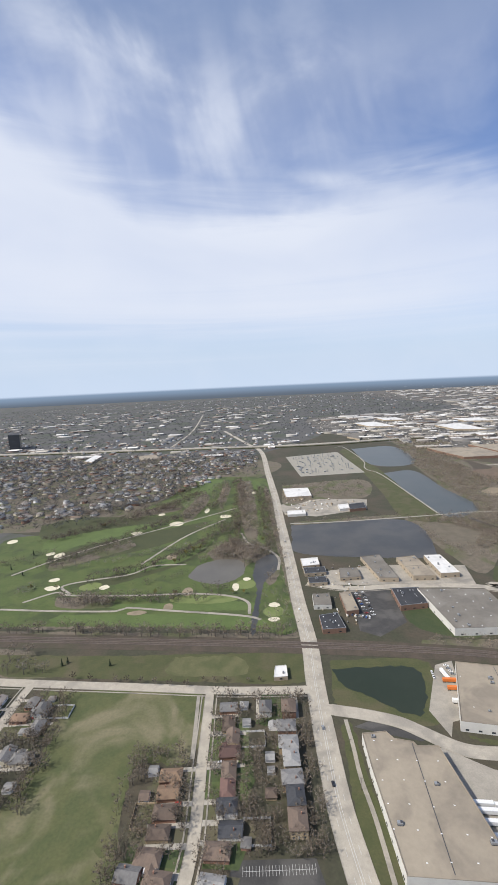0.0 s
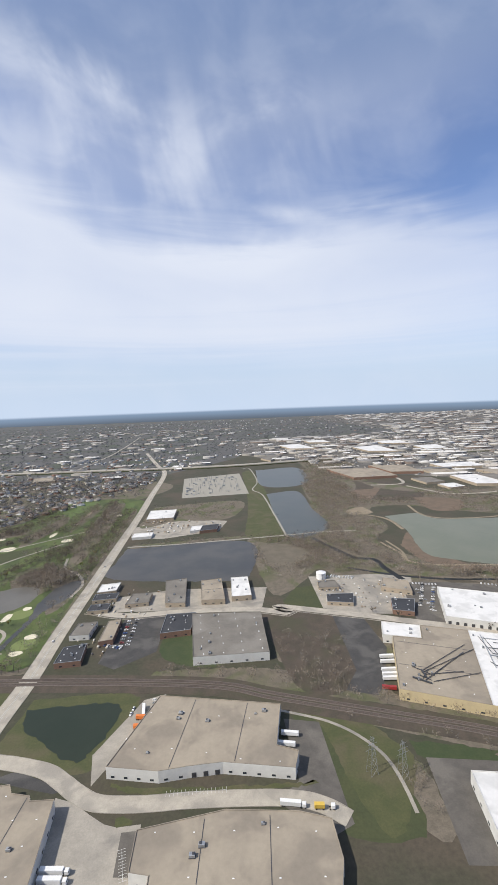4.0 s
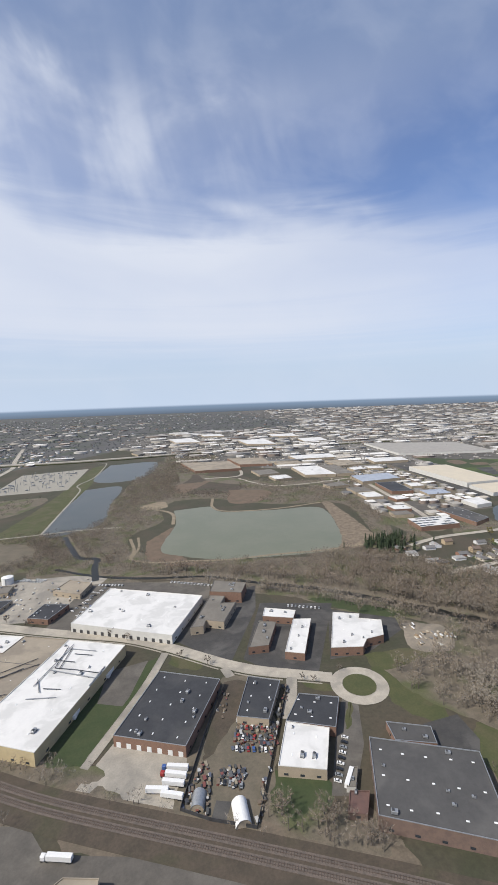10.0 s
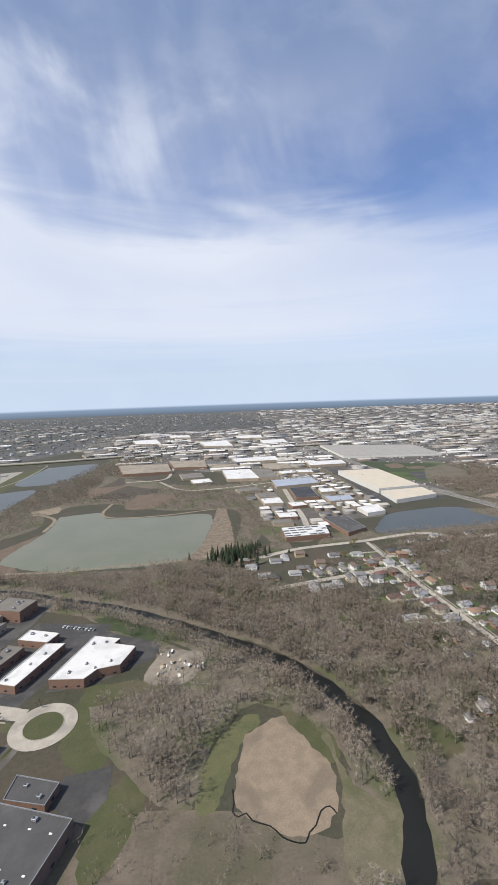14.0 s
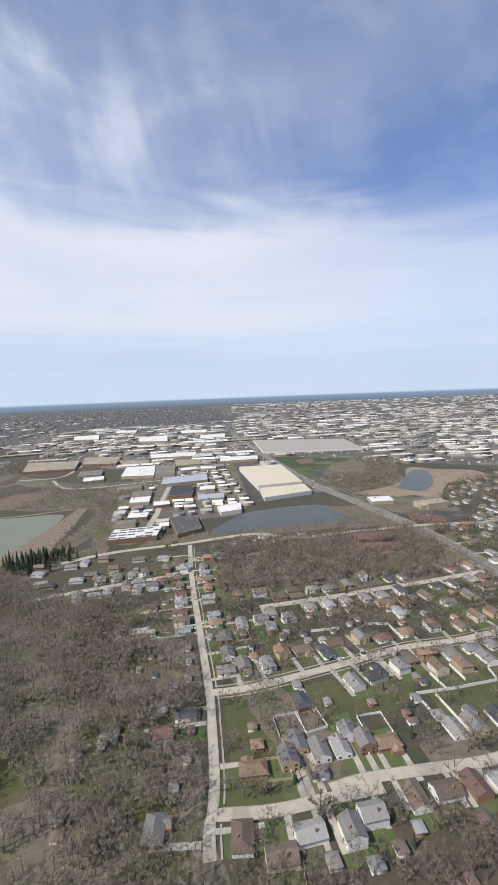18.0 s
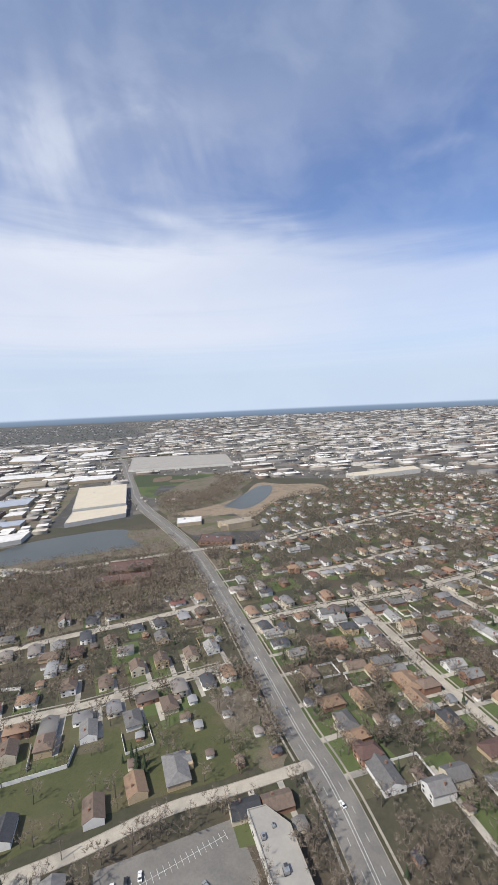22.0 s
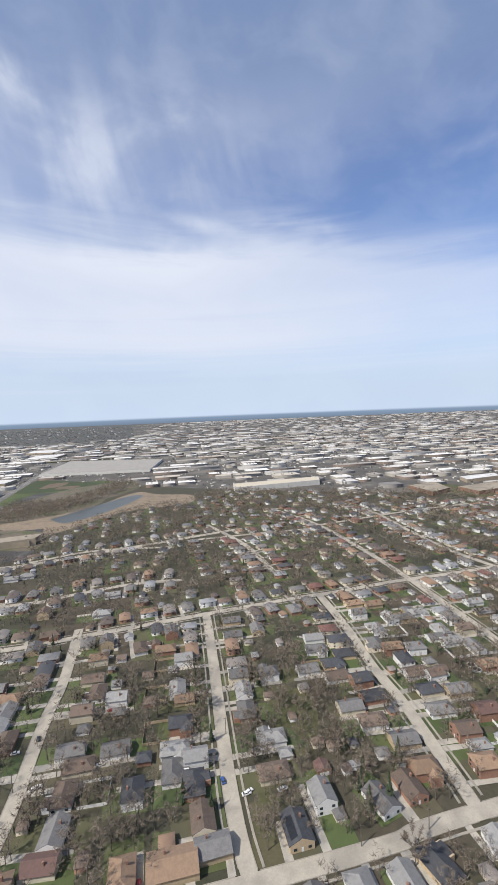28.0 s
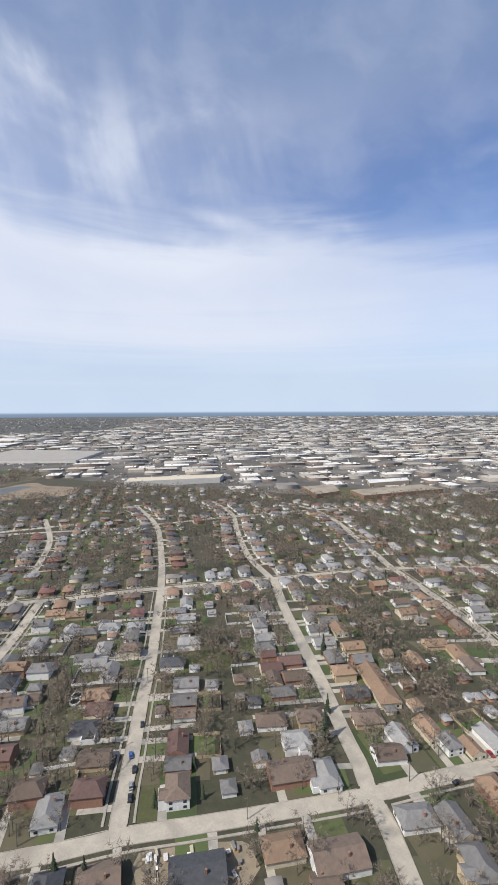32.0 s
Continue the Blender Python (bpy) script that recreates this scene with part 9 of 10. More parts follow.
car(379.6, 583.9, 82, "white", "parked on a yard")
car(384.1, 583.3, 82, "grey", "parked on a yard")
car(388.6, 582.7, 82, "white", "parked on a yard")
woods([(539.2, 290.1), (585.8, 257.2), (627, 241.1), (631.1, 235.6), (581.7, 253.9), (538.7, 280)], 150, "brown scrub along a fence by the railway", small=True)
woods([(413.2, 344.3), (438.8, 331), (492.4, 311.7), (536.2, 304), (539.3, 292.2), (493.7, 300.3), (417.7, 331)], 170, "bare thicket between a yellow factory and the railway", small=True)
woods([(758.1, 351.9), (777.5, 354.3), (811.7, 360.7), (832.8, 329.5), (829.8, 282.9), (814.3, 261.5), (794, 285.9), (770.1, 314.7)], 150, "pale bare thicket beside a lawn")
woods([(658.9, 249.2), (684.3, 238), (693.7, 222.4), (684.5, 215.2), (650.9, 235.1)], 130, "bare thicket beside the railway")
woods([(53.4, 1140.9), (273, 1169.4), (245.4, 996.1), (124.7, 989), (49.4, 952.3)], 60, "bare trees round the waterworks", small=True)
woods([(1306.2, 785.9), (1432.9, 754.2), (1448.1, 647.1), (1402.8, 633.8), (1330, 668.4)], 60, "bare trees beside the pond", small=True)
woods([(1458.2, 833.9), (1570.8, 774.3), (1583, 678.1), (1516.4, 696), (1467, 705.6)], 50, "bare trees round shops", small=True)
woods([(981.6, 1243.4), (1260.5, 1472.1), (1274, 1239.6), (1225, 832.2), (1107.7, 851.2), (1029.9, 975.6)], 40, "bare trees among small factories", small=True)
woods([(964.3, 953.3), (999.5, 995.2), (1043, 700), (995.1, 673), (977.5, 691.1)], 50, "bare trees among small factories", small=True)
warehouse([(791.1, 1645.1), (921.5, 1616.8), (921.6, 1454.1), (814.1, 1474.9)], 8, ROOF_TAN, WALL_BRICK, "wide tan flat-roofed factory")
warehouse([(937.7, 1491.4), (1021.8, 1494.4), (1026.8, 1428.5), (937.3, 1430.1)], 7, ROOF_TAN, WALL_TAN, "long tan flat-roofed factory")
warehouse([(1106.8, 1450.6), (1181.9, 1431.1), (1185.8, 1331.5), (1105.1, 1320.5)], 8, ROOF_TAN, WALL_TAN, "tan flat-roofed factory hall")
warehouse([(1117.1, 1279.7), (1165.2, 1291.4), (1170, 1248.4), (1123.3, 1237.8)], 7, ROOF_WHITE, WALL_TAN, "white-roofed workshop hall")
warehouse([(1176.5, 1286.8), (1221.2, 1279.1), (1218, 1239.1), (1176.2, 1245.9)], 7, ROOF_WHITE, WALL_TAN, "white-roofed workshop hall")
warehouse([(964.1, 1071.8), (1019.2, 1093.2), (1022.9, 1044.5), (970.8, 1037.4)], 6, ROOF_GREY, WALL_TAN, "pale grey-roofed workshop hall")
warehouse([(565.8, 2615.9), (697.4, 2648.1), (738.5, 2351.6), (606.5, 2395.1)], 8, ROOF_WHITE, WALL_TAN, "wide white-roofed store")
warehouse([(770.7, 2852), (897.5, 2861.3), (904.8, 2678.7), (782.4, 2714.7)], 8, ROOF_WHITE, WALL_TAN, "long white-roofed store")
warehouse([(939.2, 2330.4), (1087.9, 2375.4), (1086.3, 2073.9), (953.8, 2119.5)], 8, ROOF_WHITE, WALL_TAN, "wide white-roofed store")
warehouse([(1167.3, 2636.7), (1323.4, 2621.6), (1300.3, 2427.1), (1164.1, 2474.6)], 8, ROOF_WHITE, WALL_TAN, "long white-roofed factory")
warehouse([(1255.3, 2274.7), (1388.3, 2297.3), (1364, 2114.7), (1239.2, 2098.5)], 8, ROOF_WHITE, WALL_TAN, "long white-roofed factory")
warehouse([(406.8, 2018.1), (478.3, 2201.9), (512.3, 2092.1), (443.5, 1925.2)], 7, ROOF_GREY, WALL_TAN, "grey-roofed depot beside the highway")
warehouse([(1460.1, 1894.4), (1823.3, 1742.3), (1765.4, 1444.6), (1419.3, 1512.2)], 8, ROOF_PALE, WALL_WHITE, "huge pale grey flat-roofed warehouse")
warehouse([(1052.3, 899.7), (1083.5, 899.2), (1085.6, 869.8), (1054.1, 866.2)], 6, ROOF_WHITE, WALL_BRICK, "white-roofed workshop hall")
patch("infield", EARTH_ORANGE, 0.08, [(1483.1, 1329.8), (1532, 1333.8), (1520.1, 1266.1), (1473.2, 1251.9)], "brown infield of a ball field", 1)
patch("infield", EARTH_ORANGE, 0.08, [(1523.2, 1264.8), (1573.7, 1255), (1556.7, 1217.2), (1515.3, 1223.6)], "brown infield of a ball field", 1)
patch("parking_lot", ASPHALT, 0.09, [(1478.9, 1176.5), (1544.1, 1170.1), (1517.5, 1087.4), (1449.2, 1063.6)], "dark car park beside a ball field", 1)
woods([(1556.7, 1217.2), (1695.6, 1274.9), (1724.7, 1179.6), (1594.9, 977.9), (1486.3, 885.9), (1453.6, 927.4), (1457.3, 1029.3)], 150, "bare dark woodland beside the ball field")
woods([(935.8, 1110.5), (962.2, 1136.4), (994.8, 686.2), (972.1, 666.9), (947.3, 866.7)], 110, "bare trees along the lake's embankment", small=True)
woods([(1054, 1103.3), (1070.6, 1097.3), (1062.7, 830.6), (1048.2, 815.2)], 70, "bare trees along an estate street", small=True)
woods([(664, 1370.4), (850.3, 1191.6), (997.4, 1161), (998, 1109.2), (860.5, 1116.7), (699.6, 1230.8)], 110, "bare scrub behind the lake", small=True)
woods([(483, 1439.2), (558, 1513.2), (562.5, 1853.2), (670.2, 1988.4), (773.2, 1758), (643.3, 1597.4), (642.7, 1333.1), (569.5, 1204.8)], 120, "bare scrub round the lakes", small=True)
woods([(1055.4, 682.4), (1132.9, 719), (1136, 659.3), (1086.7, 647.2), (1036.6, 648.8)], 90, "bare trees along the street", small=True)
tree(870.1, 617.4, 12, "cone")
tree(872.9, 630.8, 14, "cone")
tree(891.3, 602.2, 13, "cone")
tree(897.9, 616.0, 15, "cone")
tree(907.9, 617.3, 14, "cone")
tree(916.2, 625.4, 11, "cone")
tree(865.0, 609.1, 12, "cone")
tree(896.9, 591.4, 14, "cone")
tree(907.9, 588.5, 12, "cone")
tree(938.2, 630.0, 10, "cone")
tree(947.9, 631.7, 10, "cone")
tree(931.7, 621.2, 10, "cone")
tree(956.8, 635.9, 8, "cone")
tree(840.3, 635.4, 8, "cone")
strip("footpath", [(272.8, 363.6), (287.8, 357.6), (313.5, 345.6), (332.8, 329), (346.4, 307.1), (350, 284.2), (349.8, 263)], 2.5, CONCRETE, 0.26, "pale path curving through a green field")
car(1652.4, 273.5, 15, "white", "parked on a driveway")
car(1673.8, 242.8, 15, "white", "parked on a driveway")
car(1775.3, 209.4, 25, "white", "parked on a driveway")
car(1791.8, 206.0, 15, "white", "parked on a driveway")
car(1667.1, 278.5, 95, "black", "on a street")
car(1785.5, 233.7, 15, "grey", "parked on a driveway")
car(1985.8, 198.8, 90, "black", "on a street")
car(1984.4, 183.6, 90, "black", "on a street")
car(1989.0, 228.0, 90, "black", "on a street")
car(1997.9, 240.5, 15, "black", "parked on a driveway")
car(2113.4, 243.8, 15, "grey", "parked on a driveway")
car(2114.5, 222.9, 15, "black", "parked on a driveway")
car(2117.4, 259.5, 15, "black", "parked on a driveway")
car(2181.4, 244.3, 85, "white", "parked on a driveway")
car(2175.8, 243.6, 85, "white", "parked on a driveway")
woods([(1123.3, 342.9), (1144.5, 340.6), (1176, 278.5), (1176.8, 245), (1164.2, 231.2), (1149.3, 236.3)], 90, "bare trees round houses by the woods")
woods([(1395.7, 343.1), (1427.1, 342.3), (1432.5, 306.9), (1434.9, 256.9), (1430.7, 239.9), (1416, 242.7)], 100, "bare trees beside the arterial road")
woods([(1226.2, 246.5), (1256.5, 246.3), (1263.7, 226.9), (1245.1, 221.4), (1229.6, 226.7)], 70, "bare trees between gardens")
house(915.0, 608.6, "g", "")
house(920.8, 585.0, "w", "")
house(932.6, 551.8, "w", "")
house(941.3, 543.9, "k", "")
house(972.1, 551.4, "w", "")
house(986.4, 563.8, "g", "")
house(981.9, 503.7, "w", "")
house(1000.1, 504.2, "w", "")
house(1012.8, 507.9, "w", "")
house(1032.5, 517.1, "g", "")
house(1047.0, 522.6, "g", "")
house(1098.7, 549.3, "w", "")
house(1131.8, 574.3, "o", "")
house(1146.1, 582.6, "w", "")
house(1044.6, 505.1, "w", "")
house(1062.3, 509.5, "g", "")
house(1012.4, 571.9, "b", "")
house(1041.4, 598.5, "g", "")
house(1074.1, 594.6, "w", "")
house(1077.3, 554.9, "g", "")
house(1060.3, 460.7, "r", "")
house(1053.8, 414.9, "w", "")
house(1190.9, 570.5, "g", "")
house(1121.0, 461.0, "w", "")
house(995.2, 610.8, "b", "")
house(956.9, 597.5, "g", "")
house(971.9, 605.1, "w", "")
house(14.0, 332.9, "b", "f")
house(10.7, 311.8, "g", "f")
house(11.4, 295.9, "w", "f")
house(12.5, 281.9, "w", "f")
house(12.1, 266.0, "g", "f")
house(13.3, 252.7, "k", "f")
house(13.3, 236.6, "b", "f")
house(-0.0, 316.8, "w", "s")
house(-3.1, 287.2, "w", "s")
house(-2.6, 276.2, "w", "s")
house(-3.2, 257.9, "b", "s")
house(-37.4, 336.7, "g", "")
house(-24.3, 339.5, "w", "s")
house(-36.2, 319.1, "b", "")
house(-32.1, 304.7, "b", "")
house(-33.5, 291.5, "r", "")
house(-33.2, 275.1, "b", "")
house(-33.1, 261.5, "r", "")
house(-32.5, 247.4, "k", "")
house(-29.4, 233.9, "k", "")
house(-21.4, 320.4, "w", "s")
house(-74.6, 272.5, "o", "")
house(-73.9, 259.5, "o", "")
house(-88.5, 277.4, "w", "s")
house(-73.3, 245.6, "b", "")
house(-74.9, 233.0, "b", "")
house(-77.6, 218.4, "b", "")
house(-87.4, 209.6, "g", "")
house(-90.3, 257.8, "b", "s")
house(-202.0, 339.2, "g", "")
house(-197.3, 320.1, "g", "")
house(-207.8, 317.5, "w", "s")
house(-207.5, 292.7, "g", "")
house(-193.5, 289.8, "g", "")
house(-189.9, 266.4, "w", "s")
house(-5.7, 334.2, "g", "")
house(1062.0, 410.4, "w", "")
house(1073.5, 288.1, "r", "")
house(1070.6, 226.0, "g", "")
house(1126.6, 362.4, "g", "")
house(1170.6, 352.1, "o", "")
house(1188.6, 352.1, "b", "")
house(1216.1, 354.5, "b", "")
house(1241.2, 355.9, "g", "")
house(1168.3, 295.1, "k", "")
house(1212.3, 304.5, "w", "")
house(1230.8, 307.2, "k", "")
house(1253.6, 312.8, "g", "")
house(1131.2, 265.7, "o", "s")
house(1125.4, 249.1, "o", "")
house(1146.4, 251.0, "g", "")
house(1166.6, 253.4, "g", "")
house(1179.7, 252.8, "w", "")
house(1194.7, 251.9, "g", "")
house(1208.3, 249.0, "o", "")
house(1146.2, 405.9, "w", "")
house(1164.8, 406.8, "g", "")
house(1192.2, 405.7, "g", "")
house(1165.2, 203.4, "g", "")
house(1129.2, 200.6, "b", "")
house(1310.7, 357.4, "b", "")
house(1359.1, 361.3, "b", "")
house(1378.0, 363.7, "b", "")
house(1401.9, 364.5, "b", "")
house(1419.7, 368.1, "w", "")
house(1236.5, 314.5, "k", "")
house(1280.4, 304.1, "b", "")
house(1300.4, 302.7, "b", "")
house(1325.2, 306.2, "g", "")
house(1352.1, 306.2, "g", "")
house(1376.4, 311.6, "b", "")
house(1372.0, 256.1, "g", "l")
house(1350.2, 253.8, "o", "")
house(1329.1, 247.4, "b", "")
house(1252.2, 262.1, "w", "s")
house(1254.4, 249.4, "w", "")
house(1269.0, 250.0, "g", "")
house(1273.8, 260.7, "g", "s")
house(1287.9, 251.3, "k", "")
house(1155.1, 261.7, "g", "")
house(1187.8, 262.0, "g", "")
house(1278.3, 205.6, "g", "")
house(1305.4, 198.9, "b", "")
house(1175.4, 461.2, "b", "")
house(1212.4, 458.1, "b", "")
house(1194.0, 448.1, "b", "")
house(1292.3, 408.5, "b", "")
house(1313.3, 405.6, "r", "")
house(1340.5, 411.9, "b", "")
house(1382.8, 400.6, "g", "")
house(1413.9, 413.5, "b", "")
house(1299.8, 468.2, "b", "")
house(1274.0, 458.2, "g", "")
house(1136.9, 345.6, "g", "")
house(1128.4, 387.7, "g", "")
house(1475.5, 368.4, "w", "")
house(1488.6, 371.2, "k", "")
house(1505.3, 344.0, "b", "")
house(1481.9, 332.3, "g", "")
house(1479.2, 305.7, "b", "")
house(1533.7, 379.5, "g", "")
house(1537.7, 363.7, "w", "")
house(1525.3, 360.0, "g", "s")
house(1538.9, 348.3, "k", "")
house(1518.6, 334.7, "o", "")
house(1537.4, 323.3, "g", "")
house(1536.8, 296.9, "g", "")
house(1539.1, 284.2, "g", "")
house(1514.4, 300.0, "b", "")
house(1522.8, 286.3, "o", "")
house(1536.6, 269.1, "o", "l")
house(1478.1, 271.3, "o", "")
house(1498.6, 267.6, "o", "")
house(1531.7, 252.2, "o", "")
house(1534.9, 243.2, "g", "s")
house(1535.5, 228.5, "k", "")
house(1477.6, 253.1, "g", "")
house(1477.6, 240.5, "o", "")
house(1475.3, 225.5, "r", "")
house(1475.7, 211.5, "g", "l")
house(1509.0, 196.3, "g", "")
house(1529.4, 184.8, "g", "")
house(1494.9, 193.2, "g", "")
house(1584.6, 367.6, "g", "")
house(1587.5, 351.6, "w", "")
house(1585.7, 330.2, "o", "")
house(1593.3, 307.3, "b", "")
house(1606.7, 321.3, "w", "s")
house(1608.4, 344.5, "g", "s")
house(1608.9, 372.9, "g", "")
house(1628.1, 334.2, "g", "")
house(1640.7, 319.8, "o", "")
house(1642.6, 306.1, "g", "")
house(1641.7, 290.8, "w", "")
house(1623.8, 290.9, "g", "s")
house(1624.7, 270.2, "w", "s")
house(1638.6, 261.3, "w", "")
house(1638.6, 246.5, "w", "")
house(1581.8, 272.5, "w", "")
house(1581.7, 256.1, "g", "")
house(1581.7, 228.0, "o", "")
house(1592.1, 230.4, "o", "s")
house(1614.9, 228.1, "o", "")
house(1579.5, 215.0, "w", "")
house(1592.7, 211.7, "w", "")
house(1577.5, 198.4, "g", "")
house(1595.8, 194.5, "w", "s")
house(1589.4, 186.0, "o", "l")
house(1617.7, 211.7, "k", "")
house(1624.0, 197.5, "g", "")
house(1631.0, 185.9, "b", "")
house(1637.3, 202.0, "g", "")
house(1643.0, 214.5, "g", "")
house(1690.0, 290.2, "b", "")
house(1692.0, 277.3, "g", "s")
house(1693.2, 325.7, "b", "")
house(1697.3, 309.2, "b", "")
house(1725.6, 356.7, "b", "")
house(1744.4, 348.3, "o", "")
house(1748.9, 296.6, "w", "")
house(1752.3, 285.6, "o", "")
house(1687.4, 260.9, "g", "")
house(1711.2, 254.5, "g", "")
house(1692.8, 248.5, "b", "")
house(1688.0, 232.1, "b", "")
house(1638.7, 445.6, "b", "")
house(1691.1, 429.6, "w", "")
house(1698.8, 470.4, "w", "")
house(1598.7, 560.5, "w", "")
house(1583.0, 556.7, "w", "")
house(1651.3, 403.0, "b", "")
house(1485.8, 491.9, "w", "")
house(1490.9, 530.5, "g", "")
house(1538.1, 500.0, "b", "")
house(1552.8, 493.3, "o", "")
house(1643.0, 382.9, "g", "")
house(1699.5, 372.7, "g", "")
house(1716.2, 378.2, "w", "s")
house(1737.0, 360.0, "b", "s")
house(1750.4, 371.3, "g", "")
house(1694.9, 349.1, "o", "")
house(1711.3, 347.5, "b", "s")
house(1709.4, 315.7, "g", "s")
house(1710.5, 297.0, "w", "")
house(1756.3, 328.6, "w", "")
house(1747.4, 321.8, "w", "s")
house(1730.3, 319.0, "b", "s")
house(1730.6, 290.5, "b", "s")
house(1711.7, 285.6, "g", "s")
house(1747.6, 261.5, "k", "")
house(1687.0, 212.1, "g", "")
house(1683.8, 199.3, "r", "")
house(1742.9, 245.0, "w", "")
house(1740.2, 230.2, "g", "")
house(1726.3, 244.1, "k", "s")
house(1720.7, 222.5, "k", "")
house(1736.5, 183.6, "o", "l")
house(1716.6, 185.0, "o", "")
house(1795.4, 237.1, "w", "")
house(1799.6, 225.2, "w", "s")
house(1789.9, 214.9, "b", "")
house(1814.4, 210.9, "r", "s")
house(1807.0, 194.4, "w", "")
house(1790.2, 183.6, "k", "p")
house(1811.4, 185.5, "g", "s")
house(1849.6, 187.8, "b", "")
house(1803.2, 376.7, "g", "")
house(1798.9, 352.8, "g", "")
house(1820.3, 355.2, "g", "")
house(1827.5, 371.6, "g", "s")
house(1862.0, 379.0, "g", "")
house(1859.5, 327.5, "w", "")
house(1855.0, 311.6, "g", "")
house(1839.2, 290.0, "g", "")
house(1859.0, 290.7, "k", "")
house(1854.5, 276.8, "b", "")
house(1810.9, 292.5, "g", "")
house(1849.3, 246.8, "g", "")
house(1855.9, 231.9, "b", "")
house(1913.8, 321.1, "w", "")
house(1901.2, 304.4, "g", "")
house(1908.9, 293.4, "o", "")
house(1924.6, 288.1, "g", "")
house(1908.1, 278.1, "k", "")
house(1907.3, 264.1, "b", "")
house(1917.8, 257.3, "b", "")
house(1904.7, 245.9, "k", "")
house(1921.5, 240.4, "g", "")
house(1899.1, 228.2, "g", "")
house(1900.0, 208.6, "b", "")
house(1901.1, 199.6, "w", "")
house(1922.3, 218.2, "r", "")
house(1924.9, 272.5, "g", "s")
house(1962.9, 337.6, "w", "")
house(1934.1, 336.6, "w", "")
house(1917.9, 371.5, "o", "")
house(1957.0, 345.5, "g", "")
house(1961.5, 306.6, "w", "")
house(1958.0, 289.5, "w", "")
house(1968.1, 277.6, "g", "")
house(1962.9, 256.2, "o", "")
house(1934.3, 364.7, "o", "")
house(1911.6, 351.0, "g", "")
house(1914.2, 330.8, "w", "")
house(1947.1, 333.8, "g", "")
house(1950.0, 298.4, "g", "")
house(1965.1, 243.3, "r", "")
house(1926.9, 262.2, "b", "s")
house(1959.5, 229.1, "k", "")
house(1951.4, 182.9, "w", "")
house(1941.1, 193.6, "b", "")
house(2024.1, 364.5, "w", "")
house(2021.9, 338.8, "w", "")
house(2043.1, 360.0, "w", "s")
house(2043.3, 343.8, "w", "s")
house(2016.1, 319.9, "g", "")
house(2020.9, 302.2, "w", "")
house(2063.7, 306.0, "g", "s")
house(2074.1, 341.6, "g", "")
house(2078.6, 330.2, "w", "")
house(2076.2, 311.8, "g", "")
house(2076.1, 294.6, "w", "")
house(2072.0, 282.4, "g", "")
house(2071.8, 271.5, "r", "")
house(2070.2, 258.6, "r", "")
house(2068.6, 246.7, "b", "")
house(2048.2, 252.7, "b", "s")
house(2030.2, 251.2, "g", "s")
house(2015.0, 254.8, "g", "")
house(2012.1, 239.5, "g", "")
house(2012.2, 228.9, "b", "")
house(2070.0, 233.6, "g", "")
house(2051.9, 230.1, "k", "s")
house(2044.9, 236.9, "g", "s")
house(2042.7, 211.5, "w", "s")
house(2057.0, 212.5, "b", "")
house(2065.1, 194.2, "w", "")
house(2044.9, 189.8, "g", "s")
house(2056.9, 178.5, "b", "l")
house(2006.8, 207.2, "r", "")
house(2006.1, 195.5, "g", "")
house(2005.1, 180.0, "b", "")
house(2025.7, 190.9, "g", "s")
house(2027.4, 177.7, "g", "s")
house(2129.4, 328.4, "b", "")
house(2130.8, 308.0, "g", "")
house(2133.9, 293.5, "o", "")
house(2133.5, 269.2, "o", "")
house(2130.1, 250.2, "g", "")
house(2130.0, 235.1, "o", "l")
house(2128.3, 218.7, "o", "l")
house(2146.5, 223.7, "o", "s")
house(2140.8, 206.6, "o", "s")
house(2152.9, 257.2, "o", "s")
house(2149.5, 241.0, "g", "s")
house(2165.8, 243.7, "o", "")
house(2192.1, 259.1, "o", "")
house(2200.1, 306.2, "o", "")
house(2206.3, 324.2, "b", "")
house(2204.0, 358.3, "o", "")
house(2202.6, 290.8, "g", "s")
house(2200.3, 246.0, "o", "")
house(2199.2, 231.2, "b", "")
house(2269.8, 311.3, "g", "")
house(2251.6, 283.9, "w", "")
house(2118.4, 185.5, "w", "")
house(2136.2, 187.4, "o", "")
house(2139.8, 176.6, "g", "")
house(2149.5, 172.4, "o", "")
house(2163.4, 174.9, "w", "")
house(2114.9, 139.4, "g", "")
house(2110.9, 122.4, "g", "")
house(2062.3, 138.0, "b", "l")
house(2054.6, 130.7, "b", "")
house(2009.9, 144.1, "k", "l")
house(2297.5, 388.8, "w", "")
house(2188.6, 442.3, "w", "")
house(2251.4, 468.4, "g", "")
house(2284.7, 460.3, "w", "")

lay_roads()

# the highway on its embankment
HW = smooth_line([(-1900, 1950), (-1192, 1917), (-404, 1868), (60, 1835), (330, 1850), (740, 1930), (1320, 1975), (1740, 1990), (2490, 2070), (3300, 2180)], 30.0)
for nm, lo, hi, z, mt, lab in (("highway", -17, 17, 6.0, CONCRETE_ROAD, "wide pale concrete highway on an embankment"), ("embankment", -24, 24, 3.0, GRASS_OLIVE, "grassy embankment of a highway")):
    bm = bmesh.new()
    band(bm, HW, lo, hi, z, 3.2)
    piece(nm, bm, mt, lab, nm)
bm = bmesh.new()
band(bm, HW, -0.5, 0.5, 7.0, 1.0)
piece("median_barrier", bm, CONCRETE_PALE, "pale concrete median barrier of a highway", "barrier")
for k, (hx, hy) in enumerate(HOUSES):
    garden(hx, hy, HOUSE_SIZES[k], k)
plant_woods()

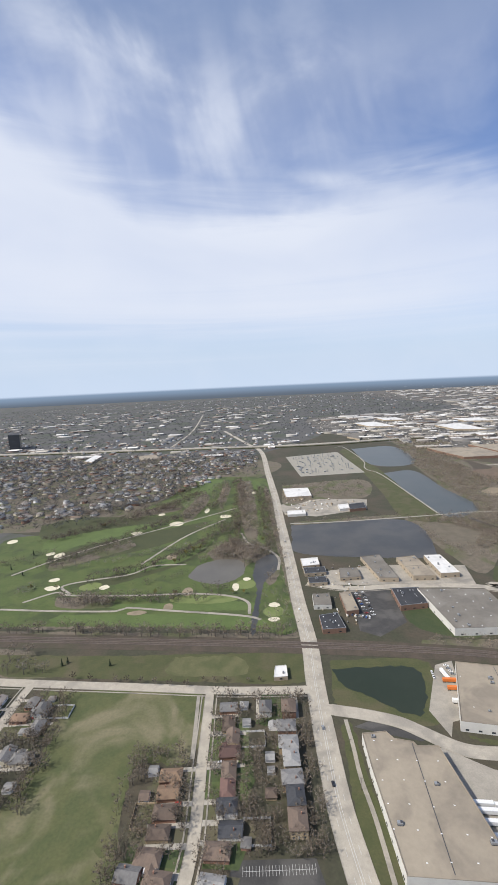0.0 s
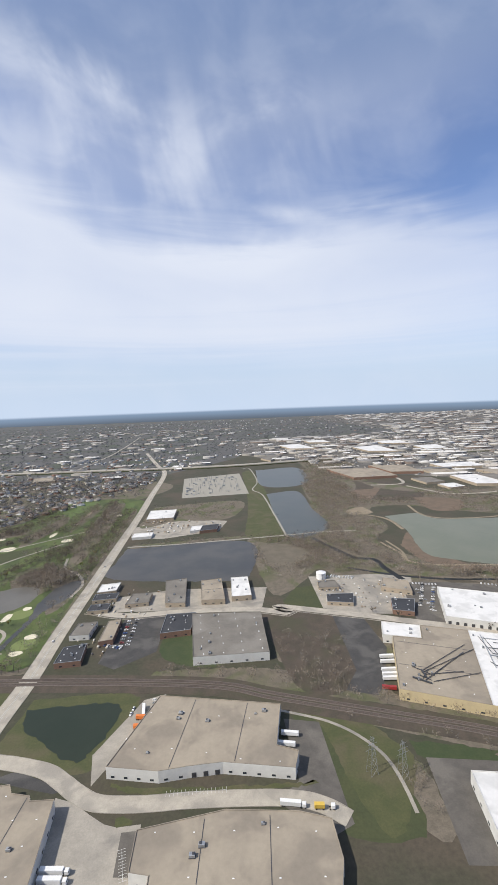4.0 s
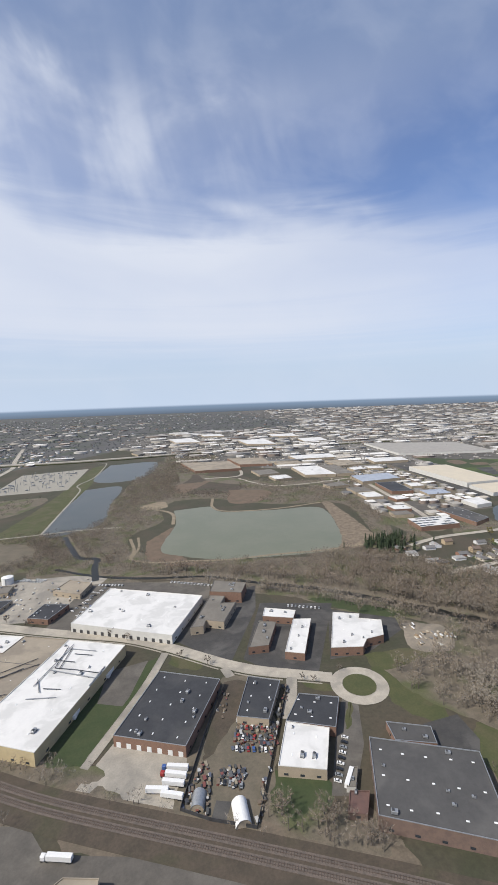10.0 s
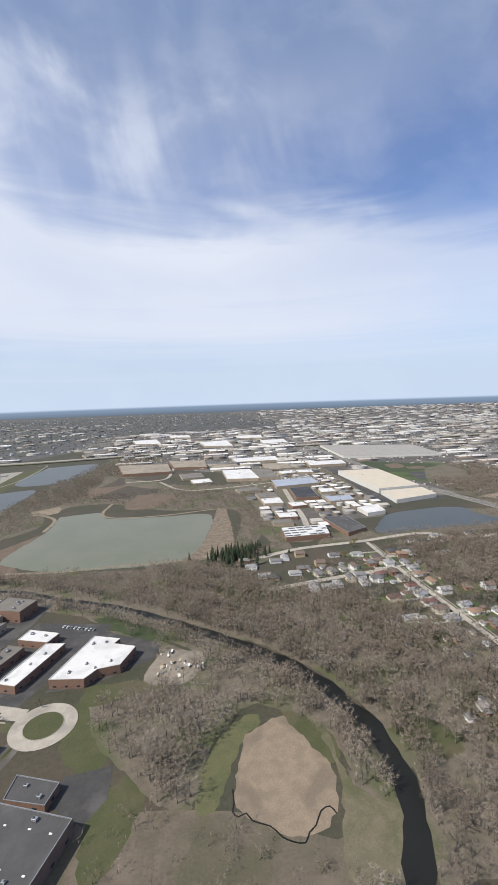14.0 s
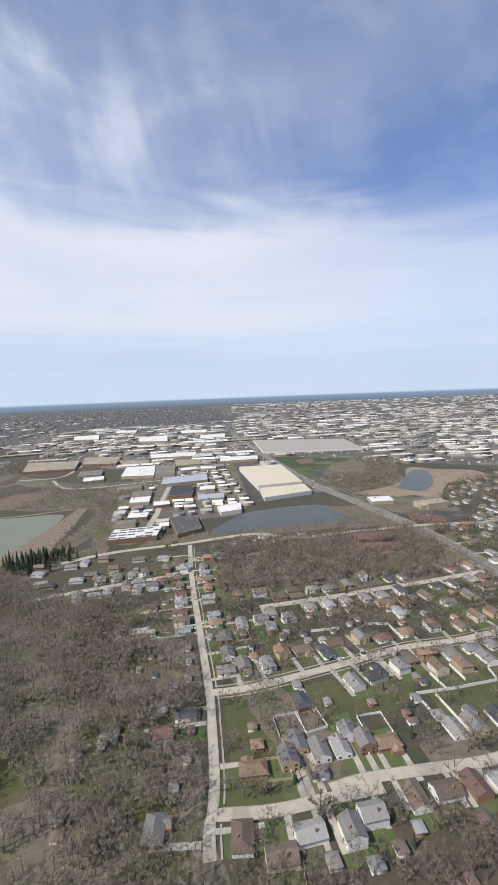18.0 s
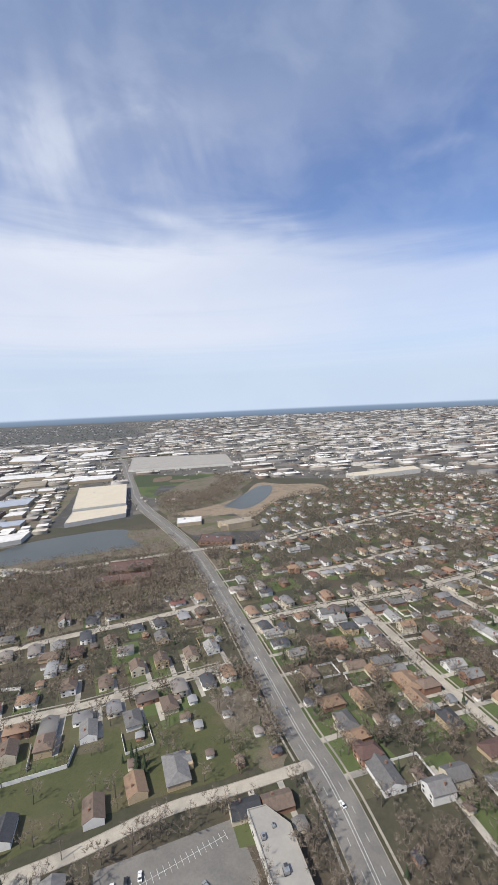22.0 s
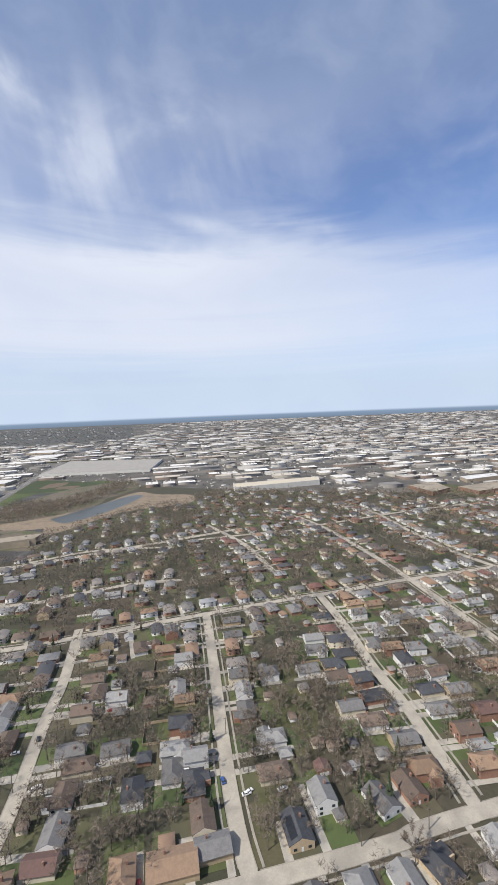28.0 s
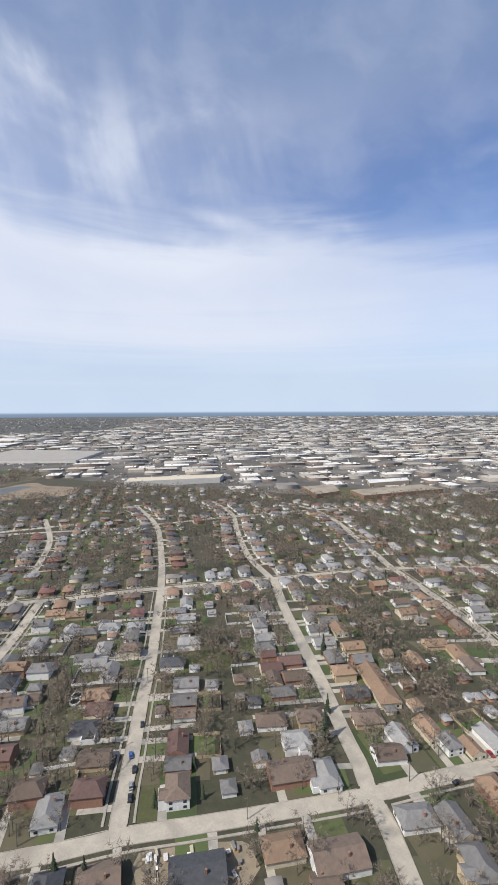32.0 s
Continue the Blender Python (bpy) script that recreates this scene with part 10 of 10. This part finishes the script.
# houses, garages, lawns and driveways that fill the streets
RES = np.array(((985, 560), (1000, 300), (1040, 150), (1250, 130), (1500, 120), (1900, 95), (2450, 60), (3300, 330), (3300, 900), (2650, 720), (2330, 770), (1900, 1000), (1750, 880), (1600, 820), (1480, 640), (1200, 640)), float)
fr = random.Random(77)
FILL, GARAGE, SINGLE = [], [], []
for L, rw, *_ in [(l, w) for l, w, m, ws, art in PLAN_ROADS if not art]:
    fine = np.array(smooth_line(L, 2.0))
    N = sides(fine)
    for s in (-1, 1):
        i = 3
        while i < len(fine) - 3:
            off = rw / 2 + fr.uniform(11, 14.5)
            p = fine[i] + N[i] * s * off
            a = math.atan2(N[i][1] * s, N[i][0] * s) + math.pi / 2
            spot = np.array([p])
            if (inside(spot, RES)[0] or -300 < p[0] < 20 and 180 < p[1] < 352) and len(free(spot, 5.5)) and np.linalg.norm(np.array(HOUSES) - p, axis=1).min() > 13.5 and not any(inside(spot, w[0])[0] for w in WOODS[:4]):
                if -185 < p[0] < -62 and (p[1] > 284 or p[0] < -96):
                    i += 8
                    continue
                if 1112 < p[0] < 1436 and 236 < p[1] < 318:
                    i += 8
                    continue
                if p[1] < 300 and len(SINGLE) < 100:
                    SINGLE.append(1)
                    house(float(p[0]), float(p[1]), fr.choice("ggkbbowr"))
                else:
                    HOUSES.append((float(p[0]), float(p[1])))
                    FILL.append((p[0], p[1], fr.uniform(9.2, 10.8), fr.uniform(12.0, 16.0), fr.choice((3.1, 3.2, 3.4, 5.0)), a + fr.choice((0, 0, math.pi / 2))))
                t = np.array((math.cos(a), math.sin(a)))
                f = -N[i] * s
                lz = 0.1 + 0.00015 * len(LAWNS)
                LAWNS.append([(*(p + f * u + t * v), lz) for u, v in ((off - rw / 2 - 4.2, -7.6), (off - rw / 2 - 4.2, 7.6), (-fr.uniform(12, 19), 7.6), (-fr.uniform(12, 19), -7.6))])
                o = fr.choice((-6.2, 6.2))
                dz = 0.18 + 0.00008 * len(DRIVES)
                back = -fr.uniform(2, 13)
                DRIVES.append([(*(p + f * u + t * (o + v)), dz) for u, v in ((off - rw / 2 - 0.4, -1.7), (off - rw / 2 - 0.4, 1.7), (back, 1.5), (back, -1.5))])
                q = p - f * fr.uniform(13, 17) + t * o
                if fr.random() < 0.7 and len(free(np.array([q]), 3.0)) and np.linalg.norm(np.array(HOUSES) - q, axis=1).min() > 9.5:
                    HOUSES.append((float(q[0]), float(q[1])))
                    GARAGE.append((q[0], q[1], fr.uniform(4.6, 6.4), fr.uniform(5.6, 7), 2.4, a))
            i += fr.choice((7, 8, 8, 9))
for nm, rows, lab, cat in (("street_houses", FILL, "suburban houses of brick and siding along the streets", "houses"), ("street_garages", GARAGE, "detached garages behind suburban houses", "garages")):
    A = np.array(rows)
    boxes(nm, A[:, :2], A[:, 2], A[:, 3], A[:, 4], A[:, 5], FAR_SIDING, STREET_SHINGLES, lab, cat, pitched=True)
A = np.array(FILL)
boxes("chimneys", A[:, :2] + np.stack([-np.sin(A[:, 5]), np.cos(A[:, 5])], 1) * (A[:, 3:4] * 0.2), np.full(len(A), 0.9), np.full(len(A), 0.9), A[:, 4] + A[:, 2] * 0.24 + 0.5, A[:, 5], SIDING["brick"], DARK_METAL, "red brick chimneys on suburban roofs", "chimneys")
wins = []
for hx, hy, w, d, h, a in FILL:
    u, v = np.array((math.cos(a), math.sin(a))), np.array((-math.sin(a), math.cos(a)))
    for z in ((1.1,) if h < 4 else (1.0, 3.2)):
        for side, along_, half, reach in ((u, v, w / 2, d * 0.26), (-u, v, w / 2, d * 0.26), (v, u, d / 2, w * 0.24), (-v, u, d / 2, w * 0.24)):
            for s in (-1, 1):
                c = np.array((hx, hy)) + side * (half + 0.04) + along_ * (s * reach)
                wins.append([(*(c + along_ * e), z + f) for e, f in ((-0.75, 0), (0.75, 0), (0.75, 1.2), (-0.75, 1.2))])
V = np.array(wins, float).reshape(-1, 3)
T = (np.array([(0, 1, 2), (0, 2, 3)])[None] + 4 * np.arange(len(wins))[:, None, None]).reshape(-1, 3)
tagged(new("house_windows", mesh_of("house_windows", V, T, GLASS)), "dark window panes of suburban houses", "windows", kind="stuff")
for nm, quads, mt, lab in (("garden_lawns", LAWNS, LAWN_MIX, "patchy green and brown garden lawns"), ("driveways", DRIVES, DRIVE, "concrete driveways beside houses")):
    V = np.array(quads, float).reshape(-1, 3)
    T = (np.array([(0, 1, 2), (0, 2, 3)])[None] + 4 * np.arange(len(quads))[:, None, None]).reshape(-1, 3)
    # keep every face turned up
    e1, e2 = V[T[:, 1]] - V[T[:, 0]], V[T[:, 2]] - V[T[:, 0]]
    T = np.where((e1[:, 0] * e2[:, 1] - e1[:, 1] * e2[:, 0] < 0)[:, None], T[:, ::-1], T)
    tagged(new(nm, mesh_of(nm, V, T, mt)), lab, "lawn" if nm == "garden_lawns" else "driveway", kind="stuff")

# far town: industrial estates with flat roofs out to the horizon
EST = np.array(((330, 2250), (480, 1980), (720, 1560), (980, 1330), (1040, 1010), (1090, 800), (1200, 880), (1450, 900), (1600, 1060), (1700, 1180), (1900, 1040), (2330, 780), (2650, 730), (3300, 900), (9000, 2600), (9000, 9000), (2450, 9000), (1650, 3500), (1250, 3350), (380, 3150)), float)
patch("town_ground", FAR_TOWN, 0.012, [tuple(p) for p in EST], "grey-brown paved ground of industrial estates", 1)
g = np.random.default_rng(11)
tilt = radians(-3.0)
cells = []
y = 740.0
while y < 8600:
    dy = 58 if y < 2600 else 80 if y < 4500 else 115
    x = 200 + g.uniform(0, 60)
    if g.uniform() < 0.2:
        y += 38
    while x < 8800:
        w = g.choice((30, 45, 70, 100, 130), p=(0.22, 0.28, 0.25, 0.17, 0.08)) * (1.0 if y < 2600 else 1.35)
        if g.uniform() < (0.72 if y < 2300 else 0.58 if y < 4200 else 0.34):
            cells.append((x + w / 2, y + (x - 1500) * math.tan(tilt) + g.normal(0, 5), w, g.uniform(0.45, 0.80) * dy))
        x += w + g.choice((8, 14, 26, 60))
    y += dy
C = np.array(cells)
C = C[inside(C[:, :2], EST)]
alive = free(C[:, :2], 18.0)
C = C[(C[:, None, 0] == alive[None, :, 0]).any(1)]
for D, mt in ((C[C[:, 1] < 3000], FAR_ROOFS), (C[C[:, 1] >= 3000], FAR_ROOFS_HAZED)):
    n = len(D)
    boxes("far_warehouses", D[:, :2], D[:, 2], D[:, 3], g.uniform(5, 9, n), np.full(n, tilt), FAR_WALLS, mt, "distant low industrial buildings with pale flat roofs", "industrial estate")
# small workshops and parked vehicles between the halls beside the lake
WORKS = np.array(((985, 1000), (1075, 1095), (1120, 1300), (1235, 1300), (1250, 1040), (1238, 840), (1200, 770), (1140, 770), (1040, 690), (992, 702)), float)
Q = np.array([(x + g.normal(0, 3), y + g.normal(0, 4)) for x in np.arange(992, 1245, 27) for y in np.arange(700, 1300, 34)])
Q = Q[inside(Q, WORKS) & ~near_lines(Q, [(L, w + 9) for L, w in ROADS])]
for hall in HALLS:
    m = hall.mean(0)
    Q = Q[~inside(Q, m + (hall - m) * (1 + 32 / max(np.ptp(hall, axis=0).max(), 1)))]
n = len(Q)
boxes("estate_workshops", Q, g.uniform(12, 24, n), g.uniform(10, 24, n), g.uniform(4, 7, n), np.full(n, tilt), FAR_WALLS, FAR_ROOFS, "small flat-roofed workshops among larger halls", "workshops")
U = C[(C[:, 1] < 3000)]
k = g.integers(0, len(U), 2600)
RU = np.stack([U[k, 0] + g.uniform(-0.42, 0.42, 2600) * U[k, 2], U[k, 1] + g.uniform(-0.4, 0.4, 2600) * U[k, 3]], 1)
boxes("far_roof_units", RU, g.uniform(2, 5, 2600), g.uniform(2, 4, 2600), np.full(2600, 10.0), np.full(2600, tilt), FAR_WALLS, FAR_WALLS, "distant roof units on flat roofs", "roof units")
Q = g.uniform((200, 700), (7000, 6500), (30000, 2))
Q = free(Q[inside(Q, EST)], 3.0)[:5500]
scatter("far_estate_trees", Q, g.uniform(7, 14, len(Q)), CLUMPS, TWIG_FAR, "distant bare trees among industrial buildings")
Q = g.uniform((300, 800), (3500, 3200), (12000, 2))
Q = free(Q[inside(Q, EST)], 1.0)[:4200]
boxes("far_vehicles", Q, g.uniform(2, 14, len(Q)), np.full(len(Q), 2.4), g.uniform(1.5, 3.6, len(Q)), tilt + g.choice((0.0, math.pi / 2), len(Q)), FAR_ROOFS, FAR_ROOFS, "distant parked cars and trailers on yards", "vehicles")

# far suburbs under bare trees
SUB = np.array(((-5200, 700), (-700, 700), (-560, 860), (-330, 930), (-130, 1250), (-10, 1480), (-20, 1640), (330, 2250), (380, 3150), (1250, 3350), (1650, 3500), (2450, 9000), (-6000, 9000)), float)
patch("suburb_ground", FAR_WOOD, 0.008, [tuple(p) for p in SUB], "dark wooded ground of distant suburbs", 1)
Q = g.uniform((-3600, 700), (2200, 7000), (60000, 2))
Q = Q[inside(Q, SUB)]
Q = free(Q[g.uniform(0, 1, len(Q)) < np.clip(2400 / np.maximum(Q[:, 1], 1), 0.25, 1)], 2.0)[:15000]
near = g.uniform((-2200, 700), (400, 1700), (14000, 2))
near = free(near[inside(near, SUB)], 2.0)[:5500]
Q = np.concatenate([Q[:8500], near])
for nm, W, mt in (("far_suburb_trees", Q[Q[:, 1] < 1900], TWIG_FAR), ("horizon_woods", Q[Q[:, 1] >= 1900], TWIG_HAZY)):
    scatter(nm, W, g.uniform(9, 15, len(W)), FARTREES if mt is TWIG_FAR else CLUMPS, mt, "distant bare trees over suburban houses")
Q = g.uniform((-3000, 720), (2300, 8000), (30000, 2))
Q = free(Q[inside(Q, SUB)], 4.0)
Q = Q[g.uniform(0, 1, len(Q)) < np.where(Q[:, 1] < 1500, 0.4, np.where(Q[:, 1] < 2300, 0.35, 0.03))][:2600]
near = g.uniform((-1500, 760), (-20, 1750), (2600, 2))
near = free(near[inside(near, SUB)], 3.0)[:900]
Q = np.concatenate([Q, near])
n = len(Q)
boxes("far_houses", Q, g.uniform(9, 15, n), g.uniform(10, 22, n), g.uniform(3, 6, n), tilt + g.choice((0.0, math.pi / 2), n), FAR_SIDING, FAR_SHINGLES, "distant houses under bare trees", "houses", pitched=True)
Q = g.uniform((-2200, 1650), (330, 5000), (260, 2))
Q = free(Q[inside(Q, SUB)], 30.0)
n = len(Q)
boxes("far_shops", Q, g.uniform(30, 90, n), g.uniform(20, 50, n), g.uniform(5, 9, n), np.full(n, tilt), FAR_WALLS, FAR_ROOFS, "distant shops with pale flat roofs", "shops")

# rows of bare trees between the fairways
GOLF_ROWS = (((-411, 764), (-338, 834), (-252, 923), (-156, 1081)), ((-350, 657), (-300, 727), (-237, 803), (-110, 971)), ((-265, 596), (-203, 626), (-138, 674), (-65, 825)),
             ((-53, 659), (-53, 775), (-55, 1008), (-64, 1220)), ((-2, 642), (3, 798), (-9, 1108)), ((-484, 892), (-363, 950), (-248, 1046), (-173, 1176)), ((-263, 540), (-163, 535), (-60, 548)))
Q = []
for line in GOLF_ROWS:
    L = np.array(smooth_line(line, 4.0))
    for k in range(5):
        Q.append(L + g.normal(0, 9, L.shape))
Q = np.concatenate(Q)
Q = free(Q[g.uniform(0, 1, len(Q)) < 0.62], 0.5)
scatter("golf_trees", Q, g.uniform(6, 12, len(Q)), MIDTREES, TWIG_TOWN, "bare trees in rows between fairways")

# suburb between the streets
rows = []
for i in range(0, 90):
    for j in range(0, 34):
        rows.append((1000 + i * 25 + g.normal(0, 2.5), 330 + j * 27 + (0 if (j % 2) else 7) + g.normal(0, 2.5)))
Q = np.array(rows)
Q = Q[inside(Q, RES)]
Q = clear_of_houses(free(Q, 6.0), 16)
Q = Q[(Q[:, 1] > 330) | (Q[:, 0] > 2150)]
Q = Q[g.uniform(0, 1, len(Q)) < np.where(Q[:, 1] > 470, 0.55, 0.8)]
for poly, *_ in WOODS[:5]:
    Q = Q[~inside(Q, poly)]
G2 = g.uniform((1020, 130), (2250, 420), (900, 2))
G2 = clear_of_houses(free(G2[inside(G2, RES)], 4.0), 11)[:170]
boxes("garden_sheds", G2, g.uniform(3.5, 6.5, len(G2)), g.uniform(4, 7, len(G2)), g.uniform(2.2, 2.8, len(G2)), tilt + g.choice((0.0, math.pi / 2), len(G2)), FAR_SIDING, FAR_SHINGLES, "small garden sheds and garages behind houses", "sheds", pitched=True)
FARLAWN = []
for k, (x, y) in enumerate(Q):
    w, d, z = g.uniform(9, 16), g.uniform(9, 17), 0.06 + 0.00002 * k
    FARLAWN.append([(x - w, y - d, z), (x + w, y - d, z), (x + w, y + d, z), (x - w, y + d, z)])
V = np.array(FARLAWN, float).reshape(-1, 3)
T = (np.array([(0, 1, 2), (0, 2, 3)])[None] + 4 * np.arange(len(FARLAWN))[:, None, None]).reshape(-1, 3)
tagged(new("suburban_lawns", mesh_of("suburban_lawns", V, T, LAWN_MIX)), "green lawns round suburban houses", "lawn", kind="stuff")
n = len(Q)
boxes("suburban_houses", Q, g.uniform(8, 11, n), g.uniform(10, 16, n), g.uniform(2.8, 4.6, n), tilt + g.choice((0.0, math.pi / 2), n), FAR_SIDING, FAR_SHINGLES, "small suburban houses among bare trees", "houses", pitched=True)
Q = np.concatenate([g.uniform((1020, 60), (2160, 330), (9000, 2)), g.uniform((980, 60), (3300, 1000), (52000, 2))])
Q = Q[inside(Q, RES)]
Q = free(Q, 0.5)
Q = clear_of_houses(Q, 7.0)
Q = Q[~((Q[:, 0] > 1112) & (Q[:, 0] < 1425) & (Q[:, 1] > 236) & (Q[:, 1] < 318) & (np.arange(len(Q)) % 5 > 0))]
single = (Q[:, 1] < 330) & (Q[:, 0] < 2150)
single &= ~near_lines(Q, [(L, w + 3.5) for L, w in ROADS])
Q, single = Q[single | (Q[:, 1] >= 330) | (Q[:, 0] >= 2150)], single[single | (Q[:, 1] >= 330) | (Q[:, 0] >= 2150)]
far, close = Q[~single][:13500], Q[single]
scatter("suburb_trees", far, g.uniform(8, 15.5, len(far)), FARTREES, TWIG_TOWN, "bare trees in suburban gardens")
for k, (tx, ty) in enumerate(close[:90]):
    tree(tx, ty, g.uniform(8, 15), "bare")
rest = close[90:3100]
scatter("garden_shrubs", rest, g.uniform(6.5, 14.5, len(rest)), MIDTREES, TWIG_RED, "bare bushes and small trees in gardens")
Q = g.uniform((-420, 150), (60, 360), (4500, 2))
Q = free(Q, 1.0)
Q = clear_of_houses(Q, 5.8)
H0 = np.array([h for h in HOUSES if h[0] < 60 and h[1] < 420])
Q = Q[np.array([np.abs(H0 - p).max(1).min() < 19 for p in Q], bool)]
Q = Q[:800]
scatter("garden_trees", Q, g.uniform(6, 11, len(Q)), MIDTREES, TWIG_TOWN, "bare trees between suburban houses")
Q = g.uniform((1000, 80), (2900, 620), (1500, 2))
Q = clear_of_houses(free(Q[inside(Q, RES)], 1.5), 6.5)[:330]
scatter("garden_conifers", Q, g.uniform(5, 11, len(Q)), CONES, NEEDLES, "dark green conifers in suburban gardens")


# the plan above is drawn in units of 0.586 m: bring every top-level thing to its size
for ob in [o for o in scene.objects if o.parent is None and o.type in ("MESH", "EMPTY")]:
    ob.matrix_basis = Matrix.Scale(UNIT_M, 4) @ ob.matrix_basis
